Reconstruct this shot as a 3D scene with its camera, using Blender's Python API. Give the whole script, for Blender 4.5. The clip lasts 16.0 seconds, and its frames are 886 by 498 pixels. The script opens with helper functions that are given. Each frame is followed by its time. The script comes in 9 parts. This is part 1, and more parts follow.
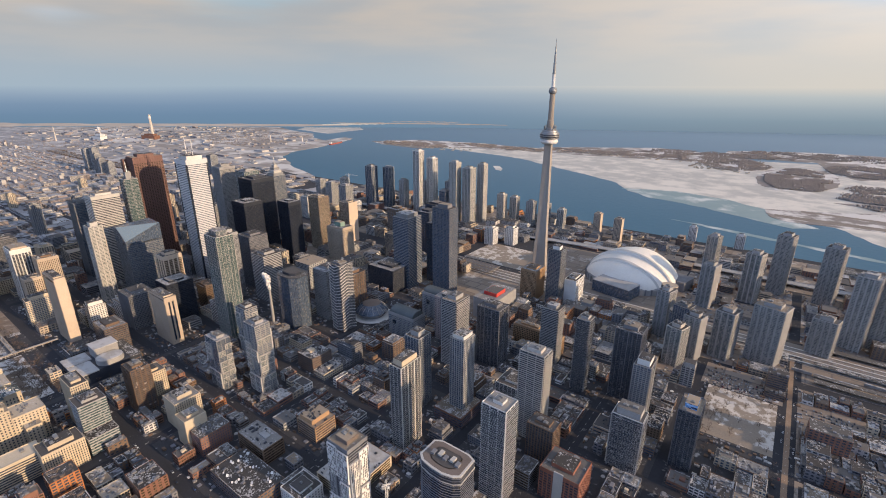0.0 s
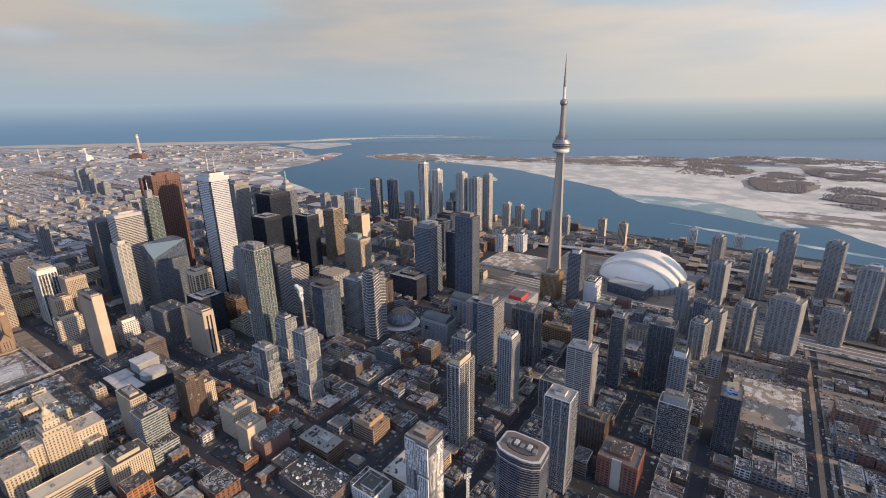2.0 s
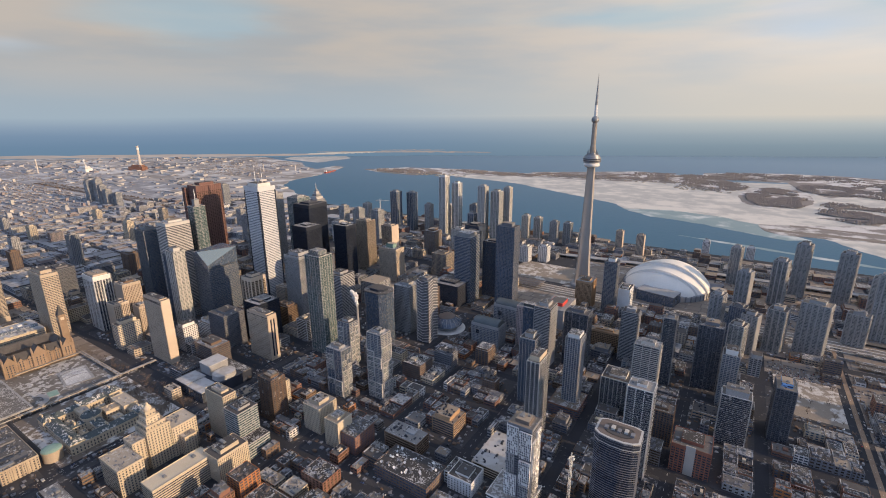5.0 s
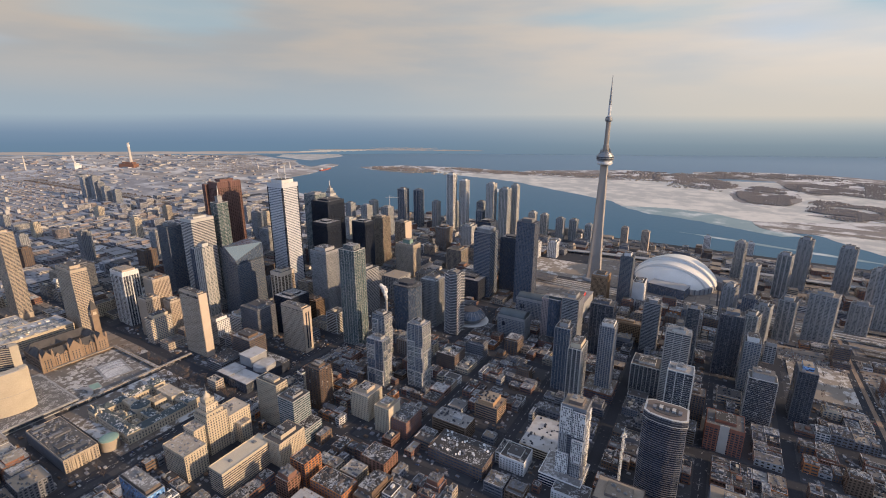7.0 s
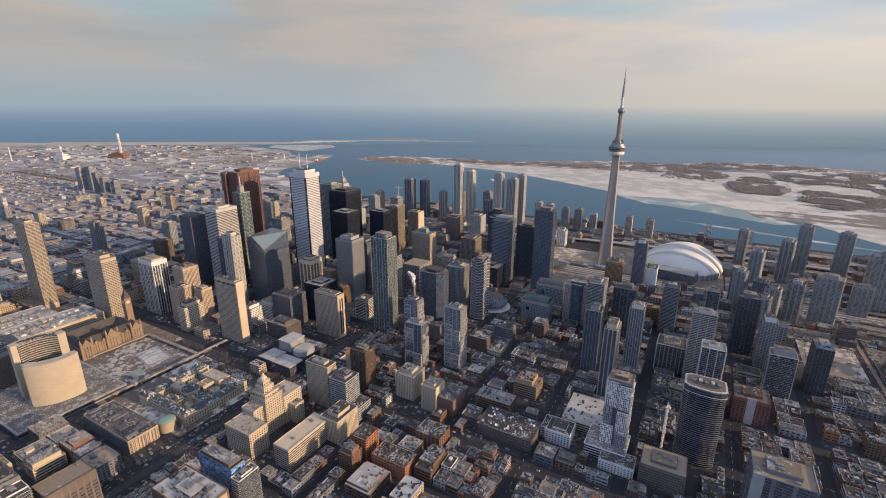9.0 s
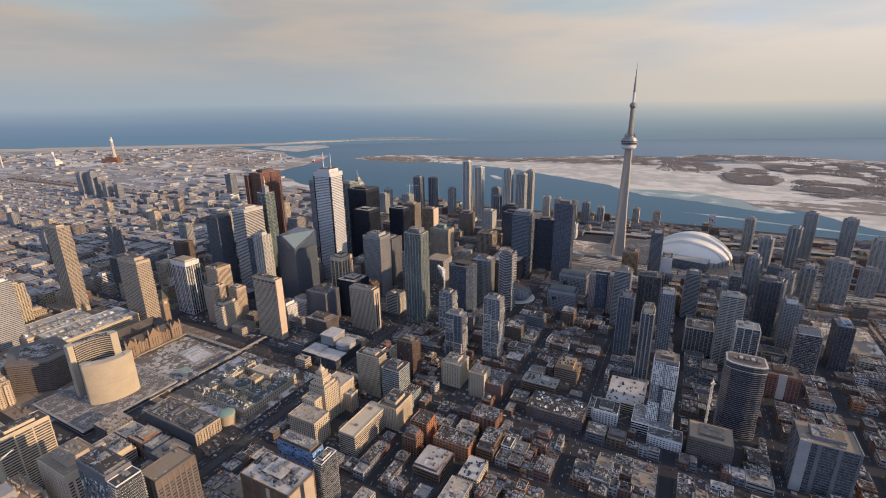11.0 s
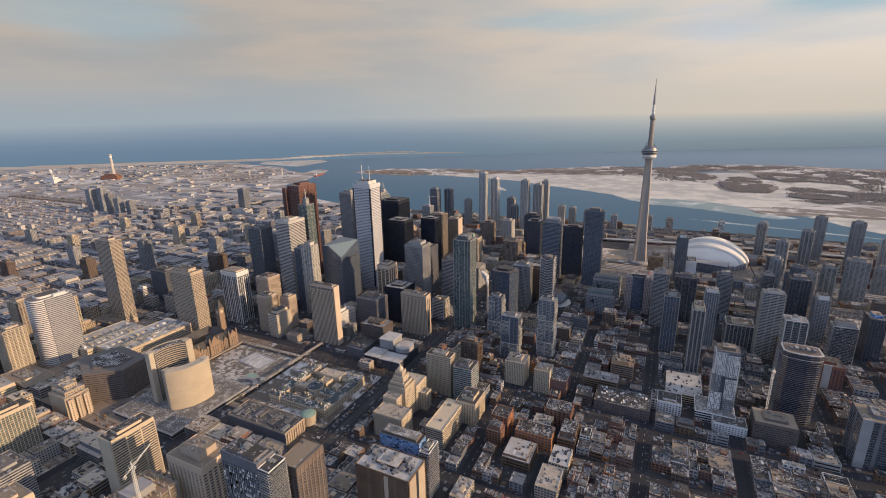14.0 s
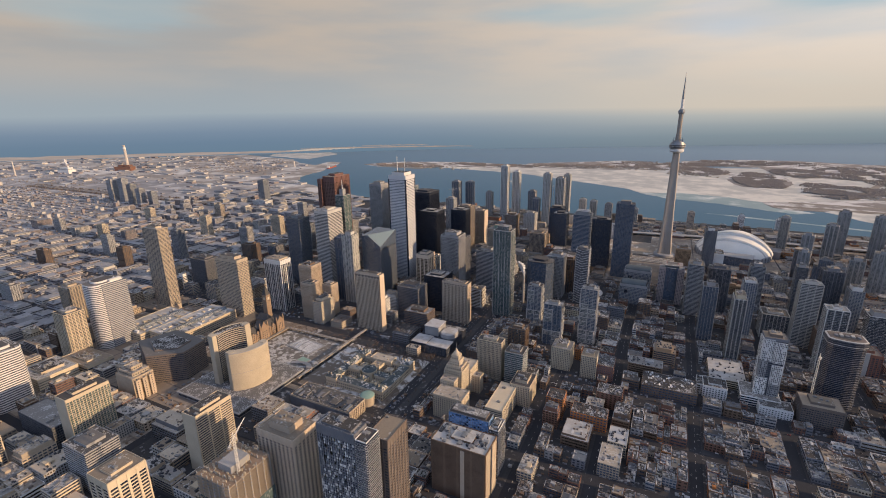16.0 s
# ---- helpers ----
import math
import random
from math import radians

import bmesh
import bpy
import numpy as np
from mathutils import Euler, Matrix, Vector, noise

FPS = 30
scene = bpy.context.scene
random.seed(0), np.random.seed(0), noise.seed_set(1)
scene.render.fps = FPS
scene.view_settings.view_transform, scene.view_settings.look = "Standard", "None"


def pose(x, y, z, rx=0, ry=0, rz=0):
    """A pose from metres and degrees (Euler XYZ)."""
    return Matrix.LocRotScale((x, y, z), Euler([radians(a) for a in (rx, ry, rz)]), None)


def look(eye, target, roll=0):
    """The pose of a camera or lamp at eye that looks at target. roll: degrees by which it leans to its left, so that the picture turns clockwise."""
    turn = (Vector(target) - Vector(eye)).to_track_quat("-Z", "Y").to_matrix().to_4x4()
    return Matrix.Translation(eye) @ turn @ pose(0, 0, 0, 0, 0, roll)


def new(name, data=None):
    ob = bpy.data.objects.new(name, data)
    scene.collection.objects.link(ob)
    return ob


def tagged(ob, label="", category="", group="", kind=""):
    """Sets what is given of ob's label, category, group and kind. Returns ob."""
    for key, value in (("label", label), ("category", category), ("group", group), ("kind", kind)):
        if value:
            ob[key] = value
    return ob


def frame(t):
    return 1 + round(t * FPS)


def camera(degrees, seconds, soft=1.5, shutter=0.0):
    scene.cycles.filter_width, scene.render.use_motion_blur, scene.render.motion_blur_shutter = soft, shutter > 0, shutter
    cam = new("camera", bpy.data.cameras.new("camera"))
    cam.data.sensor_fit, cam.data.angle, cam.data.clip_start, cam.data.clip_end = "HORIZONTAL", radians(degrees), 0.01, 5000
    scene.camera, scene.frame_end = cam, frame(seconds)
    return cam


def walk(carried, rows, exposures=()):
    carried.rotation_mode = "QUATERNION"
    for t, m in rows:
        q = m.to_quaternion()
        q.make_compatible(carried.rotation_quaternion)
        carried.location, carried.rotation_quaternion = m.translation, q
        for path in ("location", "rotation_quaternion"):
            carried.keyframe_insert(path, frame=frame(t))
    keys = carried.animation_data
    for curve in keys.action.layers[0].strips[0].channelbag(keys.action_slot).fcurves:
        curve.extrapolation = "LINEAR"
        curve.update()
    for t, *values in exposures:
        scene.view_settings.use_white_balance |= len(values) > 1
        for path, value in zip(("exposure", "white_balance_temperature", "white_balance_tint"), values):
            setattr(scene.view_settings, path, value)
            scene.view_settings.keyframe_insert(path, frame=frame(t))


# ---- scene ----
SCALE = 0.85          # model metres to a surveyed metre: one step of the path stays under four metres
cam = camera(87.0, 16.0, 1.0)
PATH = [
    (0, (-1.88, 0.37, 449.68), (-1.129, 1.515, -0.658), 0.1),
    (0.5, (-14.53, -19.31, 450.00), (-1.118, 1.521, -0.659), -0.6),
    (1, (-27.35, -38.87, 450.31), (-1.108, 1.534, -0.647), -1.1),
    (1.5, (-40.33, -58.30, 450.63), (-1.095, 1.551, -0.627), -1.3),
    (2, (-53.49, -77.59, 450.93), (-1.082, 1.569, -0.608), -1.0),
    (2.5, (-66.80, -96.76, 451.23), (-1.067, 1.581, -0.600), -0.8),
    (3, (-80.27, -115.79, 451.52), (-1.058, 1.590, -0.594), -0.7),
    (3.5, (-93.91, -134.69, 451.81), (-1.056, 1.594, -0.587), -0.6),
    (4, (-107.70, -153.45, 452.09), (-1.055, 1.600, -0.572), -0.5),
    (6.5, (-178.91, -245.19, 453.32), (-1.003, 1.644, -0.539), 0.1),
    (7, (-193.59, -263.12, 453.53), (-0.987, 1.648, -0.556), 0.1),
    (7.5, (-208.41, -280.90, 453.73), (-0.969, 1.652, -0.575), 0.1),
    (8, (-223.37, -298.54, 453.92), (-0.953, 1.657, -0.587), 0.3),
    (8.5, (-238.46, -316.04, 454.09), (-0.940, 1.664, -0.591), 0.4),
    (9, (-253.69, -333.38, 454.25), (-0.929, 1.669, -0.591), 0.3),
    (11.5, (-331.76, -417.89, 454.78), (-0.879, 1.694, -0.598), -1.0),
    (12, (-347.74, -434.34, 454.83), (-0.871, 1.702, -0.588), -1.2),
    (12.5, (-363.85, -450.63, 454.86), (-0.862, 1.711, -0.575), -1.3),
    (13, (-380.06, -466.76, 454.87), (-0.856, 1.719, -0.562), -1.2),
    (13.5, (-396.39, -482.74, 454.86), (-0.850, 1.724, -0.552), -1.1),
    (14, (-412.84, -498.56, 454.83), (-0.844, 1.729, -0.545), -1.2),
    (14.5, (-429.39, -514.23, 454.78), (-0.842, 1.730, -0.543), -1.1),
    (15, (-446.05, -529.73, 454.70), (-0.844, 1.729, -0.545), -1.0),
    (15.5, (-462.81, -545.07, 454.59), (-0.847, 1.724, -0.556), -0.9),
    (16, (-479.67, -560.25, 454.47), (-0.846, 1.721, -0.570), -0.8),
]
walk(cam, [(t, look(Vector(eye) * SCALE, Vector(eye) * SCALE + Vector(way), roll)) for t, eye, way, roll in PATH],
     [(0, 0.13, 6850, 13), (4, 0.08, 6900, 13), (8.5, 0.0, 7050, 14), (12.5, -0.04, 7250, 15), (16, -0.06, 7400, 15)])


# ---- light: low winter sun from the south-west, hazy sky with broken cloud ----
SUN_EL, SUN_AZ = 14.5, 6.0        # azimuth in degrees from +x towards +y

HAZE_EAST, HAZE_WEST = (0.325, 0.43, 0.525, 1), (0.60, 0.592, 0.552, 1)


def make_world():
    w = bpy.data.worlds.new("sky")
    scene.world = w
    w.use_nodes = True
    nt = w.node_tree
    nt.nodes.clear()
    N = nt.nodes.new
    out = N("ShaderNodeOutputWorld")
    sky = N("ShaderNodeTexSky")
    sky.sky_type, sky.sun_disc = "NISHITA", False
    sky.sun_elevation, sky.sun_rotation = radians(SUN_EL), radians(90 - SUN_AZ)
    sky.altitude, sky.air_density, sky.dust_density, sky.ozone_density = 450, 1.0, 0.4, 6.0
    blue = N("ShaderNodeBackground")
    blue.inputs["Strength"].default_value = 0.38
    nt.links.new(sky.outputs[0], blue.inputs[0])
    co = N("ShaderNodeTexCoord")
    sep = N("ShaderNodeSeparateXYZ")
    nt.links.new(co.outputs["Generated"], sep.inputs[0])

    def noise_layer(sx, sz, off, detail, lo, hi):
        mp = N("ShaderNodeMapping")
        mp.inputs["Scale"].default_value = (sx, sx, sz)
        mp.inputs["Location"].default_value = off
        nt.links.new(co.outputs["Generated"], mp.inputs[0])
        nz = N("ShaderNodeTexNoise")
        nz.inputs["Scale"].default_value = 1.0
        nz.inputs["Detail"].default_value = detail
        nz.inputs["Roughness"].default_value = 0.5
        nt.links.new(mp.outputs[0], nz.inputs["Vector"])
        mr = N("ShaderNodeMapRange")
        mr.interpolation_type = "SMOOTHSTEP"
        mr.inputs["From Min"].default_value, mr.inputs["From Max"].default_value = lo, hi
        nt.links.new(nz.outputs["Fac"], mr.inputs["Value"])
        return mr.outputs[0]

    cover = noise_layer(1.7, 8.0, (1.3, 0.4, 0.2), 3.0, 0.16, 0.42)
    tone = noise_layer(2.6, 15.0, (4.0, 2.0, 1.0), 5.0, 0.36, 0.64)
    col = N("ShaderNodeMix")
    col.data_type = "RGBA"
    nt.links.new(tone, col.inputs["Factor"])
    col.inputs["A"].default_value = (0.43, 0.47, 0.505, 1)
    col.inputs["B"].default_value = (0.555, 0.53, 0.50, 1)
    cloud = N("ShaderNodeBackground")
    nt.links.new(col.outputs["Result"], cloud.inputs[0])
    # clouds glow towards the sun
    dot = N("ShaderNodeVectorMath")
    dot.operation = "DOT_PRODUCT"
    dot.inputs[1].default_value = (math.cos(radians(SUN_AZ)), math.sin(radians(SUN_AZ)), 0.2)
    nt.links.new(co.outputs["Generated"], dot.inputs[0])
    glow = N("ShaderNodeMapRange")
    glow.interpolation_type = "SMOOTHSTEP"
    glow.inputs["From Min"].default_value, glow.inputs["From Max"].default_value = -0.7, 0.9
    glow.inputs["To Min"].default_value, glow.inputs["To Max"].default_value = 0.88, 1.6
    nt.links.new(dot.outputs["Value"], glow.inputs["Value"])
    nt.links.new(glow.outputs[0], cloud.inputs["Strength"])
    # fewer clouds overhead
    high = N("ShaderNodeMapRange")
    high.inputs["From Min"].default_value, high.inputs["From Max"].default_value = 0.25, 0.6
    high.inputs["To Min"].default_value, high.inputs["To Max"].default_value = 1.0, 0.3
    nt.links.new(sep.outputs["Z"], high.inputs["Value"])
    cov = N("ShaderNodeMath")
    cov.operation = "MULTIPLY"
    nt.links.new(cover, cov.inputs[0])
    nt.links.new(high.outputs[0], cov.inputs[1])
    # the sky clears towards the north
    nth = N("ShaderNodeMapRange")
    nth.inputs["From Min"].default_value, nth.inputs["From Max"].default_value = -0.5, 0.15
    nth.inputs["To Min"].default_value, nth.inputs["To Max"].default_value = 0.06, 1.0
    nt.links.new(sep.outputs["Y"], nth.inputs["Value"])
    cv2 = N("ShaderNodeMath")
    cv2.operation = "MULTIPLY"
    nt.links.new(cov.outputs[0], cv2.inputs[0])
    nt.links.new(nth.outputs[0], cv2.inputs[1])
    cover = cv2.outputs[0]
    # haze thickens towards the horizon
    hz = N("ShaderNodeMapRange")
    hz.inputs["From Min"].default_value, hz.inputs["From Max"].default_value = -0.01, 0.13
    hz.inputs["To Min"].default_value, hz.inputs["To Max"].default_value = 1.0, 0.0
    nt.links.new(sep.outputs["Z"], hz.inputs["Value"])
    hz.interpolation_type = "SMOOTHSTEP"
    side = N("ShaderNodeMapRange")
    side.interpolation_type = "SMOOTHSTEP"
    side.inputs["From Min"].default_value, side.inputs["From Max"].default_value = -0.85, 0.15
    nt.links.new(sep.outputs["X"], side.inputs["Value"])
    hcol = N("ShaderNodeMix")
    hcol.data_type = "RGBA"
    hcol.inputs["A"].default_value, hcol.inputs["B"].default_value = HAZE_EAST, HAZE_WEST
    nt.links.new(side.outputs[0], hcol.inputs["Factor"])
    haze = N("ShaderNodeBackground")
    nt.links.new(hcol.outputs["Result"], haze.inputs[0])
    # thin veil below the clouds, clear blue towards the north
    veil = N("ShaderNodeBackground")
    vcol, vside = N("ShaderNodeMix"), N("ShaderNodeMapRange")
    vcol.data_type = "RGBA"
    vcol.inputs["A"].default_value, vcol.inputs["B"].default_value = (0.47, 0.58, 0.84, 1), (0.47, 0.515, 0.54, 1)
    vside.inputs["From Min"].default_value, vside.inputs["From Max"].default_value = -0.15, 0.3
    nt.links.new(sep.outputs["Y"], vside.inputs["Value"])
    nt.links.new(vside.outputs[0], vcol.inputs["Factor"])
    nt.links.new(vcol.outputs["Result"], veil.inputs[0])
    vm, vs = N("ShaderNodeMapRange"), N("ShaderNodeMixShader")
    vm.inputs["From Min"].default_value, vm.inputs["From Max"].default_value = -0.1, 0.4
    vm.inputs["To Min"].default_value, vm.inputs["To Max"].default_value = 0.62, 0.72
    nt.links.new(sep.outputs["Y"], vm.inputs["Value"])
    nt.links.new(vm.outputs[0], vs.inputs[0])
    nt.links.new(blue.outputs[0], vs.inputs[1])
    nt.links.new(veil.outputs[0], vs.inputs[2])
    m1, m2 = N("ShaderNodeMixShader"), N("ShaderNodeMixShader")
    nt.links.new(cover, m1.inputs[0])
    nt.links.new(cloud.outputs[0], m1.inputs[2])
    # breaks in the cloud, ragged at the rim, open on clear blue
    clear = N("ShaderNodeBackground")
    clear.inputs[0].default_value = (0.31, 0.52, 0.66, 1)
    under = m1.outputs[0]
    rag = noise_layer(3.2, 22.0, (2.0, 7.0, 3.0), 4.0, 0.25, 0.75)
    for centre, span, most in (((-0.84, 0.53, 0.158), (4.4, 4.4, 17.0), 0.5), ((0.22, 0.96, 0.160), (3.4, 3.4, 24.0), 0.8), ((-0.18, 0.97, 0.168), (3.0, 3.0, 30.0), 0.55)):
        away, wide, far, edge, hole, mx = N("ShaderNodeVectorMath"), N("ShaderNodeVectorMath"), N("ShaderNodeVectorMath"), N("ShaderNodeMath"), N("ShaderNodeMapRange"), N("ShaderNodeMixShader")
        away.operation, wide.operation, far.operation, edge.operation = "SUBTRACT", "MULTIPLY", "LENGTH", "MULTIPLY_ADD"
        away.inputs[1].default_value, wide.inputs[1].default_value = centre, span
        nt.links.new(co.outputs["Generated"], away.inputs[0])
        nt.links.new(away.outputs[0], wide.inputs[0])
        nt.links.new(wide.outputs[0], far.inputs[0])
        edge.inputs[1].default_value = 0.6
        nt.links.new(rag, edge.inputs[0])
        nt.links.new(far.outputs["Value"], edge.inputs[2])
        hole.interpolation_type = "SMOOTHSTEP"
        hole.inputs["From Min"].default_value, hole.inputs["From Max"].default_value = 0.4, 1.2
        hole.inputs["To Min"].default_value, hole.inputs["To Max"].default_value = most, 0.0
        nt.links.new(edge.outputs[0], hole.inputs["Value"])
        nt.links.new(hole.outputs[0], mx.inputs[0])
        nt.links.new(under, mx.inputs[1])
        nt.links.new(clear.outputs[0], mx.inputs[2])
        under = mx.outputs[0]
    nt.links.new(vs.outputs[0], m1.inputs[1])
    nt.links.new(hz.outputs[0], m2.inputs[0])
    nt.links.new(under, m2.inputs[1])
    nt.links.new(haze.outputs[0], m2.inputs[2])
    nt.links.new(m2.outputs[0], out.inputs[0])


make_world()
sun = new("sun", bpy.data.lights.new("sun", "SUN"))
sun.data.energy, sun.data.angle, sun.data.color = 4.8, radians(0.6), (1.0, 0.74, 0.48)
_d = Vector((math.cos(radians(SUN_EL)) * math.cos(radians(SUN_AZ)), math.cos(radians(SUN_EL)) * math.sin(radians(SUN_AZ)), math.sin(radians(SUN_EL))))
sun.matrix_world = look(_d * 1000, (0, 0, 0))


# ---- materials ----
def material(name, a, b, rough=0.8, fine=1.0, coarse=0.05, bump=0.15, metal=0.0, jitter=0.12, spec=0.4):
    """A surface whose colour wanders between a and b at two scales (cycles per metre), with grain relief and a tint per object."""
    m = bpy.data.materials.new(name)
    m.use_nodes = True
    nt = m.node_tree
    N, L = nt.nodes.new, nt.links.new
    p = nt.nodes["Principled BSDF"]
    co = N("ShaderNodeTexCoord")
    info = N("ShaderNodeObjectInfo")
    n1, n2 = N("ShaderNodeTexNoise"), N("ShaderNodeTexNoise")
    n1.inputs["Scale"].default_value, n1.inputs["Detail"].default_value = coarse, 6
    n2.inputs["Scale"].default_value, n2.inputs["Detail"].default_value = fine, 3
    L(co.outputs["Object"], n1.inputs["Vector"])
    L(co.outputs["Object"], n2.inputs["Vector"])
    f = N("ShaderNodeMath")
    f.operation = "MULTIPLY_ADD"
    f.inputs[1].default_value = 0.55
    L(n1.outputs["Fac"], f.inputs[0])
    g2 = N("ShaderNodeMath")
    g2.operation = "MULTIPLY"
    g2.inputs[1].default_value = 0.45
    L(n2.outputs["Fac"], g2.inputs[0])
    L(g2.outputs[0], f.inputs[2])
    mr = N("ShaderNodeMapRange")
    mr.inputs["From Min"].default_value, mr.inputs["From Max"].default_value = 0.33, 0.67
    L(f.outputs[0], mr.inputs["Value"])
    mix = N("ShaderNodeMix")
    mix.data_type = "RGBA"
    mix.inputs["A"].default_value, mix.inputs["B"].default_value = (*a, 1), (*b, 1)
    L(mr.outputs[0], mix.inputs["Factor"])
    hsv = N("ShaderNodeHueSaturation")
    v = N("ShaderNodeMapRange")
    v.inputs["To Min"].default_value, v.inputs["To Max"].default_value = 1 - jitter, 1 + jitter
    L(info.outputs["Random"], v.inputs["Value"])
    L(v.outputs[0], hsv.inputs["Value"])
    L(mix.outputs["Result"], hsv.inputs["Color"])
    L(hsv.outputs[0], p.inputs["Base Color"])
    p.inputs["Roughness"].default_value, p.inputs["Metallic"].default_value = rough, metal
    p.inputs["Specular IOR Level"].default_value = spec
    if bump:
        bp = N("ShaderNodeBump")
        bp.inputs["Strength"].default_value, bp.inputs["Distance"].default_value = bump, 0.3
        L(f.outputs[0], bp.inputs["Height"])
        L(bp.outputs[0], p.inputs["Normal"])
    return m


def glass_material(name, a, b, cell=(1.6, 1.6, 3.1), rough=0.12, blinds=0.2, blind=(0.42, 0.40, 0.36)):
    """Glazing seen from outside: dark panes, each with its own tone, some with drawn blinds."""
    m = bpy.data.materials.new(name)
    m.use_nodes = True
    nt = m.node_tree
    N, L = nt.nodes.new, nt.links.new
    p = nt.nodes["Principled BSDF"]
    co = N("ShaderNodeTexCoord")
    sn = N("ShaderNodeVectorMath")
    sn.operation = "SNAP"
    sn.inputs[1].default_value = cell
    L(co.outputs["Object"], sn.inputs[0])
    wn = N("ShaderNodeTexWhiteNoise")
    L(sn.outputs[0], wn.inputs["Vector"])
    sep = N("ShaderNodeSeparateColor")
    L(wn.outputs["Color"], sep.inputs[0])
    mix = N("ShaderNodeMix")
    mix.data_type = "RGBA"
    mix.inputs["A"].default_value, mix.inputs["B"].default_value = (*a, 1), (*b, 1)
    L(sep.outputs[0], mix.inputs["Factor"])
    gt = N("ShaderNodeMath")
    gt.operation = "LESS_THAN"
    gt.inputs[1].default_value = blinds
    L(sep.outputs[1], gt.inputs[0])
    mx2 = N("ShaderNodeMix")
    mx2.data_type = "RGBA"
    L(gt.outputs[0], mx2.inputs["Factor"])
    L(mix.outputs["Result"], mx2.inputs["A"])
    mx2.inputs["B"].default_value = (*blind, 1)
    L(mx2.outputs["Result"], p.inputs["Base Color"])
    p.inputs["Roughness"].default_value = rough
    p.inputs["Specular IOR Level"].default_value = 0.7
    nz = N("ShaderNodeTexNoise")
    nz.inputs["Scale"].default_value = 0.12
    bp = N("ShaderNodeBump")
    bp.inputs["Strength"].default_value, bp.inputs["Distance"].default_value = 0.05, 0.5
    L(co.outputs["Object"], nz.inputs["Vector"])
    L(nz.outputs["Fac"], bp.inputs["Height"])
    L(bp.outputs[0], p.inputs["Normal"])
    return m


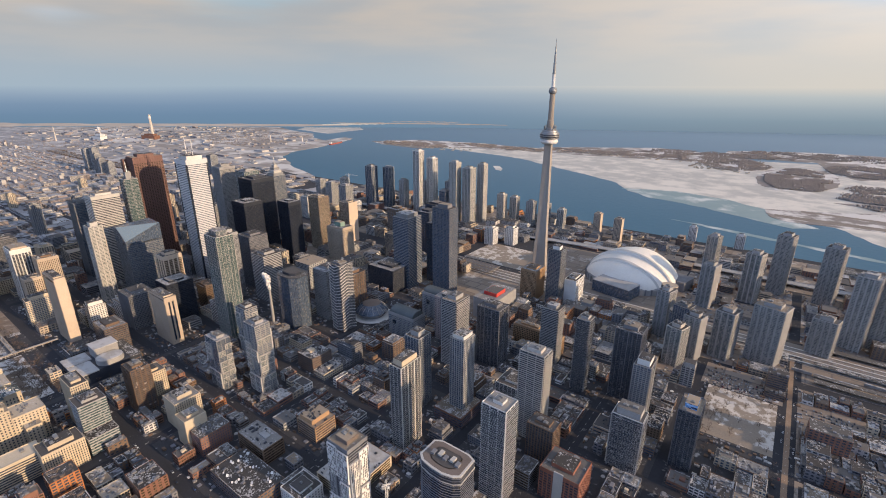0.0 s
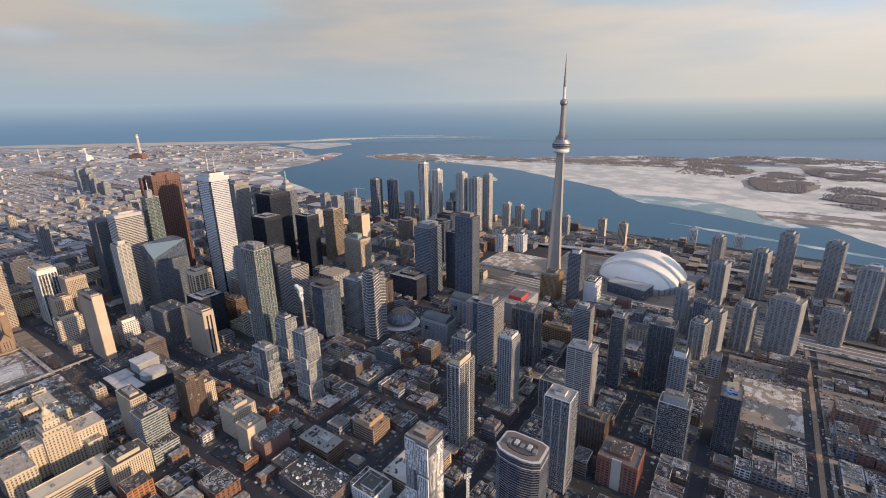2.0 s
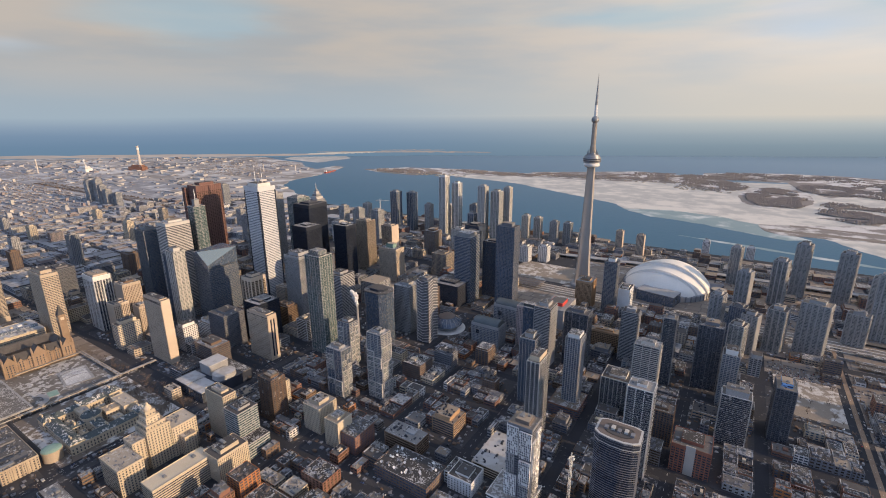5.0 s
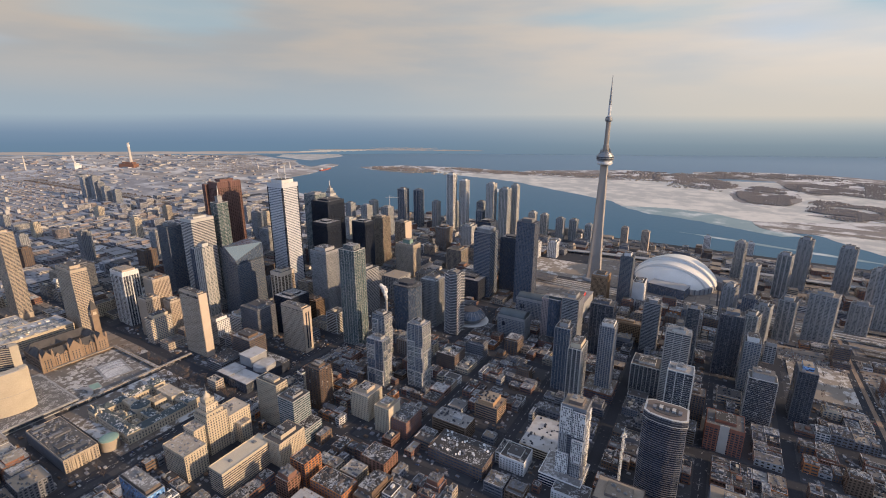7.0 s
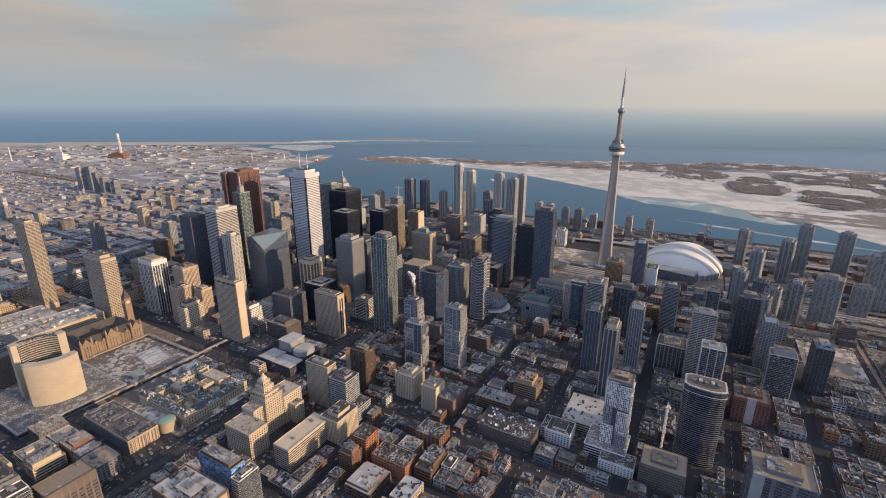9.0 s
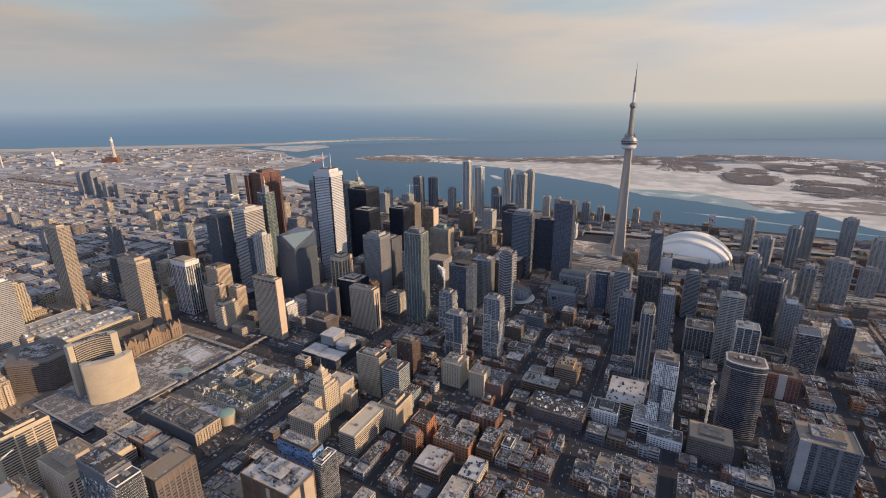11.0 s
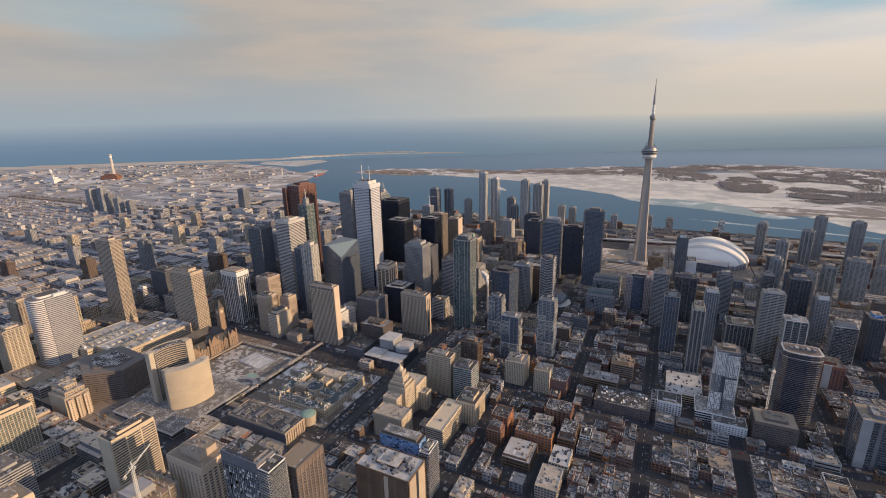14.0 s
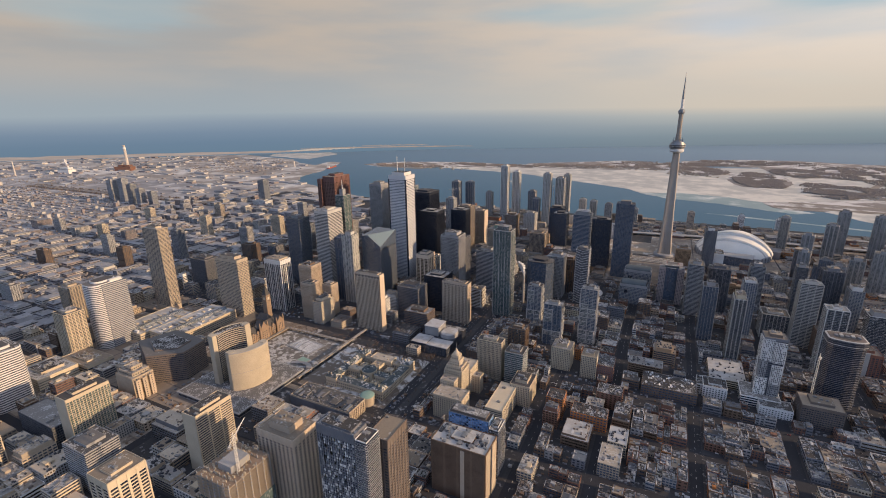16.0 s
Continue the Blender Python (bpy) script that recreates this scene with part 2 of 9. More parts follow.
def snowy_material(name, bare_a, bare_b, snow, cover, scale, rough=0.9, world=False, fine=0.4, vary=0.0, crisp=0.07, lots=None, rings=False):
    """Ground or roof with drifts of old snow: cover is the share left white, vary how far roofs differ from one another,
    lots the width and depth of the plots that break up open land, with the tones of their lightest and of their roads; rings: drifts are whitest along their rims."""
    m = bpy.data.materials.new(name)
    m.use_nodes = True
    nt = m.node_tree
    N, L = nt.nodes.new, nt.links.new
    p = nt.nodes["Principled BSDF"]
    if world:
        src = N("ShaderNodeNewGeometry").outputs["Position"]
    else:
        co, info = N("ShaderNodeTexCoord"), N("ShaderNodeObjectInfo")
        ad = N("ShaderNodeVectorMath")
        ad.operation = "ADD"
        sc = N("ShaderNodeMath")
        sc.operation = "MULTIPLY"
        sc.inputs[1].default_value = 900.0
        L(info.outputs["Random"], sc.inputs[0])
        L(co.outputs["Object"], ad.inputs[0])
        L(sc.outputs[0], ad.inputs[1])
        src = ad.outputs[0]
    n1, n2, n3 = N("ShaderNodeTexNoise"), N("ShaderNodeTexNoise"), N("ShaderNodeTexNoise")
    for n, s, dt in ((n1, scale, 7), (n2, fine, 4), (n3, scale * 0.17, 3)):
        n.inputs["Scale"].default_value, n.inputs["Detail"].default_value = s, dt
        n.inputs["Roughness"].default_value = 0.62
        L(src, n.inputs["Vector"])
    mix = N("ShaderNodeMix")
    mix.data_type = "RGBA"
    mix.inputs["A"].default_value, mix.inputs["B"].default_value = (*bare_a, 1), (*bare_b, 1)
    L(n2.outputs["Fac"], mix.inputs["Factor"])
    ad2 = N("ShaderNodeMath")
    ad2.operation = "MULTIPLY_ADD"
    ad2.inputs[1].default_value = 0.7
    L(n3.outputs["Fac"], ad2.inputs[0])
    L(n1.outputs["Fac"], ad2.inputs[2])
    bare = mix.outputs["Result"]
    if lots:
        wide, deep, light, road = lots
        mp, bk, lm = N("ShaderNodeMapping"), N("ShaderNodeTexBrick"), N("ShaderNodeMix")
        mp.inputs["Rotation"].default_value = (0, 0, radians(2))
        L(src, mp.inputs[0])
        L(mp.outputs[0], bk.inputs["Vector"])
        bk.offset, bk.squash, bk.squash_frequency = 0.37, 0.62, 3
        for key, value in (("Scale", 1.0), ("Mortar Size", deep * 0.055), ("Mortar Smooth", 0.2), ("Bias", -0.15), ("Brick Width", wide), ("Row Height", deep)):
            bk.inputs[key].default_value = value
        bk.inputs["Color1"].default_value, bk.inputs["Color2"].default_value, bk.inputs["Mortar"].default_value = (*bare_a, 1), (*light, 1), (*road, 1)
        lm.data_type = "RGBA"
        lm.inputs["Factor"].default_value = 0.62
        L(bare, lm.inputs["A"])
        L(bk.outputs["Color"], lm.inputs["B"])
        bare = lm.outputs["Result"]
    if vary:
        geo, tot, fr, mv, hv, mt = N("ShaderNodeNewGeometry"), N("ShaderNodeMath"), N("ShaderNodeMath"), N("ShaderNodeMath"), N("ShaderNodeHueSaturation"), N("ShaderNodeMapRange")
        L(info.outputs["Random"], tot.inputs[0])
        L(geo.outputs["Random Per Island"], tot.inputs[1])
        fr.operation = "FRACT"
        L(tot.outputs[0], fr.inputs[0])
        mv.operation = "MULTIPLY_ADD"
        mv.inputs[1].default_value = 2 * vary
        L(fr.outputs[0], mv.inputs[0])
        sh = N("ShaderNodeMath")
        L(ad2.outputs[0], sh.inputs[0])
        sh.inputs[1].default_value = -vary
        L(sh.outputs[0], mv.inputs[2])
        ad2 = mv
        mt.inputs["To Min"].default_value, mt.inputs["To Max"].default_value = 1.35, 0.6
        L(fr.outputs[0], mt.inputs["Value"])
        L(mt.outputs[0], hv.inputs["Value"])
        L(bare, hv.inputs["Color"])
        bare = hv.outputs[0]
    mr = N("ShaderNodeMapRange")
    edge = 0.85 + (0.5 - cover) * 0.42
    mr.inputs["From Min"].default_value, mr.inputs["From Max"].default_value = edge - crisp * 0.7, edge + crisp * 1.3
    L(ad2.outputs[0], mr.inputs["Value"])
    mx = N("ShaderNodeMix")
    mx.data_type = "RGBA"
    if rings:
        ramp = N("ShaderNodeValToRGB")
        for at, value in ((0.0, 0.0), (0.30, 0.9), (0.55, 1.0), (1.0, 0.42)):
            e = ramp.color_ramp.elements[0] if at == 0 else ramp.color_ramp.elements[-1] if at == 1 else ramp.color_ramp.elements.new(at)
            e.color = (value, value, value, 1)
        L(mr.outputs[0], ramp.inputs[0])
        L(ramp.outputs[0], mx.inputs["Factor"])
    else:
        L(mr.outputs[0], mx.inputs["Factor"])
    L(bare, mx.inputs["A"])
    mx.inputs["B"].default_value = (*snow, 1)
    L(mx.outputs["Result"], p.inputs["Base Color"])
    p.inputs["Roughness"].default_value = rough
    bp = N("ShaderNodeBump")
    bp.inputs["Strength"].default_value, bp.inputs["Distance"].default_value = 0.25, 0.4
    L(n1.outputs["Fac"], bp.inputs["Height"])
    L(bp.outputs[0], p.inputs["Normal"])
    return m


SNOW = (0.45, 0.445, 0.44)
M_ASPHALT = snowy_material("street", (0.016, 0.018, 0.025), (0.033, 0.036, 0.045), (0.22, 0.215, 0.21), 0.05, 0.22, world=True)
M_PAVE = snowy_material("pavement", (0.028, 0.029, 0.034), (0.064, 0.063, 0.068), (0.40, 0.395, 0.39), 0.10, 0.16, world=True, crisp=0.08)
M_PARK = snowy_material("park", (0.11, 0.09, 0.075), (0.19, 0.16, 0.135), (0.58, 0.57, 0.555), 0.46, 0.085, world=True, crisp=0.05)
M_FIELD = snowy_material("sandy_field", (0.20, 0.165, 0.13), (0.33, 0.275, 0.22), (0.58, 0.54, 0.49), 0.30, 0.06, world=True, crisp=0.10, rings=True)
M_LOT = snowy_material("gravel_yard", (0.175, 0.138, 0.108), (0.32, 0.26, 0.208), (0.52, 0.49, 0.455), 0.17, 0.07, world=True, crisp=0.09, lots=(46.0, 24.0, (0.30, 0.255, 0.215), (0.085, 0.08, 0.08)))
# haze over the far land, put into its pale grey-blue tones
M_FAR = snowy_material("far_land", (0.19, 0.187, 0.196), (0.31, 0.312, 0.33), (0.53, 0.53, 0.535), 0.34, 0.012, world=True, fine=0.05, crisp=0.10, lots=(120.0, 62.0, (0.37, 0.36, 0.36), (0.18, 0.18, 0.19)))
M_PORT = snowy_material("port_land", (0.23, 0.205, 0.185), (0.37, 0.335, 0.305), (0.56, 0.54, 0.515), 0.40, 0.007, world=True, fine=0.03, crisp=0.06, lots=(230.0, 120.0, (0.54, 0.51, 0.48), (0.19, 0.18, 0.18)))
M_ISLE = snowy_material("island_land", (0.17, 0.15, 0.14), (0.27, 0.24, 0.22), (0.60, 0.575, 0.55), 0.50, 0.010, world=True, fine=0.05, crisp=0.05)
M_ICE = snowy_material("lake_ice", (0.37, 0.36, 0.335), (0.51, 0.49, 0.45), (0.66, 0.615, 0.545), 0.54, 0.011, rough=0.6, world=True, fine=0.035, crisp=0.09)
M_SLUSH = snowy_material("thin_ice", (0.10, 0.19, 0.22), (0.20, 0.29, 0.31), (0.55, 0.58, 0.57), 0.36, 0.008, rough=0.35, world=True, fine=0.012)
M_ROOF = [snowy_material("roof_dark", (0.042, 0.040, 0.041), (0.085, 0.079, 0.076), SNOW, 0.0, 0.42, vary=0.14, crisp=0.09, rings=True),
          snowy_material("roof_grey", (0.08, 0.076, 0.073), (0.145, 0.137, 0.13), SNOW, 0.03, 0.40, vary=0.14, crisp=0.09, rings=True),
          snowy_material("roof_snow", (0.14, 0.134, 0.13), (0.24, 0.232, 0.22), SNOW, 0.27, 0.34, vary=0.12, crisp=0.12, rings=True),
          snowy_material("roof_tan", (0.19, 0.152, 0.115), (0.29, 0.24, 0.185), SNOW, 0.04, 0.38, vary=0.12, crisp=0.10, rings=True)]
M_ROOF += [M_ROOF[0], M_ROOF[0], M_ROOF[0], M_ROOF[1]]
M_ROOFT = snowy_material("roof_pale_tan", (0.33, 0.28, 0.22), (0.46, 0.40, 0.33), (0.60, 0.58, 0.55), 0.22, 0.25, vary=0.10, crisp=0.12)
M_ROOFW = snowy_material("roof_white", (0.30, 0.285, 0.27), (0.44, 0.425, 0.40), SNOW, 0.6, 0.07, crisp=0.05)
M_SQUARE = snowy_material("square_paving", (0.12, 0.108, 0.098), (0.21, 0.19, 0.168), (0.50, 0.485, 0.465), 0.30, 0.11, world=True, crisp=0.09, lots=(24.0, 11.0, (0.22, 0.20, 0.18), (0.15, 0.14, 0.13)), rings=True)
M_PALE = material("pale_concrete", (0.40, 0.385, 0.36), (0.50, 0.485, 0.455), 0.85, 0.9, 0.05)
M_BRICK = material("red_brick", (0.16, 0.078, 0.055), (0.25, 0.13, 0.092), 0.9, 1.4, 0.08)
M_BROWN = material("brown_brick", (0.12, 0.078, 0.055), (0.20, 0.135, 0.095), 0.9, 1.4, 0.08)
M_ORANGE = material("orange_brick", (0.36, 0.135, 0.045), (0.48, 0.20, 0.075), 0.9, 1.4, 0.08)
M_BUFF = material("buff_stone", (0.35, 0.285, 0.215), (0.46, 0.385, 0.30), 0.85, 1.0, 0.06)
M_BEIGE = material("beige_precast", (0.43, 0.345, 0.265), (0.53, 0.435, 0.345), 0.8, 0.8, 0.04)
M_CONC = material("concrete", (0.26, 0.26, 0.262), (0.37, 0.368, 0.365), 0.85, 0.9, 0.05)
M_CONCD = material("dark_concrete", (0.135, 0.139, 0.155), (0.205, 0.209, 0.226), 0.85, 0.9, 0.05)
M_WHITE = material("white_panel", (0.60, 0.585, 0.56), (0.72, 0.71, 0.69), 0.6, 0.8, 0.05)
M_CREAM = material("cream_stucco", (0.46, 0.385, 0.285), (0.57, 0.485, 0.365), 0.8, 0.8, 0.05)
M_MARBLE = material("white_marble", (0.54, 0.545, 0.56), (0.64, 0.645, 0.655), 0.45, 0.5, 0.03)
M_GRANITE = material("red_granite", (0.135, 0.070, 0.062), (0.185, 0.097, 0.085), 0.45, 0.8, 0.03)
M_STEEL = material("grey_metal", (0.22, 0.225, 0.235), (0.32, 0.33, 0.34), 0.45, 1.2, 0.1, metal=0.5)
# the blue in this black stands in for haze
M_BLACK = material("black_steel", (0.023, 0.028, 0.040), (0.040, 0.048, 0.066), 0.4, 0.8, 0.05)
M_COPPER = material("green_copper", (0.17, 0.28, 0.24), (0.25, 0.36, 0.31), 0.7, 0.8, 0.1)
M_SAND = material("brown_sandstone", (0.21, 0.145, 0.10), (0.31, 0.225, 0.16), 0.9, 0.9, 0.08)
M_TERRA = material("golden_brown_brick", (0.32, 0.20, 0.115), (0.42, 0.28, 0.17), 0.85, 1.0, 0.06)
M_RUST = material("rust_brick", (0.25, 0.10, 0.068), (0.33, 0.145, 0.10), 0.85, 1.2, 0.06)
M_REDROOF = material("red_roof_sheet", (0.50, 0.045, 0.035), (0.60, 0.075, 0.06), 0.6, 0.8, 0.08)
M_DOME = material("white_membrane", (0.68, 0.645, 0.58), (0.79, 0.755, 0.69), 0.5, 0.3, 0.02, jitter=0.04)
M_TWIG = material("bare_twigs", (0.10, 0.078, 0.066), (0.17, 0.13, 0.11), 0.95, 2.0, 0.1, jitter=0.3)
M_WOOD = material("far_woods", (0.20, 0.172, 0.15), (0.28, 0.243, 0.215), 0.95, 0.3, 0.02, jitter=0.1)
M_BARK = material("bark", (0.07, 0.055, 0.045), (0.12, 0.095, 0.08), 0.95, 3.0, 0.3)
M_STEAM = material("steam", (0.50, 0.50, 0.51), (0.60, 0.60, 0.60), 1.0, 0.2, 0.05, jitter=0.0)
M_UMBER = material("umber_concrete", (0.125, 0.10, 0.088), (0.19, 0.155, 0.136), 0.85, 0.9, 0.05)
M_SNOWHEAP = material("old_snow", (0.36, 0.355, 0.35), (0.54, 0.535, 0.53), 0.9, 1.0, 0.1)
M_ROAD = material("lane_paint", (0.50, 0.49, 0.46), (0.62, 0.61, 0.58), 0.8, 2.0, 0.2)
M_RAIL = material("rail_bed", (0.19, 0.163, 0.138), (0.31, 0.27, 0.23), 0.95, 0.5, 0.03)
M_CRANE = material("crane_paint", (0.62, 0.60, 0.55), (0.72, 0.70, 0.64), 0.5, 2.0, 0.2)
G_DARK = glass_material("dark_glass", (0.036, 0.041, 0.052), (0.086, 0.097, 0.118), blinds=0.14, blind=(0.125, 0.125, 0.125))
G_BLUE = glass_material("blue_grey_glass", (0.042, 0.060, 0.092), (0.098, 0.130, 0.180), blinds=0.13, blind=(0.145, 0.155, 0.165))
G_GREEN = glass_material("green_glass", (0.035, 0.065, 0.070), (0.095, 0.14, 0.145), blinds=0.14, blind=(0.22, 0.25, 0.25))
# bluish tint painted in for haze on black glazing
G_BLACK = glass_material("black_glass", (0.014, 0.020, 0.034), (0.032, 0.043, 0.066), blinds=0.05, blind=(0.08, 0.075, 0.07))
# the sky mirrored in these panes is painted into their colours
G_SKY = glass_material("sky_reflection_glass", (0.07, 0.22, 0.50), (0.34, 0.58, 0.90), cell=(2.6, 2.6, 2.2), blinds=0.12, blind=(0.02, 0.05, 0.12), rough=0.06)
# paled in the colour; on far towers this stands in for haze
G_HAZY = glass_material("pale_hazed_glass", (0.080, 0.096, 0.105), (0.165, 0.185, 0.19), blinds=0.34, blind=(0.30, 0.295, 0.285))
G_FACET = glass_material("pale_facet_glass", (0.36, 0.42, 0.40), (0.38, 0.44, 0.42), blinds=0.0, rough=0.10)
G_FACET.node_tree.nodes["Principled BSDF"].inputs["Metallic"].default_value = 0.75
G_BRONZE = glass_material("bronze_glass", (0.035, 0.026, 0.018), (0.08, 0.06, 0.042), blinds=0.15, blind=(0.13, 0.10, 0.075))


def water_material():
    m = bpy.data.materials.new("lake_water")
    m.use_nodes = True
    nt = m.node_tree
    N, L = nt.nodes.new, nt.links.new
    p = nt.nodes["Principled BSDF"]
    geo = N("ShaderNodeNewGeometry")
    n1, n2 = N("ShaderNodeTexNoise"), N("ShaderNodeTexNoise")
    n1.inputs["Scale"].default_value, n1.inputs["Detail"].default_value = 0.0016, 5
    n2.inputs["Scale"].default_value, n2.inputs["Detail"].default_value = 0.06, 6
    L(geo.outputs["Position"], n1.inputs["Vector"])
    L(geo.outputs["Position"], n2.inputs["Vector"])
    mix = N("ShaderNodeMix")
    mix.data_type = "RGBA"
    mix.inputs["A"].default_value, mix.inputs["B"].default_value = (0.046, 0.128, 0.200, 1), (0.062, 0.156, 0.232, 1)
    L(n1.outputs["Fac"], mix.inputs["Factor"])
    # harbour teal pales with distance: haze over the far lake, put into the colour
    sp, fade, mx = N("ShaderNodeSeparateXYZ"), N("ShaderNodeMapRange"), N("ShaderNodeMix")
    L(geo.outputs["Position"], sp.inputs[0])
    fade.inputs["From Min"].default_value, fade.inputs["From Max"].default_value = 1500.0, 4600.0
    L(sp.outputs["Y"], fade.inputs["Value"])
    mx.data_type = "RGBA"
    L(fade.outputs[0], mx.inputs["Factor"])
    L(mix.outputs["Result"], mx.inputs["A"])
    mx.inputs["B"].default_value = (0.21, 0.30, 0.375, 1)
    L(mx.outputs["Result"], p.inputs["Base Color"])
    p.inputs["Roughness"].default_value = 0.5
    p.inputs["Specular IOR Level"].default_value = 0.12
    bp = N("ShaderNodeBump")
    bp.inputs["Strength"].default_value, bp.inputs["Distance"].default_value = 0.5, 1.5
    L(n2.outputs["Fac"], bp.inputs["Height"])
    L(bp.outputs[0], p.inputs["Normal"])
    return m


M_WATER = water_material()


# ---- building blocks ----
_FACES = np.array([[0, 1, 3, 2], [4, 6, 7, 5], [0, 4, 5, 1], [2, 3, 7, 6], [0, 2, 6, 4], [1, 5, 7, 3]])


class Form:
    """Collects boxes and free shapes into one mesh."""

    def __init__(self):
        self.boxes, self.verts, self.faces = [], [], []

    def box(self, x0, x1, y0, y1, z0, z1):
        self.boxes.append((x0, x1, y0, y1, z0, z1))
        return self

    def free(self, verts, faces):
        k = len(self.verts)
        self.verts.extend(verts)
        self.faces.extend([[k + i for i in f] for f in faces])
        return self

    def rimmed(self, x0, x1, y0, y1, z0, z1, rim, t):
        """A closed box whose flat top lies rim deep inside a parapet of thickness t."""
        v = [(x, y, z) for z, e in ((z0, 0), (z1 + rim, 0), (z1 + rim, t), (z1, t)) for x, y in ((x0 + e, y0 + e), (x1 - e, y0 + e), (x1 - e, y1 - e), (x0 + e, y1 - e))]
        f = [[3, 2, 1, 0], [12, 13, 14, 15]] + [[4 * k + i, 4 * k + (i + 1) % 4, 4 * k + 4 + (i + 1) % 4, 4 * k + 4 + i] for k in range(3) for i in range(4)]
        return self.free(v, f)

    def prism(self, pts, z0, z1, top=None):
        """An upright prism on the outline pts (anticlockwise); top: another outline for its upper end."""
        n = len(pts)
        v = [(*q, z0) for q in pts] + [(*q, z1) for q in (top or pts)]
        f = [list(range(n))[::-1], list(range(n, 2 * n))] + [[i, (i + 1) % n, n + (i + 1) % n, n + i] for i in range(n)]
        return self.free(v, f)

    def lathe(self, profile, n=24, cx=0.0, cy=0.0):
        v, f = [], []
        for r, z in profile:
            v += [(cx + r * math.cos(2 * math.pi * i / n), cy + r * math.sin(2 * math.pi * i / n), z) for i in range(n)]
        for k in range(len(profile) - 1):
            f += [[k * n + i, k * n + (i + 1) % n, (k + 1) * n + (i + 1) % n, (k + 1) * n + i] for i in range(n)]
        f += [list(range(n))[::-1], list(range((len(profile) - 1) * n, len(profile) * n))]
        return self.free(v, f)

    def beam(self, a, b, w):
        """A thin square bar from a to b."""
        a, b = Vector(a), Vector(b)
        d = (b - a).normalized()
        u = d.cross(Vector((0, 0, 1)) if abs(d.z) < 0.9 else Vector((1, 0, 0))).normalized() * (w / 2)
        s = d.cross(u).normalized() * (w / 2)
        v = [tuple(p + i * u + j * s) for p in (a, b) for i, j in ((-1, -1), (1, -1), (1, 1), (-1, 1))]
        return self.free(v, [[0, 3, 2, 1], [4, 5, 6, 7], [0, 1, 5, 4], [1, 2, 6, 5], [2, 3, 7, 6], [3, 0, 4, 7]])

    def twig(self, a, b, w):
        """A thin three-sided stick from a to b."""
        d = (b - a).normalized()
        u = d.cross(Vector((0, 0, 1)) if abs(d.z) < 0.9 else Vector((1, 0, 0))).normalized()
        s = d.cross(u).normalized()
        v = [tuple(p + (u * math.cos(k) + s * math.sin(k)) * r) for p, r in ((a, w / 2), (b, w / 3)) for k in (0, 2.1, 4.2)]
        return self.free(v, [[0, 1, 4, 3], [1, 2, 5, 4], [2, 0, 3, 5]])

    def mesh(self, name):
        verts, faces = list(self.verts), [list(f) for f in self.faces]
        me = bpy.data.meshes.new(name)
        if self.boxes:
            b = np.array(self.boxes, dtype=float)
            c = np.stack([b[:, [0 + i, 2 + j, 4 + k]] for i in (0, 1) for j in (0, 1) for k in (0, 1)], axis=1)
            bv = c.reshape(-1, 3)
            bf = (_FACES[None] + 8 * np.arange(len(b))[:, None, None]).reshape(-1, 4)
        else:
            bv, bf = np.zeros((0, 3)), np.zeros((0, 4), dtype=int)
        if verts:
            k = len(bv)
            me.from_pydata(bv.tolist() + [tuple(q) for q in verts], [], bf.tolist() + [[k + i for i in f] for f in faces])
        else:
            me.vertices.add(len(bv))
            me.vertices.foreach_set("co", bv.ravel())
            me.loops.add(bf.size)
            me.loops.foreach_set("vertex_index", bf.ravel().astype(np.int32))
            me.polygons.add(len(bf))
            me.polygons.foreach_set("loop_start", np.arange(len(bf), dtype=np.int32) * 4)
            me.polygons.foreach_set("use_smooth", [False] * len(bf))
            me.update(calc_edges=True)
        me.validate()
        return me


def place(ob, m):
    ob.matrix_basis = Matrix.Scale(SCALE, 4) @ m
    return ob


def part(name, form, mat, parent=None, label="", kind="", smooth=False):
    me = form.mesh(name) if isinstance(form, Form) else form
    if not me.materials and mat:
        me.materials.append(mat)
    if smooth:
        me.polygons.foreach_set("use_smooth", [True] * len(me.polygons))
    ob = new(name, me)
    if parent:
        ob.parent = parent
    else:
        place(ob, Matrix())
    return tagged(ob, label, kind=kind)


def thing(name, label, category, x, y, z, rot=0.0, group="", kind=""):
    ob = new(name)
    place(ob, pose(x, y, z, 0, 0, rot))
    return tagged(ob, label, category, group, kind)


def ground_z(x, y):
    """The city slopes gently down to the lake."""
    return -10.5 * min(1.0, max(0.0, (y - 350.0) / 1100.0))


TAKEN = []          # footprints that the rows of small houses leave free


def take(x0, x1, y0, y1, rim=4.0):
    TAKEN.append((min(x0, x1) - rim, max(x0, x1) + rim, min(y0, y1) - rim, max(y0, y1) + rim))


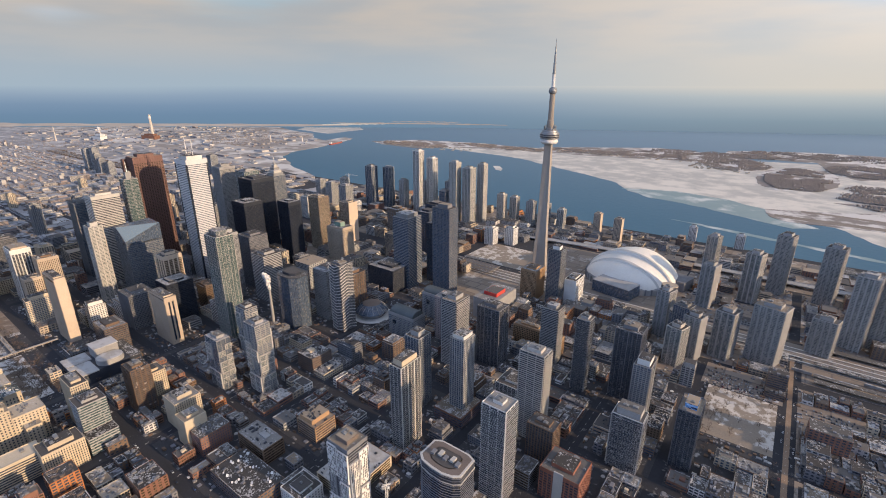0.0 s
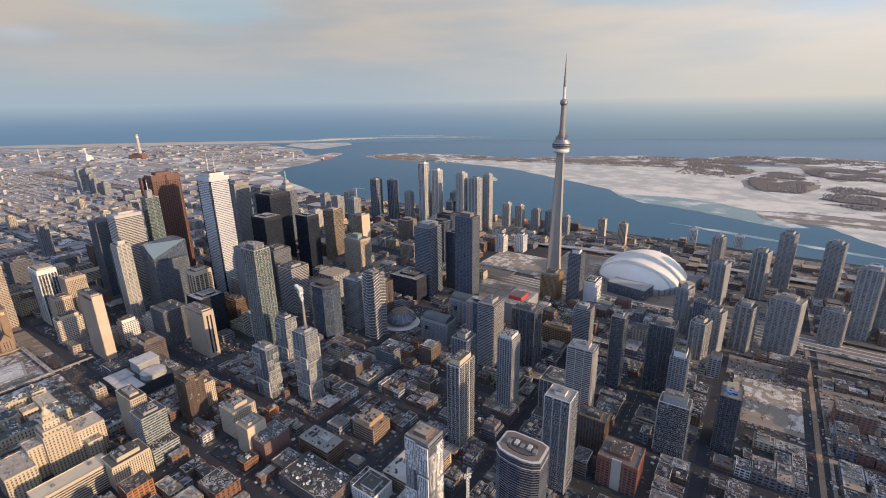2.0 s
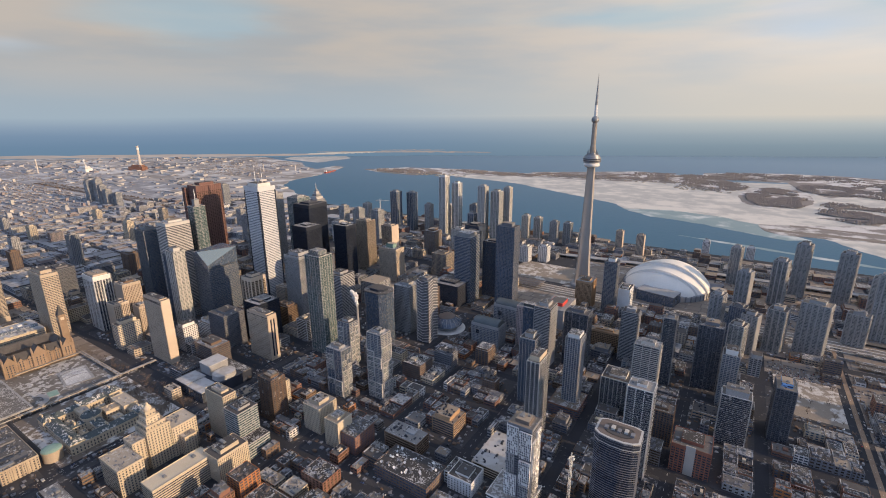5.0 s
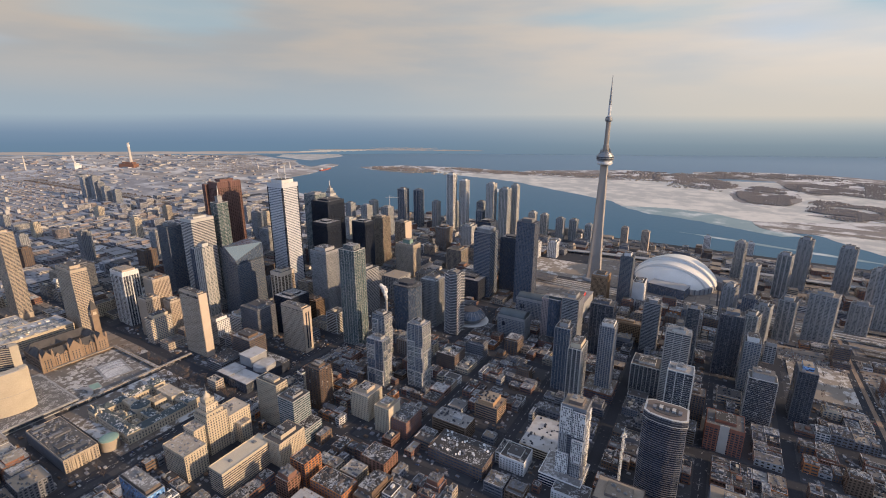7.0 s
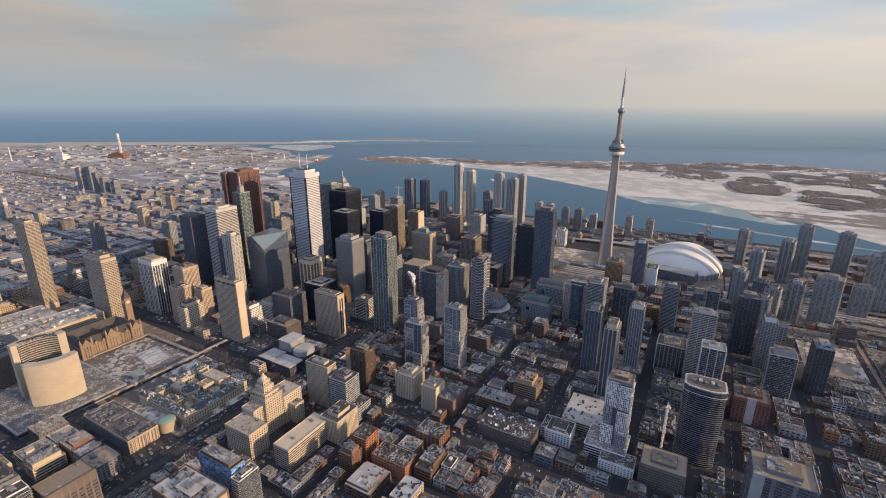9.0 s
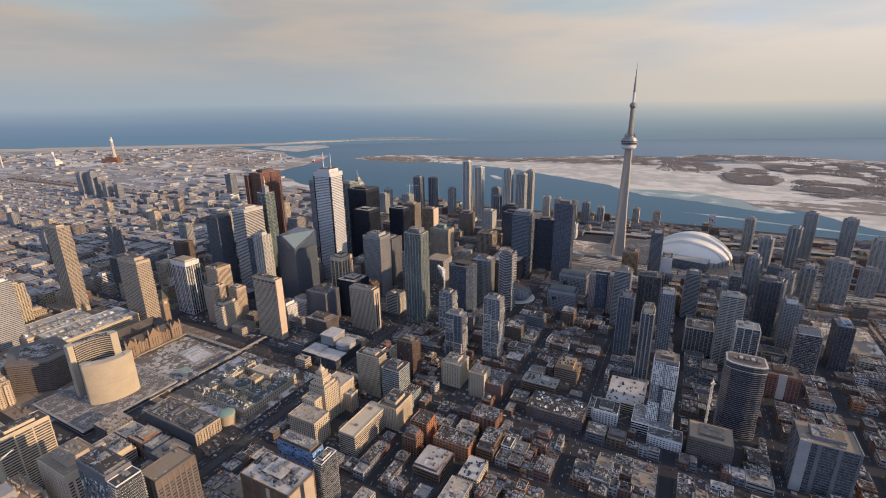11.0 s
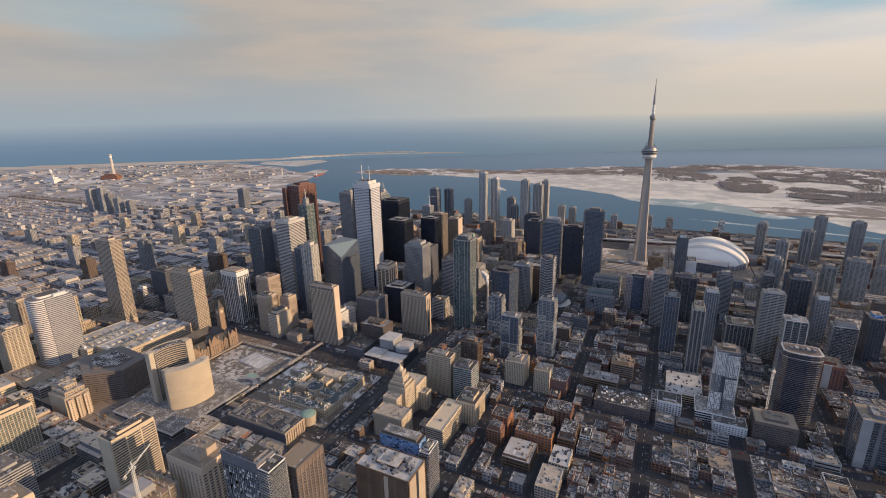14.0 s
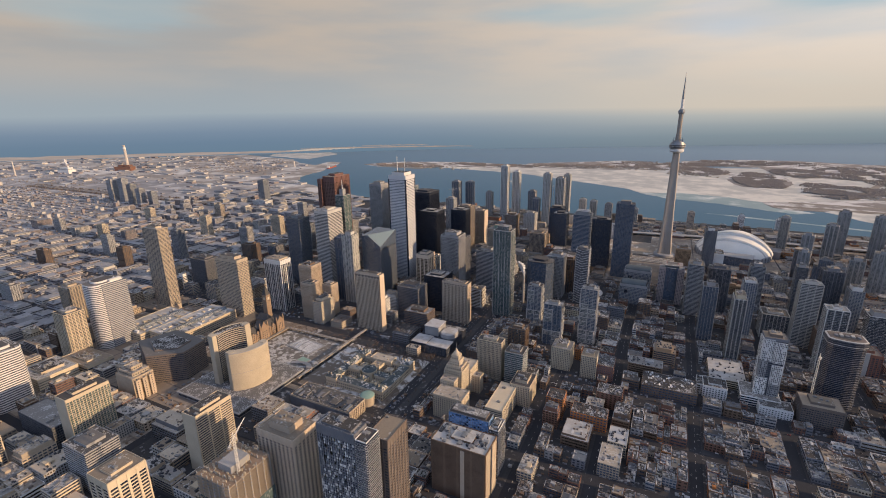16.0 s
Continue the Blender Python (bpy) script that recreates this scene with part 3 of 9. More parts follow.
def roof_kit(root, w, d, h, mat_wall, rng, roof=None, rim=1.2, units=3, unit_mat=None, penthouse=0.0, ph_mat=None, inset=0.22):
    """Roof sheet, parapet, plant room and roof units on a flat roof at height h."""
    part("roof", Form().box(-w / 2 + .3, w / 2 - .3, -d / 2 + .3, d / 2 - .3, h - .02, h + .25), roof or rng.choice(M_ROOF), root)
    pf, t = Form(), 0.45
    pf.box(-w / 2, w / 2, -d / 2, -d / 2 + t, h, h + rim).box(-w / 2, w / 2, d / 2 - t, d / 2, h, h + rim)
    pf.box(-w / 2, -w / 2 + t, -d / 2 + t, d / 2 - t, h, h + rim).box(w / 2 - t, w / 2, -d / 2 + t, d / 2 - t, h, h + rim)
    part("parapet", pf, mat_wall, root)
    if penthouse:
        a, b = w * (0.5 - inset), d * (0.5 - inset)
        f = Form().box(-a, a, -b, b, h + .2, h + penthouse)
        for k in range(int(2 * a / 1.6)):
            f.box(-a + 1.6 * k + .3, -a + 1.6 * k + .6, -b - .12, b + .12, h + .8, h + penthouse - .6)
        f.box(-a - .2, a + .2, -b - .2, b + .2, h + penthouse - .5, h + penthouse)
        part("plant_room", f, ph_mat or mat_wall, root)
        part("plant_roof", Form().box(-a + .2, a - .2, -b + .2, b - .2, h + penthouse - .1, h + penthouse + .15), roof or rng.choice(M_ROOF), root)
    for _ in range(units):
        s = rng.uniform(1.2, 3.2)
        u, v = rng.uniform(-w / 2 + 3, w / 2 - 3), rng.uniform(-d / 2 + 3, d / 2 - 3)
        z = h + .2
        if penthouse and abs(u) < w * (0.5 - inset) + s and abs(v) < d * (0.5 - inset) + s:
            z = h + penthouse
            u, v = u * 0.5, v * 0.5
        f = Form().box(u - s, u + s, v - s * .7, v + s * .7, z + .3, z + rng.uniform(1.4, 2.6))
        f.box(u - s * .8, u - s * .6, v - s * .5, v + s * .5, z, z + .35).box(u + s * .6, u + s * .8, v - s * .5, v + s * .5, z, z + .35)
        f.lathe([(s * .4, z + 1.3), (s * .4, z + 2.9)], 8, u, v)
        part("roof_unit", f, unit_mat or M_STEEL, root)


def tower(label, x0, x1, y0, y1, top, wall, glass, storey=3.6, band=0.9, proud=0.25, piers=None, balcony=None, blank="", crown=0.0,
          rot=0.0, name="office_tower", category="office tower", penthouse=6.0, units=3, base=0.0, podium=None, roof=None, ph_mat=None, seed=None,
          inset=0.22, base_z=None, notch=0.0, slots=False):
    """A tower on its footprint: glazed core, spandrel at every storey, piers (spacing, width, depth), balconies (depth, share of the side),
    blank sides out of N, W, S, E, and a closed crown."""
    cx, cy, w, d = (x0 + x1) / 2, (y0 + y1) / 2, abs(x1 - x0), abs(y1 - y0)
    g = ground_z(cx, cy) if base_z is None else base_z
    h = top - g
    rng = random.Random(seed if seed is not None else int(cx * 7 + cy * 13))
    if not base_z:
        take(x0, x1, y0, y1)
    root = thing(name, label, category, cx, cy, g, rot)
    part("glazing", Form().box(-w / 2 + .3, w / 2 - .3, -d / 2 + .3, d / 2 - .3, -3, h), glass, root)
    n = max(2, int(round((h - crown) / storey)))
    st = (h - crown) / n
    f = Form()
    for k in range(n + 1):
        z = k * st
        f.box(-w / 2 - proud + .3, w / 2 + proud - .3, -d / 2 - proud + .3, d / 2 + proud - .3, max(-3, z - band / 2), min(z + band / 2, h + .1))
    if base:
        f.box(-w / 2 - .1, w / 2 + .1, -d / 2 - .1, d / 2 + .1, -3, base)
    if crown:
        f.box(-w / 2 - .05, w / 2 + .05, -d / 2 - .05, d / 2 + .05, h - crown, h + .1)
    part("facade_frame", f, wall, root, kind="stuff")
    if piers:
        sp, pw, pd = piers
        f = Form()
        for side, length in (("x", w), ("y", d)):
            m = max(1, int(round(length / sp)))
            for k in range(m + 1):
                u = -length / 2 + k * length / m
                a, b = max(u - pw / 2, -length / 2), min(u + pw / 2, length / 2)
                for s in (-1, 1):
                    if side == "x":
                        f.box(a, b, *sorted((s * (d / 2 - .4), s * (d / 2 + pd))), -3, h - .05)
                    else:
                        f.box(*sorted((s * (w / 2 - .4), s * (w / 2 + pd))), a, b, -3, h - .05)
        part("pier_frame", f, wall, root, kind="stuff")
    # black strips proud of the corners imitate dark recessed notches
    if notch:
        for u in (-1, 1):
            for v in (-1, 1):
                a, b = sorted((u * (w / 2 - notch), u * (w / 2 + .35)))
                c, e = sorted((v * (d / 2 - notch), v * (d / 2 + .35)))
                part("corner_notch", Form().box(a, b, c, e, -3, h - crown), G_BLACK, root, "black corner strip drawn as a recess")
    if slots:
        f = Form()
        m = int(w / 3.6)
        for k in range(m):
            c = -w / 2 + (k + .5) * w / m
            f.box(c - 1.0, c + 1.0, -d / 2 - .5, d / 2 + .5, h - crown + 1.2, h - 2.8)
        part("louvre_row", f, G_BLACK, root, kind="stuff")
    if blank:
        f = Form()
        if "N" in blank:
            f.box(-w / 2, w / 2, -d / 2 - .55, -d / 2 + .4, -3, h + 1)
        if "S" in blank:
            f.box(-w / 2, w / 2, d / 2 - .4, d / 2 + .55, -3, h + 1)
        if "W" in blank:
            f.box(w / 2 - .4, w / 2 + .55, -d / 2, d / 2, -3, h + 1)
        if "E" in blank:
            f.box(-w / 2 - .55, -w / 2 + .4, -d / 2, d / 2, -3, h + 1)
        part("blank_wall", f, wall, root)
    if balcony:
        bd, share = balcony
        slabs, rails = Form(), Form()
        for k in range(1, n):
            z = k * st
            for s in (-1, 1):
                for length, ax in ((w, 0), (d, 1)):
                    m = 1 if share >= .74 else max(1, int(length * share / 6.5))
                    for j in range(m):
                        c = -length / 2 + (j + .5) * length / m
                        q = length / m * (.97 if m == 1 else min(.92, share + .12)) / 2
                        e = bd * (1.0 if (k + j) % 3 else 0.8)
                        if ax == 0:
                            a, b = sorted((s * (d / 2 - .2), s * (d / 2 + e)))
                            slabs.box(c - q, c + q, a, b, z - .14, z + .14)
                            a, b = sorted((s * (d / 2 + e - .1), s * (d / 2 + e)))
                            rails.box(c - q, c + q, a, b, z + .14, z + 1.15)
                        else:
                            a, b = sorted((s * (w / 2 - .2), s * (w / 2 + e)))
                            slabs.box(a, b, c - q, c + q, z - .14, z + .14)
                            a, b = sorted((s * (w / 2 + e - .1), s * (w / 2 + e)))
                            rails.box(a, b, c - q, c + q, z + .14, z + 1.15)
        # odd infill panels, drawn blinds and screens that break up the sides
        odd = Form()
        for _ in range(int(n * 1.1)):
            k, e = rng.randint(0, n - 1), rng.uniform(1.2, 3.4)
            z0, z1 = k * st + .2, (k + rng.choice((1, 1, 1, 2))) * st - .2
            if rng.random() < w / (w + d):
                c, s = rng.uniform(-w / 2 + e, w / 2 - e), rng.choice((-1, 1))
                a, b = sorted((s * (d / 2 - .4), s * (d / 2 + .12)))
                odd.box(c - e / 2, c + e / 2, a, b, z0, z1)
            else:
                c, s = rng.uniform(-d / 2 + e, d / 2 - e), rng.choice((-1, 1))
                a, b = sorted((s * (w / 2 - .4), s * (w / 2 + .12)))
                odd.box(a, b, c - e / 2, c + e / 2, z0, z1)
        part("infill_panel", odd, M_CONCD if rng.random() < .5 or wall in (M_CONCD, M_BLACK, M_STEEL, M_CONC) else M_CONC, root, kind="stuff")
        part("balcony_slab", slabs, wall, root, kind="stuff")
        part("balcony_front", rails, wall if rng.random() < .5 and wall is not M_WHITE else glass, root, kind="stuff")
    roof_kit(root, w, d, h, wall, rng, roof, 1.2, units, None, penthouse, ph_mat or wall, inset)
    if podium:
        px0, px1, py0, py1, ph, pm = podium
        f = Form()
        f.box(px0 - cx, px1 - cx, py0 - cy, py1 - cy, -3, ph)
        f.box(px0 - cx - .3, px1 - cx + .3, py0 - cy - .3, py1 - cy + .3, ph - .8, ph + .6)
        part("podium", f, pm, root)
        g2 = Form()
        for k in range(int(ph / 4)):
            g2.box(px0 - cx - .15, px1 - cx + .15, py0 - cy - .15, py1 - cy + .15, 1 + 4 * k, 3.2 + 4 * k)
        part("podium_glazing", g2, glass, root)
        part("podium_roof", Form().box(px0 - cx + .5, px1 - cx - .5, py0 - cy + .5, py1 - cy - .5, ph + .3, ph + .7), rng.choice(M_ROOF), root)
        take(px0, px1, py0, py1)
    return root


# ---- land, water, ice, distance ----
def rough_edge(pts, step=60.0, amount=14.0, closed=True, seed=1):
    """An outline with its long straight edges broken up like a natural shore."""
    out, n = [], len(pts)
    for i in range(n if closed else n - 1):
        a, b = Vector((*pts[i], 0)), Vector((*pts[(i + 1) % n], 0))
        m = max(1, int((b - a).length / step))
        nrm = Vector((-(b - a).y, (b - a).x, 0)).normalized()
        for k in range(m):
            q = a.lerp(b, k / m)
            s = noise.noise(Vector((q.x * .006, q.y * .006, seed))) + .5 * noise.noise(Vector((q.x * .02, q.y * .02, seed + 3)))
            q = q + nrm * s * amount * (0.3 if k == 0 else 1)
            out.append((q.x, q.y))
    return out


def sheet(name, pts, z0, z1, mat, label, category, kind="structure"):
    bm = bmesh.new()
    vs = [bm.verts.new((x, y, z1)) for x, y in pts]
    f = bm.faces.new(vs)
    if f.normal.z < 0 or f.calc_area() and sum((pts[i][0] * pts[(i + 1) % len(pts)][1] - pts[(i + 1) % len(pts)][0] * pts[i][1]) for i in range(len(pts))) < 0:
        f.normal_flip()
    r = bmesh.ops.extrude_face_region(bm, geom=[f])
    for v in r["geom"]:
        if isinstance(v, bmesh.types.BMVert):
            v.co.z = z0
    bmesh.ops.triangulate(bm, faces=bm.faces[:])
    bmesh.ops.recalc_face_normals(bm, faces=bm.faces[:])
    me = bpy.data.meshes.new(name)
    bm.to_mesh(me)
    bm.free()
    me.materials.append(mat)
    return tagged(place(new(name, me), Matrix()), label, category, kind=kind)


def make_ground():
    xs = np.concatenate([np.linspace(-8000, -2600, 10), np.linspace(-2400, 1000, 18), np.linspace(1500, 8000, 6)])
    ys = np.concatenate([np.linspace(-8000, -600, 6), np.linspace(-400, 1600, 21)])
    v = [(x, y, ground_z(x, y)) for y in ys for x in xs]
    n = len(xs)
    f = [[j * n + i, j * n + i + 1, (j + 1) * n + i + 1, (j + 1) * n + i] for j in range(len(ys) - 1) for i in range(9, n - 1)]
    east = [[j * n + i, j * n + i + 1, (j + 1) * n + i + 1, (j + 1) * n + i] for j in range(len(ys) - 1) for i in range(9)]
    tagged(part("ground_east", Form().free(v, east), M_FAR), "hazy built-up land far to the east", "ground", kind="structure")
    k = len(v)
    v += [(x, ys[-1], -14) for x in xs]
    f += [[(len(ys) - 1) * n + i, (len(ys) - 1) * n + i + 1, k + i + 1, k + i] for i in range(n - 1)]
    tagged(part("ground", Form().free(v, f), M_ASPHALT), "dark asphalt streets with traces of old snow", "ground", kind="structure")
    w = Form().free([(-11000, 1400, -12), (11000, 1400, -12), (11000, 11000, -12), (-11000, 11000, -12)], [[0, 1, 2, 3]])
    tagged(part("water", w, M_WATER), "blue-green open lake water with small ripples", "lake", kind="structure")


make_ground()
sheet("land_port", rough_edge([(-2050, 1590), (-2400, 1720), (-2860, 1960), (-2990, 2120), (-3080, 2500), (-3330, 3060), (-3480, 3090), (-3420, 2800), (-3700, 2900),
                               (-4000, 3150), (-4500, 3250), (-5200, 3500), (-7600, 4200), (-7600, 1590)], 90, 20), -14, -10.4, M_PORT,
      "brown and snowy industrial port land by the lake", "land")
sheet("ice_bay", rough_edge([(-3900, 3250), (-4550, 3350), (-4800, 3700), (-4300, 4050), (-3950, 3800)], 80, 25, seed=4), -12.2, -11.7, M_ICE, "white frozen bay behind the port", "ice")
sheet("lake_ice", rough_edge([(-2300, 3035), (-1900, 2960), (-1505, 2885), (-1040, 2625), (-700, 2420), (-600, 2260), (-480, 2180), (-240, 2150), (-40, 2030), (60, 2080), (160, 2060), (230, 1960),
                              (340, 1800), (700, 1700), (2600, 1450), (4500, 1500), (4500, 4400), (600, 3950), (-500, 3600), (-1600, 3500), (-2250, 3150)], 40, 20, seed=2),
      -12.3, -11.75, M_ICE, "white snow-covered lake ice with grey drifts", "ice")
sheet("thin_ice", rough_edge([(-640, 2300), (-480, 2160), (-250, 2110), (-60, 2000), (40, 1960), (120, 2010), (-20, 2200), (-200, 2330), (-420, 2380)], 40, 24, seed=7), -12.3, -11.70, M_SLUSH,
      "thin blue-green new ice at the edge of the pack", "ice")
sheet("ice_floe", rough_edge([(-330, 1840), (-200, 1800), (-60, 1770), (90, 1735), (240, 1700), (330, 1690), (330, 1705), (100, 1760), (-60, 1795), (-220, 1835)], 16, 16, seed=9), -12.3, -11.72,
      M_SLUSH, "thin drifting line of broken ice", "ice")
sheet("ice_floe", rough_edge([(-1480, 2500), (-1400, 2390), (-1350, 2370), (-1370, 2430), (-1440, 2510)], 22, 9, seed=12), -12.3, -11.72, M_ICE, "small drifting patch of broken ice", "ice")

ISLES = [
    ("island_east", [(-3050, 3020), (-2800, 2900), (-2380, 2880), (-2300, 3070), (-1700, 3200), (-1620, 3420), (-2200, 3480), (-2800, 3330)], "long low island with leafless woods and snow"),
    ("island_middle", [(-1640, 3240), (-1000, 3330), (-600, 3420), (-420, 3330), (-250, 3150), (-60, 3400), (-300, 3900), (-900, 4050), (-1640, 3560)], "low island with leafless trees and small cottages"),
    ("island_wood", [(-150, 3050), (-120, 2800), (-30, 2680), (110, 2740), (200, 2950), (215, 3280), (160, 3500), (-20, 3470), (-120, 3300)], "small round island covered in leafless wood"),
    ("island_west", [(120, 3900), (180, 3420), (300, 3240), (480, 3330), (640, 3700), (900, 3300), (760, 2900), (480, 2620), (260, 2560), (170, 2520), (330, 2460), (700, 2480),
                     (1500, 2200), (3500, 2000), (4300, 3000), (3200, 4300), (600, 4300)], "broad flat island with bare trees and a snowy airfield"),
    ("airfield", [(-55, 2230), (-30, 2100), (20, 2050), (340, 2090), (480, 2180), (1400, 1960), (3300, 1700), (3300, 2050), (1400, 2230), (700, 2440), (350, 2430), (200, 2330)], "snowy airfield with cleared runways"),
    ("island_outer", [(-420, 3900), (20, 3830), (450, 3985), (640, 3765), (790, 3645), (1400, 3500), (1500, 4000), (900, 4320), (460, 4480), (120, 4460), (-420, 4200)], "outer bar of the islands with leafless trees"),
]
for nm, pts, lb in ISLES:
    sheet(nm, rough_edge(pts, 50, 16, seed=len(pts)), -12.4, {"airfield": -10.8, "island_outer": -11.1}.get(nm, -10.9), M_ISLE, lb, "island")


def strip(name, a, b, width, z, mat, label):
    a, b = Vector(a), Vector(b)
    n = Vector((-(b - a).y, (b - a).x)).normalized() * width / 2
    f = Form().free([(a.x - n.x, a.y - n.y, z), (b.x - n.x, b.y - n.y, z), (b.x + n.x, b.y + n.y, z), (a.x + n.x, a.y + n.y, z)], [[0, 1, 2, 3]])
    return tagged(part(name, f, mat), label, "runway", kind="structure")


strip("runway_main", (-20, 2130), (1400, 2080), 46, -10.6, M_RAIL, "cleared dark runway of the island airfield")
strip("runway_cross", (360, 2450), (720, 3250), 36, -10.55, M_RAIL, "cleared runway that crosses the island")
strip("runway_second", (60, 2260), (1200, 2190), 30, -10.57, M_RAIL, "narrow cleared taxiway in the snow")


def backdrop():
    """The far lake, out to the horizon: a glowing wall with painted haze."""
    m = bpy.data.materials.new("far_lake")
    m.use_nodes = True
    nt = m.node_tree
    N, L = nt.nodes.new, nt.links.new
    nt.nodes.remove(nt.nodes["Principled BSDF"])
    geo, sep, ramp, em = N("ShaderNodeNewGeometry"), N("ShaderNodeSeparateXYZ"), N("ShaderNodeValToRGB"), N("ShaderNodeEmission")
    nz = N("ShaderNodeTexNoise")
    mp = N("ShaderNodeMapping")
    mp.inputs["Scale"].default_value = (0.0004, 0.0004, 0.006)
    nz.inputs["Scale"].default_value = 1.0
    L(geo.outputs["Position"], mp.inputs[0])
    L(mp.outputs[0], nz.inputs["Vector"])
    L(geo.outputs["Position"], sep.inputs[0])
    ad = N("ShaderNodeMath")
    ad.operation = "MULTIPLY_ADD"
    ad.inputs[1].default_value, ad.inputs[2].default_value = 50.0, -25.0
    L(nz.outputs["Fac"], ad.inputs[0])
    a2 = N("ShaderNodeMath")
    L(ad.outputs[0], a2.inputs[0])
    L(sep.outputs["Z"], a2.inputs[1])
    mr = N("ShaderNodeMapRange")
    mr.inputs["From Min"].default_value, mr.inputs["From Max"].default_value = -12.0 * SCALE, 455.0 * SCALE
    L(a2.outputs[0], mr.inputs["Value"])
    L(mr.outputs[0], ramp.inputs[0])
    # towards the west more light is painted into the haze
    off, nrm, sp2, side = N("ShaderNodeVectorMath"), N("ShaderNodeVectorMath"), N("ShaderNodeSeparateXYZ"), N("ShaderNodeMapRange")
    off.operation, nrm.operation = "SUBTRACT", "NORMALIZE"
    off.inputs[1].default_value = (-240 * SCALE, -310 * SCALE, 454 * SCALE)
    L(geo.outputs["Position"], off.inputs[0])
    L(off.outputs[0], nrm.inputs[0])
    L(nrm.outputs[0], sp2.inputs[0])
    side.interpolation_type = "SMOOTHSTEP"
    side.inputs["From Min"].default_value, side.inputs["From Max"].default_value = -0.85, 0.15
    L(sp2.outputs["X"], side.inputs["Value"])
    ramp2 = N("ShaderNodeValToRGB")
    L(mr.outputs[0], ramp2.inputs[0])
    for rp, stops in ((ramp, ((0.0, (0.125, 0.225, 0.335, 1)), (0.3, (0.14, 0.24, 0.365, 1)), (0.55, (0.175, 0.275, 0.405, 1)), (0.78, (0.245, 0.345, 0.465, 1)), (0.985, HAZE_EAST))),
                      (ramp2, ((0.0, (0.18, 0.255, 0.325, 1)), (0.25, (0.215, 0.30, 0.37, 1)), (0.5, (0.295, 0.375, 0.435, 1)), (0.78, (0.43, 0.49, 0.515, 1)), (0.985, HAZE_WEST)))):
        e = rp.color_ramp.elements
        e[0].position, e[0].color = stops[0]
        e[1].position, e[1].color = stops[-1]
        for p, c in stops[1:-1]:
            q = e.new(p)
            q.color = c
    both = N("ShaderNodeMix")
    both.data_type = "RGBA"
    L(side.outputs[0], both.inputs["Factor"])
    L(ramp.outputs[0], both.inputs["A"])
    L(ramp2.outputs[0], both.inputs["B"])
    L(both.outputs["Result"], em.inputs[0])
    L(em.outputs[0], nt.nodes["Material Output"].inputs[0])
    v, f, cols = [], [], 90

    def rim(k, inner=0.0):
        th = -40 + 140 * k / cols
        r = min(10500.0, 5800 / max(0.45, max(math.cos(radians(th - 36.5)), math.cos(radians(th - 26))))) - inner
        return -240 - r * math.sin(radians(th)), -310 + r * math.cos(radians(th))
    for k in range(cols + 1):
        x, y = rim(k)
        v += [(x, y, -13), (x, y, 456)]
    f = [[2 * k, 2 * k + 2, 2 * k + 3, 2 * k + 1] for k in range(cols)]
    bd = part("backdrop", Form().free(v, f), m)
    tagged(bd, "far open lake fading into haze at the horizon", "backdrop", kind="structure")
    bd.visible_shadow = False
    # long spit and frozen shallows beyond the port: glowing ribbons on the far lake
    mats = []
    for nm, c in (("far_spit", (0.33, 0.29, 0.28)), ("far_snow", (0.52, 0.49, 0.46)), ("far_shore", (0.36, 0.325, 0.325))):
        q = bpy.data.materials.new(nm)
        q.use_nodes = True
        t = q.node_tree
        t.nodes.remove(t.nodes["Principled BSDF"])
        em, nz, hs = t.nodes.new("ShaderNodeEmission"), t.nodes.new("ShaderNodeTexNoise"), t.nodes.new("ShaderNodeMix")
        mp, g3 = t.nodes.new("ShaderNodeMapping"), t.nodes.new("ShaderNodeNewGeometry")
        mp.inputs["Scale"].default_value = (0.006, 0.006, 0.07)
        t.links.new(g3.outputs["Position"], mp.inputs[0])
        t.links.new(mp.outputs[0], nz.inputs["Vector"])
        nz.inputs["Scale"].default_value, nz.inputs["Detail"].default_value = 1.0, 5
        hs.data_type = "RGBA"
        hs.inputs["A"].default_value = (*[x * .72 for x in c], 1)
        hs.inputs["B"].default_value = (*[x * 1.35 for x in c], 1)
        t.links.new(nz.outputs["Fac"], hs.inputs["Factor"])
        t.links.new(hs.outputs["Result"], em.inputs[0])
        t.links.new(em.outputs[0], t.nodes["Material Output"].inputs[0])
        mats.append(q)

    def ribbon(name, th0, th1, zlo, zhi, thick, mat, label, inner):
        v, n = [], 40
        for i in range(n + 1):
            u = i / n
            k = (th0 + (th1 - th0) * u + 40) / 140 * cols
            k0 = min(cols - 1, int(k))
            a, b = rim(k0, inner), rim(k0 + 1, inner)
            x, y = a[0] + (b[0] - a[0]) * (k - k0), a[1] + (b[1] - a[1]) * (k - k0)
            zc = zlo + (zhi - zlo) * u + 5 * noise.noise(Vector((i * .35, zlo, 1)))
            t = thick * (math.sin(math.pi * min(1, max(0, u * .98 + .01))) ** .45) * (0.75 + .6 * noise.noise(Vector((i * .6, zhi, 5))))
            v += [(x, y, zc - t), (x, y, zc + t)]
        ob = part(name, Form().free(v, [[2 * i, 2 * i + 2, 2 * i + 3, 2 * i + 1] for i in range(n)]), mat)
        tagged(ob, label, "backdrop", kind="structure")
        ob.visible_shadow = False
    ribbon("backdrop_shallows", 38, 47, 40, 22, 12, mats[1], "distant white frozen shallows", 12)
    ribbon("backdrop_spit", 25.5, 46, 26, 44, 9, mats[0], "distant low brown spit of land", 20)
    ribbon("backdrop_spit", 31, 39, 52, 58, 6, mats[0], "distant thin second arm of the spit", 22)
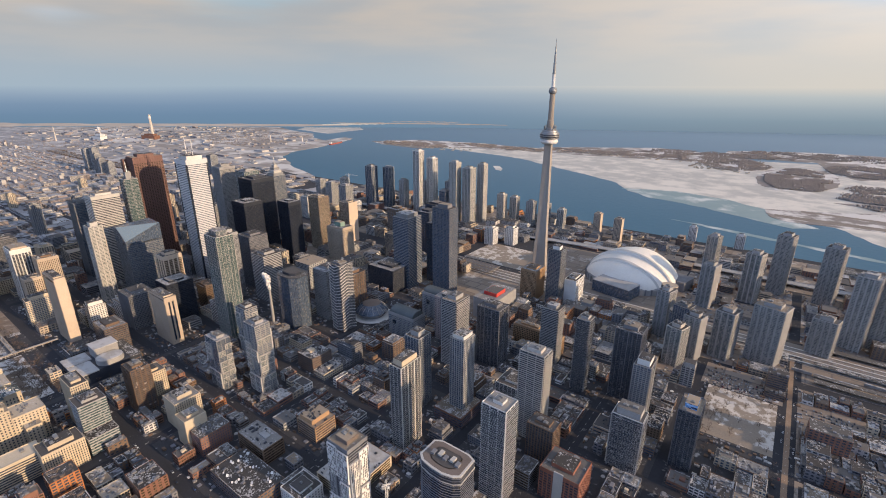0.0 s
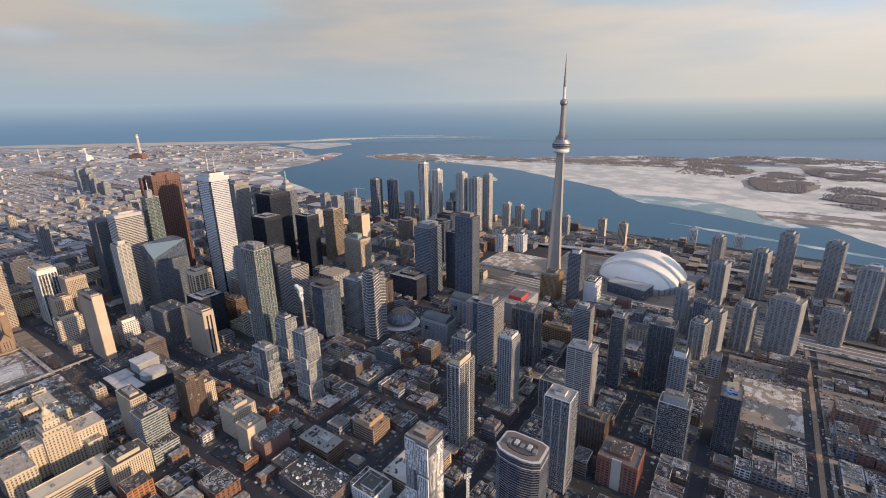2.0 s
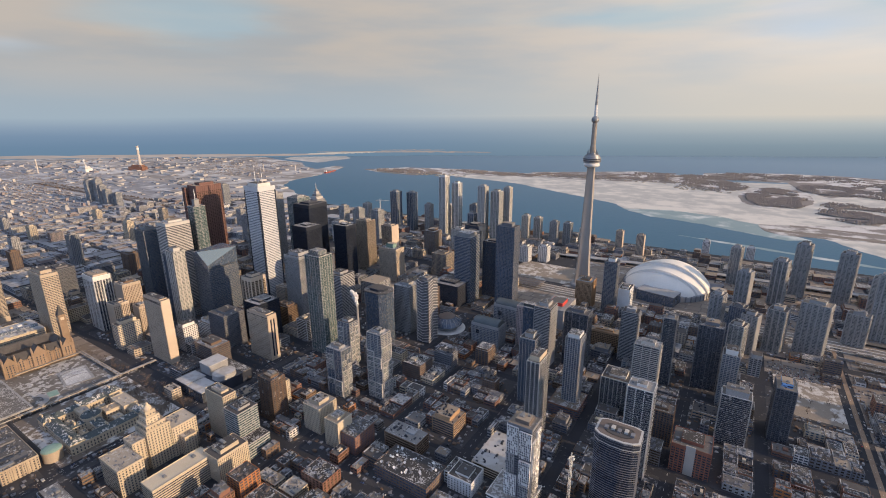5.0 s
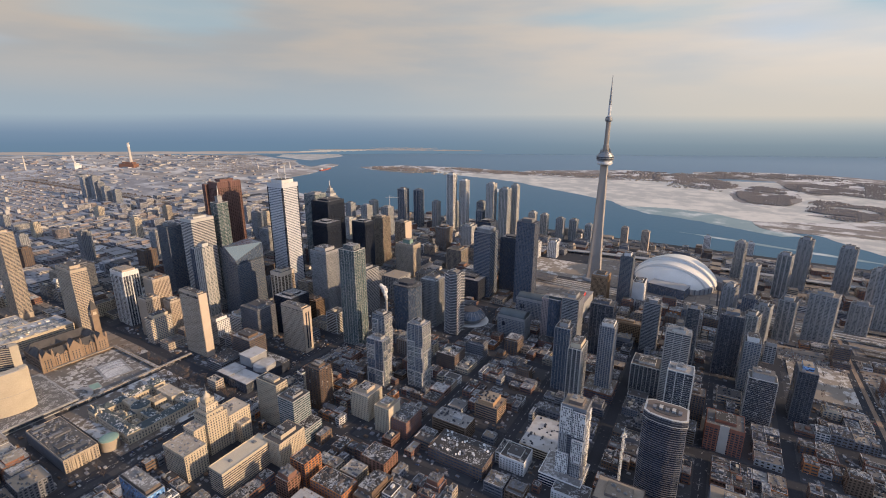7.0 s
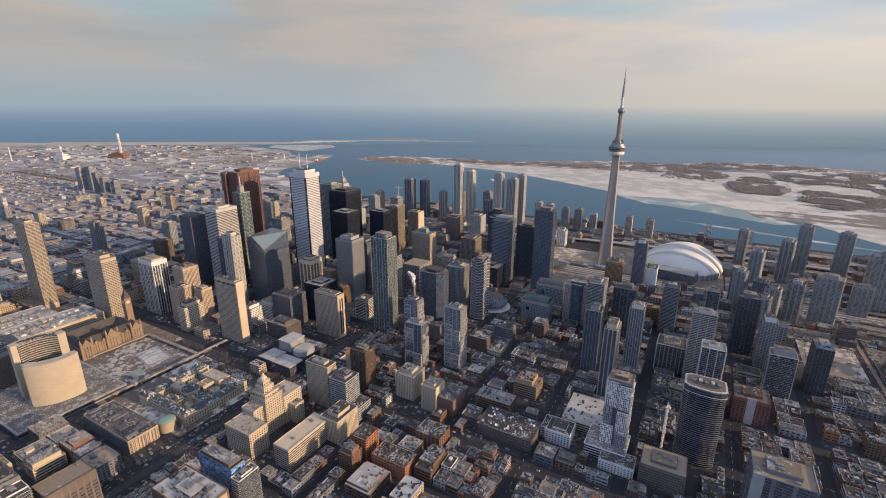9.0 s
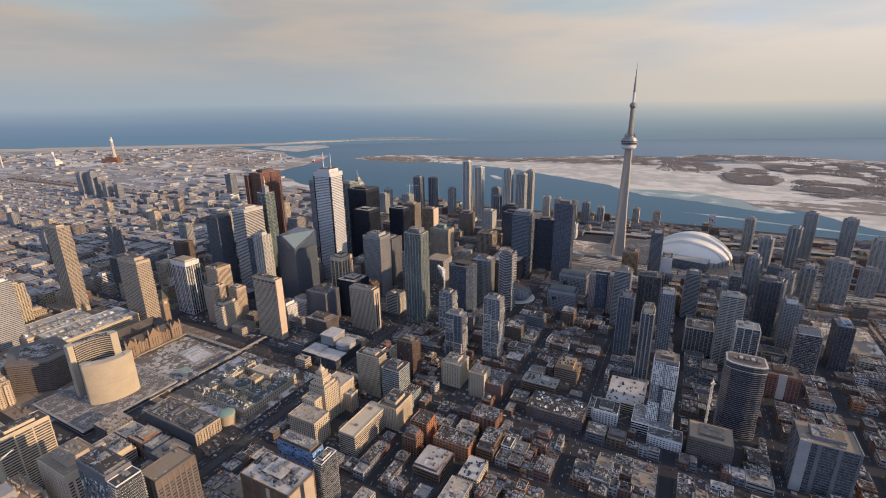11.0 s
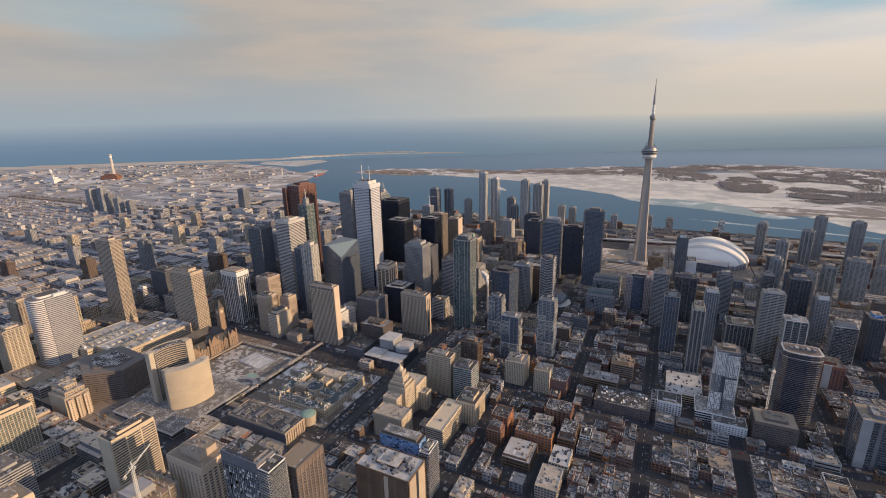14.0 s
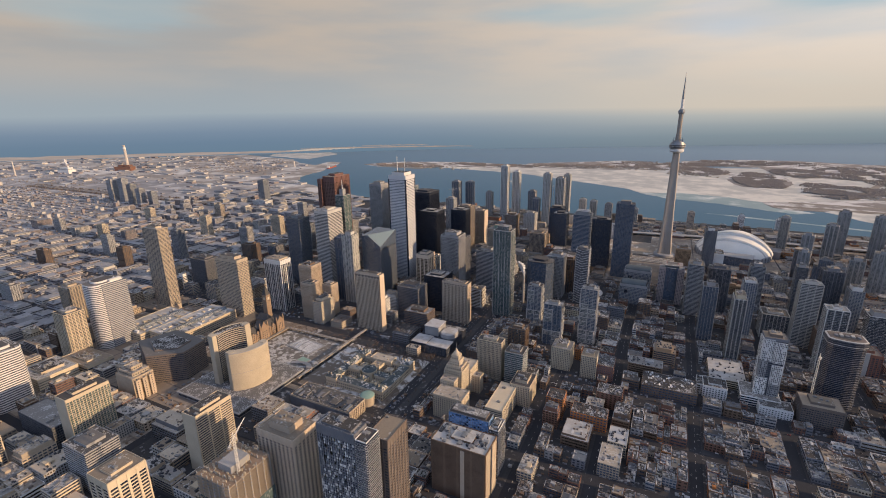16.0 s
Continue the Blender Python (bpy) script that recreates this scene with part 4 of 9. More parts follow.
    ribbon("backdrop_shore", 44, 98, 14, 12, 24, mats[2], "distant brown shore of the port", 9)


backdrop()


# ---- landmark: the tall broadcasting tower ----
def broadcast_tower(x, y, z):
    root = thing("broadcast_tower", "very tall slender concrete broadcasting tower with a round observation pod", "tower", x, y, z)

    def tri(r, leg, notch):
        """Three-legged section: leg half-width at radius r, notch radius between the legs."""
        pts = []
        for k in range(3):
            a = radians(90 + 120 * k + 8)
            c, s = math.cos(a), math.sin(a)
            pts += [(r * c + leg * s, r * s - leg * c), (r * c - leg * s, r * s + leg * c)]
            b = a + radians(60)
            pts.append((notch * math.cos(b), notch * math.sin(b)))
        return pts
    rings = []
    for h, r, leg, notch in ((-4, 24, 4.0, 11.0), (10, 22.5, 3.9, 10.8), (40, 20, 3.7, 10.4), (90, 17.2, 3.5, 9.8), (150, 14.8, 3.3, 9.1), (220, 13, 3.1, 8.5), (290, 10.8, 2.9, 7.8), (332, 10, 2.8, 7.4)):
        rings.append([(*q, h) for q in tri(r, leg, notch)])
    n = len(rings[0])
    faces = [[k * n + i, k * n + (i + 1) % n, (k + 1) * n + (i + 1) % n, (k + 1) * n + i] for k in range(len(rings) - 1) for i in range(n)]
    part("shaft", Form().free([q for ring in rings for q in ring], faces), M_SHAFT, root, "tapering three-legged concrete shaft")
    part("radome", Form().lathe([(11, 329), (16, 329.5), (19.5, 332), (20.5, 335.5), (19.5, 339), (16, 341)], 40), M_WHITE, root, "white ring-shaped radome", smooth=True)
    part("pod", Form().lathe([(16, 340), (22.6, 342.5), (22.9, 344.2), (21.8, 344.4), (21.8, 347.2), (23.6, 347.4), (23.6, 348.8), (22.2, 349), (22.2, 351.8), (22.9, 352), (22.6, 353.4),
                              (20.6, 353.8), (20, 356.4), (18.2, 357), (17.4, 360.5), (12, 362), (11.5, 365)], 40), M_STEEL, root, "round steel observation pod")
    part("pod_windows", Form().lathe([(21.9, 344.5), (21.95, 347.1)], 40).lathe([(22.3, 349.1), (22.35, 351.7)], 40), G_DARK, root, "dark window rings")
    for k in range(12):
        a = 2 * math.pi * k / 12
        f = Form().box(13.5 * math.cos(a) - .8, 13.5 * math.cos(a) + .8, 13.5 * math.sin(a) - .8, 13.5 * math.sin(a) + .8, 360, 367 + 3 * (k % 3))
        part("antenna", f, M_STEEL, root)
    part("upper_shaft", Form().lathe([(8.2, 362), (7.6, 382), (6.6, 384), (6.0, 441), (6.4, 442)], 12), M_SHAFT, root, "slim upper concrete shaft")
    part("sky_pod", Form().lathe([(6.2, 441), (8.6, 444), (9.2, 447), (9.2, 450), (8.3, 451), (8.3, 453), (5.5, 455), (4.2, 457)], 24), M_STEEL, root, "small upper round pod")
    for a, b, r0, r1 in ((456, 484, 4.0, 3.6), (484, 506, 3.4, 3.0), (506, 522, 2.5, 2.2), (522, 540, 1.8, 1.4), (540, 558, .9, .4)):
        part("mast", Form().lathe([(r0 + .7, a), (r0 + .7, a + 1.4), (r0, a + 1.6), (r1, b)], 10), M_WHITE if b < 500 else M_STEEL, root, "white antenna mast section")
    f = Form()
    f.lathe([(32, -3), (32, 6), (29, 9)], 24)
    part("base_hall", f, M_CONC, root, "low round entrance hall")
    take(x - 42, x + 42, y - 42, y + 42)


M_SHAFT = material("shaft_concrete", (0.27, 0.238, 0.208), (0.345, 0.31, 0.272), 0.85, 0.5, 0.02)
broadcast_tower(-475, 1055, -7.5)


# ---- landmark: the domed stadium ----
def stadium(cx, cy, z, rot):
    root = thing("stadium", "round stadium with white ribbed dome roof in sliding panels", "stadium", cx, cy, z, rot)
    R = 104.0
    part("bowl", Form().lathe([(R + 4, -3), (R + 4, 14), (R + 2, 17), (R - 3, 18)], 48), M_CONC, root, "grey concrete bowl wall")
    f = Form()
    for k in range(48):
        a = 2 * math.pi * k / 48
        f.beam(((R + 4.3) * math.cos(a), (R + 4.3) * math.sin(a), 0), ((R + 4.3) * math.cos(a), (R + 4.3) * math.sin(a), 16), 2.4)
    part("bowl_pier_ring", f, M_CONCD, root, kind="stuff")

    def shell(name, u0, u1, lift, rad, label, ribs):
        """A vaulted roof panel that spans across, from u0 to u1 along the stadium's axis."""
        nu, nv = 12, 28
        v, faces = [], []
        for i in range(nu + 1):
            u = u0 + (u1 - u0) * i / nu
            half = math.sqrt(max(25.0, rad * rad - u * u))
            top = lift * math.sqrt(max(0.02, 1 - (u / (rad * 1.12)) ** 2))
            for j in range(nv + 1):
                a = math.pi * j / nv
                v.append((u, -half * math.cos(a), 15 + top * math.sin(a) ** 1.45))
        for i in range(nu):
            for j in range(nv):
                a = i * (nv + 1) + j
                faces.append([a, a + nv + 1, a + nv + 2, a + 1])
        # outer rim folded down to give the panel its thickness
        k = len(v)
        for i in (0, nu):
            for j in range(nv + 1):
                x, y, zz = v[i * (nv + 1) + j]
                v.append((x, y * .985, zz - 13))
        for s, i in ((0, 0), (1, nu)):
            for j in range(nv):
                a, b = i * (nv + 1) + j, k + s * (nv + 1) + j
                faces.append([a, a + 1, b + 1, b] if s == 0 else [a, b, b + 1, a + 1])
        ob = part(name, Form().free(v, faces), M_DOME, root, label, smooth=True)
        e = Form()
        strip_v = []
        for i in range(3):
            u = u0 + 3.0 * i
            half = math.sqrt(max(25.0, rad * rad - u * u)) + .2
            top = lift * math.sqrt(max(0.02, 1 - (u / (rad * 1.12)) ** 2)) + .35
            strip_v += [(u, -half * math.cos(math.pi * j / nv), 15 + top * math.sin(math.pi * j / nv) ** 1.45) for j in range(nv + 1)]
        e.free(strip_v, [[i * (nv + 1) + j, (i + 1) * (nv + 1) + j, (i + 1) * (nv + 1) + j + 1, i * (nv + 1) + j + 1] for i in range(2) for j in range(nv)])
        part("edge_strip", e, M_SEAM, ob, "grey strip along the panel edge", smooth=True)
        if ribs:
            f = Form()
            for i in range(0, nu + 1, 2):
                for j in range(1, nv - 1):
                    p, q = v[i * (nv + 1) + j], v[i * (nv + 1) + j + 1]
                    f.beam((p[0], p[1], p[2] + .3), (q[0], q[1], q[2] + .3), .7)
            part("seam_net", f, M_SEAM, ob, kind="stuff")
    shell("roof_panel", -14, 62, 60, 109, "largest vaulted white roof panel", False)
    shell("roof_panel", -52, -6, 51, 105, "middle vaulted white roof panel", False)
    v, faces, n, m = [], [], 24, 8
    for i in range(m + 1):
        a = i / m * math.pi / 2
        for j in range(n + 1):
            b = -math.pi / 2 + math.pi * j / n
            rr = 98 * math.cos(a)
            v.append((42 + (rr * math.cos(b)) * .60, rr * math.sin(b) * .95, 14 + 41 * math.sin(a) ** 1.25))
    for i in range(m):
        for j in range(n):
            a = i * (n + 1) + j
            faces.append([a, a + 1, a + n + 2, a + n + 1])
    part("roof_end", Form().free(v, faces), M_DOME, root, "quarter dome that closes the end", smooth=True)
    part("roof_end", Form().free([(-x, y, zz) for x, y, zz in v], [q[::-1] for q in faces]), M_DOME, root, "quarter dome that closes the end", smooth=True)
    part("hotel_wing", Form().box(-138, -86, -66, 24, -3, 28), G_BLUE, root, "dark glazed hotel wing at the foot of the stadium")
    part("hotel_roof", Form().box(-138.5, -86, -66.5, 24.5, 28, 29.2), M_CONC, root)
    part("service_wing", Form().box(10, 64, -R - 22, -R + 20, -3, 24), M_CONCD, root, "dark service wing")
    take(cx - 125, cx + 125, cy - 140, cy + 118)


M_SEAM = material("roof_seam", (0.42, 0.41, 0.39), (0.50, 0.49, 0.47), 0.6)
stadium(-274, 1158, -8, 78)


# ---- landmark: the curved twin towers of the city hall ----
def civic_towers():
    root = thing("city_hall", "pair of curved concrete towers facing each other over a low podium", "city hall", -1112, -52, 0)

    def curved(cx, cy, rad, a0, a1, thick, h, name, label):
        """A shell of arc section: blank ribbed wall on the outside, banded glazing on the inside."""
        n = 30
        ang = [radians(a0 + (a1 - a0) * i / n) for i in range(n + 1)]

        def ring(r0, r1, z0, z1, f):
            v = []
            for a in ang:
                for r in (r0, r1):
                    for zz in (z0, z1):
                        v.append((cx + r * math.cos(a), cy + r * math.sin(a), zz))
            q = []
            for i in range(n):
                b, c = 4 * i, 4 * (i + 1)
                q += [[b, b + 1, c + 1, c], [b + 2, c + 2, c + 3, b + 3], [b + 1, b + 3, c + 3, c + 1], [b, c, c + 2, b + 2]]
            q += [[0, 2, 3, 1], [4 * n, 4 * n + 1, 4 * n + 3, 4 * n + 2]]
            f.free(v, q)
        t = tagged(new(name), label)
        t.parent = root
        body = Form()
        ring(rad - 1.2, rad, -2, h, body)
        part("outer_wall", body, M_HALL, t, "ribbed pale concrete outer wall")
        ribs = Form()
        for i in range(n * 2 + 1):
            a = radians(a0 + (a1 - a0) * i / (2 * n))
            ribs.beam((cx + (rad + .05) * math.cos(a), cy + (rad + .05) * math.sin(a), 0), (cx + (rad + .05) * math.cos(a), cy + (rad + .05) * math.sin(a), h - .4), .12)
        part("rib_field", ribs, M_HALL, t, kind="stuff")
        joint, cope = Form(), Form()
        ring(rad - .3, rad + .08, h * .52, h * .52 + .5, joint)
        ring(rad - .4, rad + .35, h - 1.4, h + .3, cope)
        part("joint_band", joint, M_CONC, t, "dark joint line round the wall")
        part("coping", cope, M_CONC, t)
        gl = Form()
        ring(rad - thick + .8, rad - 1.2, 0, h - 1.5, gl)
        part("inner_glazing", gl, G_DARK, t, "dark banded glazing of the inner side")
        sl = Form()
        for k in range(int(h / 3.7) + 1):
            ring(rad - thick, rad - 1.1, k * 3.7 - .55, k * 3.7 + .55, sl)
        part("floor_frame", sl, M_HALL, t, kind="stuff")
        top = Form()
        ring(rad - thick + .5, rad - 1.3, h - 1.6, h - .8, top)
        part("roof", top, M_ROOF[0], t, "dark flat roof inside the coping")
        for a in (a0, a1):
            q = radians(a)
            caps = Form().beam((cx + (rad - thick / 2) * math.cos(q), cy + (rad - thick / 2) * math.sin(q), -1), (cx + (rad - thick / 2) * math.cos(q), cy + (rad - thick / 2) * math.sin(q), h + .5), thick * .7)
            part("end_fin", caps, M_HALL, t)
    curved(-12, -7, 54, -58, 15, 15, 79, "west_tower", "lower curved tower with blank outer wall")
    curved(17, -25, 56, 130, 203, 16, 99, "east_tower", "taller curved tower with blank outer wall")
    f = Form().box(-70, 72, -92, 50, -1, 8).box(-72, 74, -94, 52, 8, 9.5)
    part("podium", f, M_CONC, root, "broad low concrete podium")
    part("podium_deck", Form().box(-69, 71, -91, 49, 9.4, 9.8), M_DECK, root, "snowy podium roof")
    part("podium_glazing", Form().box(-70.2, 72.2, -92.2, 50.2, 2, 6), G_DARK, root)
    part("council_chamber", Form().lathe([(6, 9), (7, 15), (22, 20), (24, 23), (22, 26), (14, 30), (3, 31.5)], 32, 2, -16), M_CONC, root, "saucer-shaped council chamber", smooth=True)
    v, q = [], []
    for i in range(15):
        a = radians(20 + i * 7.5)
        for k, z in ((.86, -1), (1.14, -1), (1.14, 9 - i * .6), (.86, 9 - i * .6)):
            v.append((44 + 36 * k * math.cos(a), 50 + 26 * k * math.sin(a), z))
    for i in range(14):
        q += [[4 * i + j, 4 * i + (j + 1) % 4, 4 * i + 4 + (j + 1) % 4, 4 * i + 4 + j] for j in range(4)]
    ramp = Form().free(v, q + [[3, 2, 1, 0], [56, 57, 58, 59]])
    part("ramp", ramp, M_CONC, root, "curved concrete ramp")
    take(-1190, -1030, -150, 30)


M_DECK = snowy_material("deck", (0.10, 0.096, 0.094), (0.18, 0.172, 0.165), (0.50, 0.49, 0.48), 0.26, 0.5, rings=True)
M_HALL = material("hall_concrete", (0.38, 0.325, 0.25), (0.47, 0.41, 0.32), 0.8, 0.6, 0.05)
civic_towers()


# ---- towers of the business district ----
tower("very tall white marble office tower with narrow window bands", -1166, -1112, 507, 557, 288, M_MARBLE, G_BLUE, 4.2, 2.75, .3, None, notch=3.0, crown=9, penthouse=9, inset=.14, ph_mat=M_WHITE, units=5)
tower("tall red granite office tower with a stepped notched top", -1366, -1326, 478, 548, 279, M_GRANITE, G_BRONZE, 3.9, 1.7, .25, (6, 2.2, .5), crown=14, penthouse=7)
tower("lower red granite wing of the stepped tower", -1379, -1367, 470, 528, 272, M_GRANITE, G_BRONZE, 3.9, 1.7, .25, (6, 2.2, .5), crown=12, penthouse=0, units=1)
tower("slim glass hotel tower with pale green bands and a thin spire", -1284, -1256, 425, 455, 240, M_CONC, G_GREEN, 3.5, 1.0, .35, None, (1.3, .55), penthouse=16, inset=.30)
tower("tall white banded office tower", -1296, -1252, 351, 409, 212, M_PALE, G_DARK, 3.8, 1.8, .3, None, crown=6, penthouse=5)
tower("tall dark blue glass office tower", -1384, -1340, 340, 380, 186, M_STEEL, G_BLUE, 3.8, .5, .12, (1.8, .2, .15), penthouse=7)
tower("narrow residential tower with white vertical strips and balconies", -1176, -1146, 305, 330, 171, M_PALE, G_HAZY, 3.0, .35, .25, (8, 1.5, .7), (1.4, .5), name="residential_tower", category="residential tower", penthouse=8)
tower("narrow dark residential slab with balconies", -1204, -1178, 312, 338, 160, M_CONCD, G_BLUE, 3.0, .35, .25, (8, 1.2, .6), (1.4, .4), name="residential_tower", category="residential tower", penthouse=6)
_t = tower("grey glass office tower with a pale faceted crown", -1150, -1096, 349, 421, 130, M_STEEL, G_BLUE, 3.9, .6, .12, (1.9, .2, .15), penthouse=0, units=0)
_v = [(-27, -36, 129.5), (27, -36, 129.5), (27, 36, 129.5), (-27, 36, 129.5), (-27, -36, 162), (-9, -36, 164), (27, -36, 138), (27, 36, 166), (-27, 36, 168)]
part("crown_glass", Form().free(_v, [[0, 1, 6, 5, 4], [1, 2, 7, 6], [2, 3, 8, 7], [3, 0, 4, 8], [3, 2, 1, 0], [4, 5, 7, 8], [5, 6, 7]]), G_BLUE, _t, "glazed slanting crown")
part("crown_facet", Form().free([(x + .3, y - .3, z + .6) for x, y, z in (_v[5], _v[6], _v[7])] + [_v[5], _v[6], _v[7]], [[0, 1, 2], [5, 4, 3], [0, 3, 4, 1], [1, 4, 5, 2], [2, 5, 3, 0]]), G_FACET, _t, "pale slanting glass facet")
_f = Form()
for _k in range(14):
    _x = -26 + 2.6 * _k
    _f.box(_x, _x + .5, -36.3, -35.9, 130, 163 if _x < -9 else 163 - .72 * (_x + 9))
part("crown_mullion_field", _f, M_STEEL, _t, kind="stuff")
tower("black steel and glass office tower", -1130, -1074, 611, 662, 173, M_BLACK, G_BLACK, 3.6, .7, .2, (1.6, .35, .3), crown=8, penthouse=4, inset=.3, roof=M_ROOF[2])
tower("black steel office tower beside its taller twin", -1072, -1024, 704, 742, 164, M_BLACK, G_BLACK, 3.6, .7, .2, (1.6, .35, .3), crown=8, penthouse=4, inset=.3, roof=M_ROOF[2])
tower("broad black steel and glass office tower", -1192, -1128, 672, 738, 216, M_BLACK, G_BLACK, 3.6, .7, .2, (1.6, .35, .3), crown=8, penthouse=5)
tower("grey concrete office tower with strong vertical piers", -992, -942, 470, 512, 150, M_CONC, G_DARK, 3.7, .9, .15, (2.6, .8, .6), crown=5, penthouse=8, inset=.16)
tower("tall glass residential tower with many balconies and a round top", -818, -778, 382, 414, 200, M_PALE, G_GREEN, 3.1, .35, .3, (7, .5, .3), (1.5, .6), name="residential_tower", category="residential tower", penthouse=9, inset=.18, ph_mat=G_HAZY)
tower("beige precast office tower with narrow window slits", -1062, -999, 197, 213, 128, M_BEIGE, G_BRONZE, 3.7, .8, .2, (3.6, 1.35, .45), crown=9, slots=True, blank="W", penthouse=3, inset=.1, ph_mat=M_BEIGE)
tower("beige precast office tower with fine punched windows", -910, -849, 308, 328, 92, M_BEIGE, G_BRONZE, 3.9, 1.2, .2, (3.4, 1.4, .45), crown=6, slots=True, blank="W", penthouse=3, inset=.1)
for _o in [o for o in scene.objects if o.get("label") == "beige precast office tower with fine punched windows"]:
    for _y in (-3.2, 3.2):
        part("window_strip", Form().box(30.4, 31.3, _y - 1.5, _y + 1.5, 8, 84), G_BLACK, _o, "dark vertical window strip")
tower("bronze and beige striped office tower", -1241, -1204, 221, 256, 112, M_BEIGE, G_BRONZE, 3.7, .9, .1, (3.0, 1.5, .7), crown=5, penthouse=4, inset=.25, ph_mat=M_BROWN)
tower("beige striped office block in front of its taller twin", -1208, -1178, 188, 216, 84, M_BEIGE, G_BRONZE, 3.7, .9, .1, (3.0, 1.5, .7), crown=4, penthouse=3)
tower("low beige striped office block", -1176, -1150, 222, 246, 74, M_BEIGE, G_BRONZE, 3.7, 1.3, .1, (3.0, 1.5, .5), crown=4, penthouse=3)
tower("residential tower with white vertical strips and a beige crown", -1322, -1271, 195, 228, 124, M_WHITE, G_BLACK, 3.0, .4, .1, (5.5, 1.7, .8), (1.0, .4), name="residential_tower", category="residential tower", crown=9, penthouse=4, ph_mat=M_BEIGE, inset=.1)
tower("grey office tower with fine window grid and a rounded top", -1400, -1330, 126, 156, 138, M_BUFF, G_DARK, 3.6, 1.7, .3, (4.4, .8, .3), crown=5, penthouse=7, inset=.18)
tower("slender buff residential slab with long ribbed window bands", -1575, -1520, 80, 106, 202, M_BUFF, G_DARK, 3.0, 1.5, .3, (9, .9, .2), name="residential_tower", category="residential tower", penthouse=5, base=12)
tower("dark glazed office block with a flat roof", -1620, -1560, 215, 260, 82, M_CONCD, G_DARK, 3.8, .8, .2, (2, .3, .2), penthouse=4)
tower("brown three-bay office tower with pale corner piers", -1008, -976, 368, 404, 125, M_BEIGE, G_BRONZE, 3.7, .8, .1, (9.5, 2.0, .8), crown=8, penthouse=6)
tower("low black glass office block", -975, -925, 345, 395, 84, M_BLACK, G_BLACK, 3.7, .8, .2, (1.8, .3, .3), penthouse=4, roof=M_ROOF[2])
tower("dark office block with a snowy roof", -1015, -962, 290, 335, 70, M_CONCD, G_DARK, 3.7, 1.0, .2, (2.5, .6, .3), penthouse=5)
tower("low brown office block with a plant room on the roof", -960, -905, 225, 262, 46, M_BROWN, G_DARK, 3.7, 1.4, .2, None, penthouse=5)
tower("grey office block with ribbon windows", -915, -868, 520, 565, 104, M_CONC, G_DARK, 3.7, 1.5, .25, None, penthouse=6)
tower("dark brown office tower with strip windows", -1012, -962, 548, 595, 122, M_CONCD, G_DARK, 3.7, 1.2, .2, (3, .8, .4), penthouse=5)
tower("grey concrete office block with deep window grid", -735, -695, 545, 585, 104, M_CONC, G_DARK, 3.7, 1.2, .2, (3, .9, .5), penthouse=6)
tower("tall residential tower with wavy white balconies", -662, -634, 528, 560, 135, M_CONCD, G_DARK, 3.0, .3, .2, None, (1.2, .9), name="residential_tower", category="residential tower", penthouse=4)
# folded white balcony fronts that cross the sides in long zigzags
_t = [o for o in scene.objects if o.get("label") == "tall residential tower with wavy white balconies"][0]
_f = Form()
for _k in range(22):
    _z = 3 + 6.2 * _k
    for _j in range(2):
        _u = -14.6 + 14.6 * _j
        _a, _b = (_z, _z + 5.6) if _j else (_z + 5.6, _z)
        for _s in (-1, 1):
            _f.beam((_u, _s * 17.6, _a), (_u + 14.6, _s * 17.6, _b), .7)
            _f.beam((_s * 15.6, _u * 1.14, _b), (_s * 15.6, (_u + 14.6) * 1.14, _a), .7)
part("balcony_fold", _f, M_WHITE, _t, kind="stuff")
tower("brown residential block with rows of balconies", -710, -672, 590, 628, 86, M_BROWN, G_DARK, 3.0, .5, .2, (6, 1, .5), (1.3, .5), name="residential_tower", category="residential tower")
tower("blue-grey glass office tower with thin horizontal bands", -718, -672, 766, 815, 166, M_STEEL, G_BLUE, 3.8, .9, .35, None, penthouse=9, inset=.12, ph_mat=M_STEEL, roof=M_ROOF[2])
tower("tall dark glass hotel and residential tower", -606, -560, 772, 803, 204, M_CONCD, G_BLUE, 3.4, .6, .2, (4, .5, .3), penthouse=8)
tower("dark glass office slab with a flat roof", -676, -624, 838, 872, 142, M_BLACK, G_BLUE, 3.8, .5, .15, (2, .3, .2), penthouse=4)
tower("dark glass residential tower beside the stadium", -378, -350, 878, 906, 126, M_STEEL, G_BLUE, 3.0, .4, .15, (4, .4, .3), (1.0, .3), name="residential_tower", category="residential tower", penthouse=8, ph_mat=M_WHITE)
tower("low dark office block with a broad flat roof", -760, -680, 720, 790, 52, M_BLACK, G_DARK, 3.7, .8, .2, (2, .3, .2), penthouse=5)
tower("brown convention hotel block with ribbed walls", -444, -406, 888, 932, 64, M_TERRA, G_BRONZE, 3.3, 1.0, .2, (3, 1.2, .5), crown=4, penthouse=4, name="hotel", category="hotel")
tower("white stepped building block in full sun", -348, -322, 907, 955, 56, M_WHITE, G_DARK, 3.4, 1.9, .2, None, blank="N", penthouse=4)
tower("golden stone hotel with a steep copper roof", -985, -925, 790, 830, 92, M_BUFF, G_DARK, 3.5, 1.5, .2, (3, 1.4, .3), crown=6, penthouse=12, ph_mat=M_COPPER, name="hotel", category="hotel", inset=.3)
tower("glass office block with an arched pale frame", -880, -830, 905, 950, 62, M_BUFF, G_DARK, 3.7, .8, .2, (4, .8, .4), penthouse=4)
tower("grey slab tower with a beige frame", -1092, -1050, 930, 965, 116, M_BEIGE, G_BRONZE, 3.6, .8, .15, (3, .6, .3), blank="W", penthouse=4)
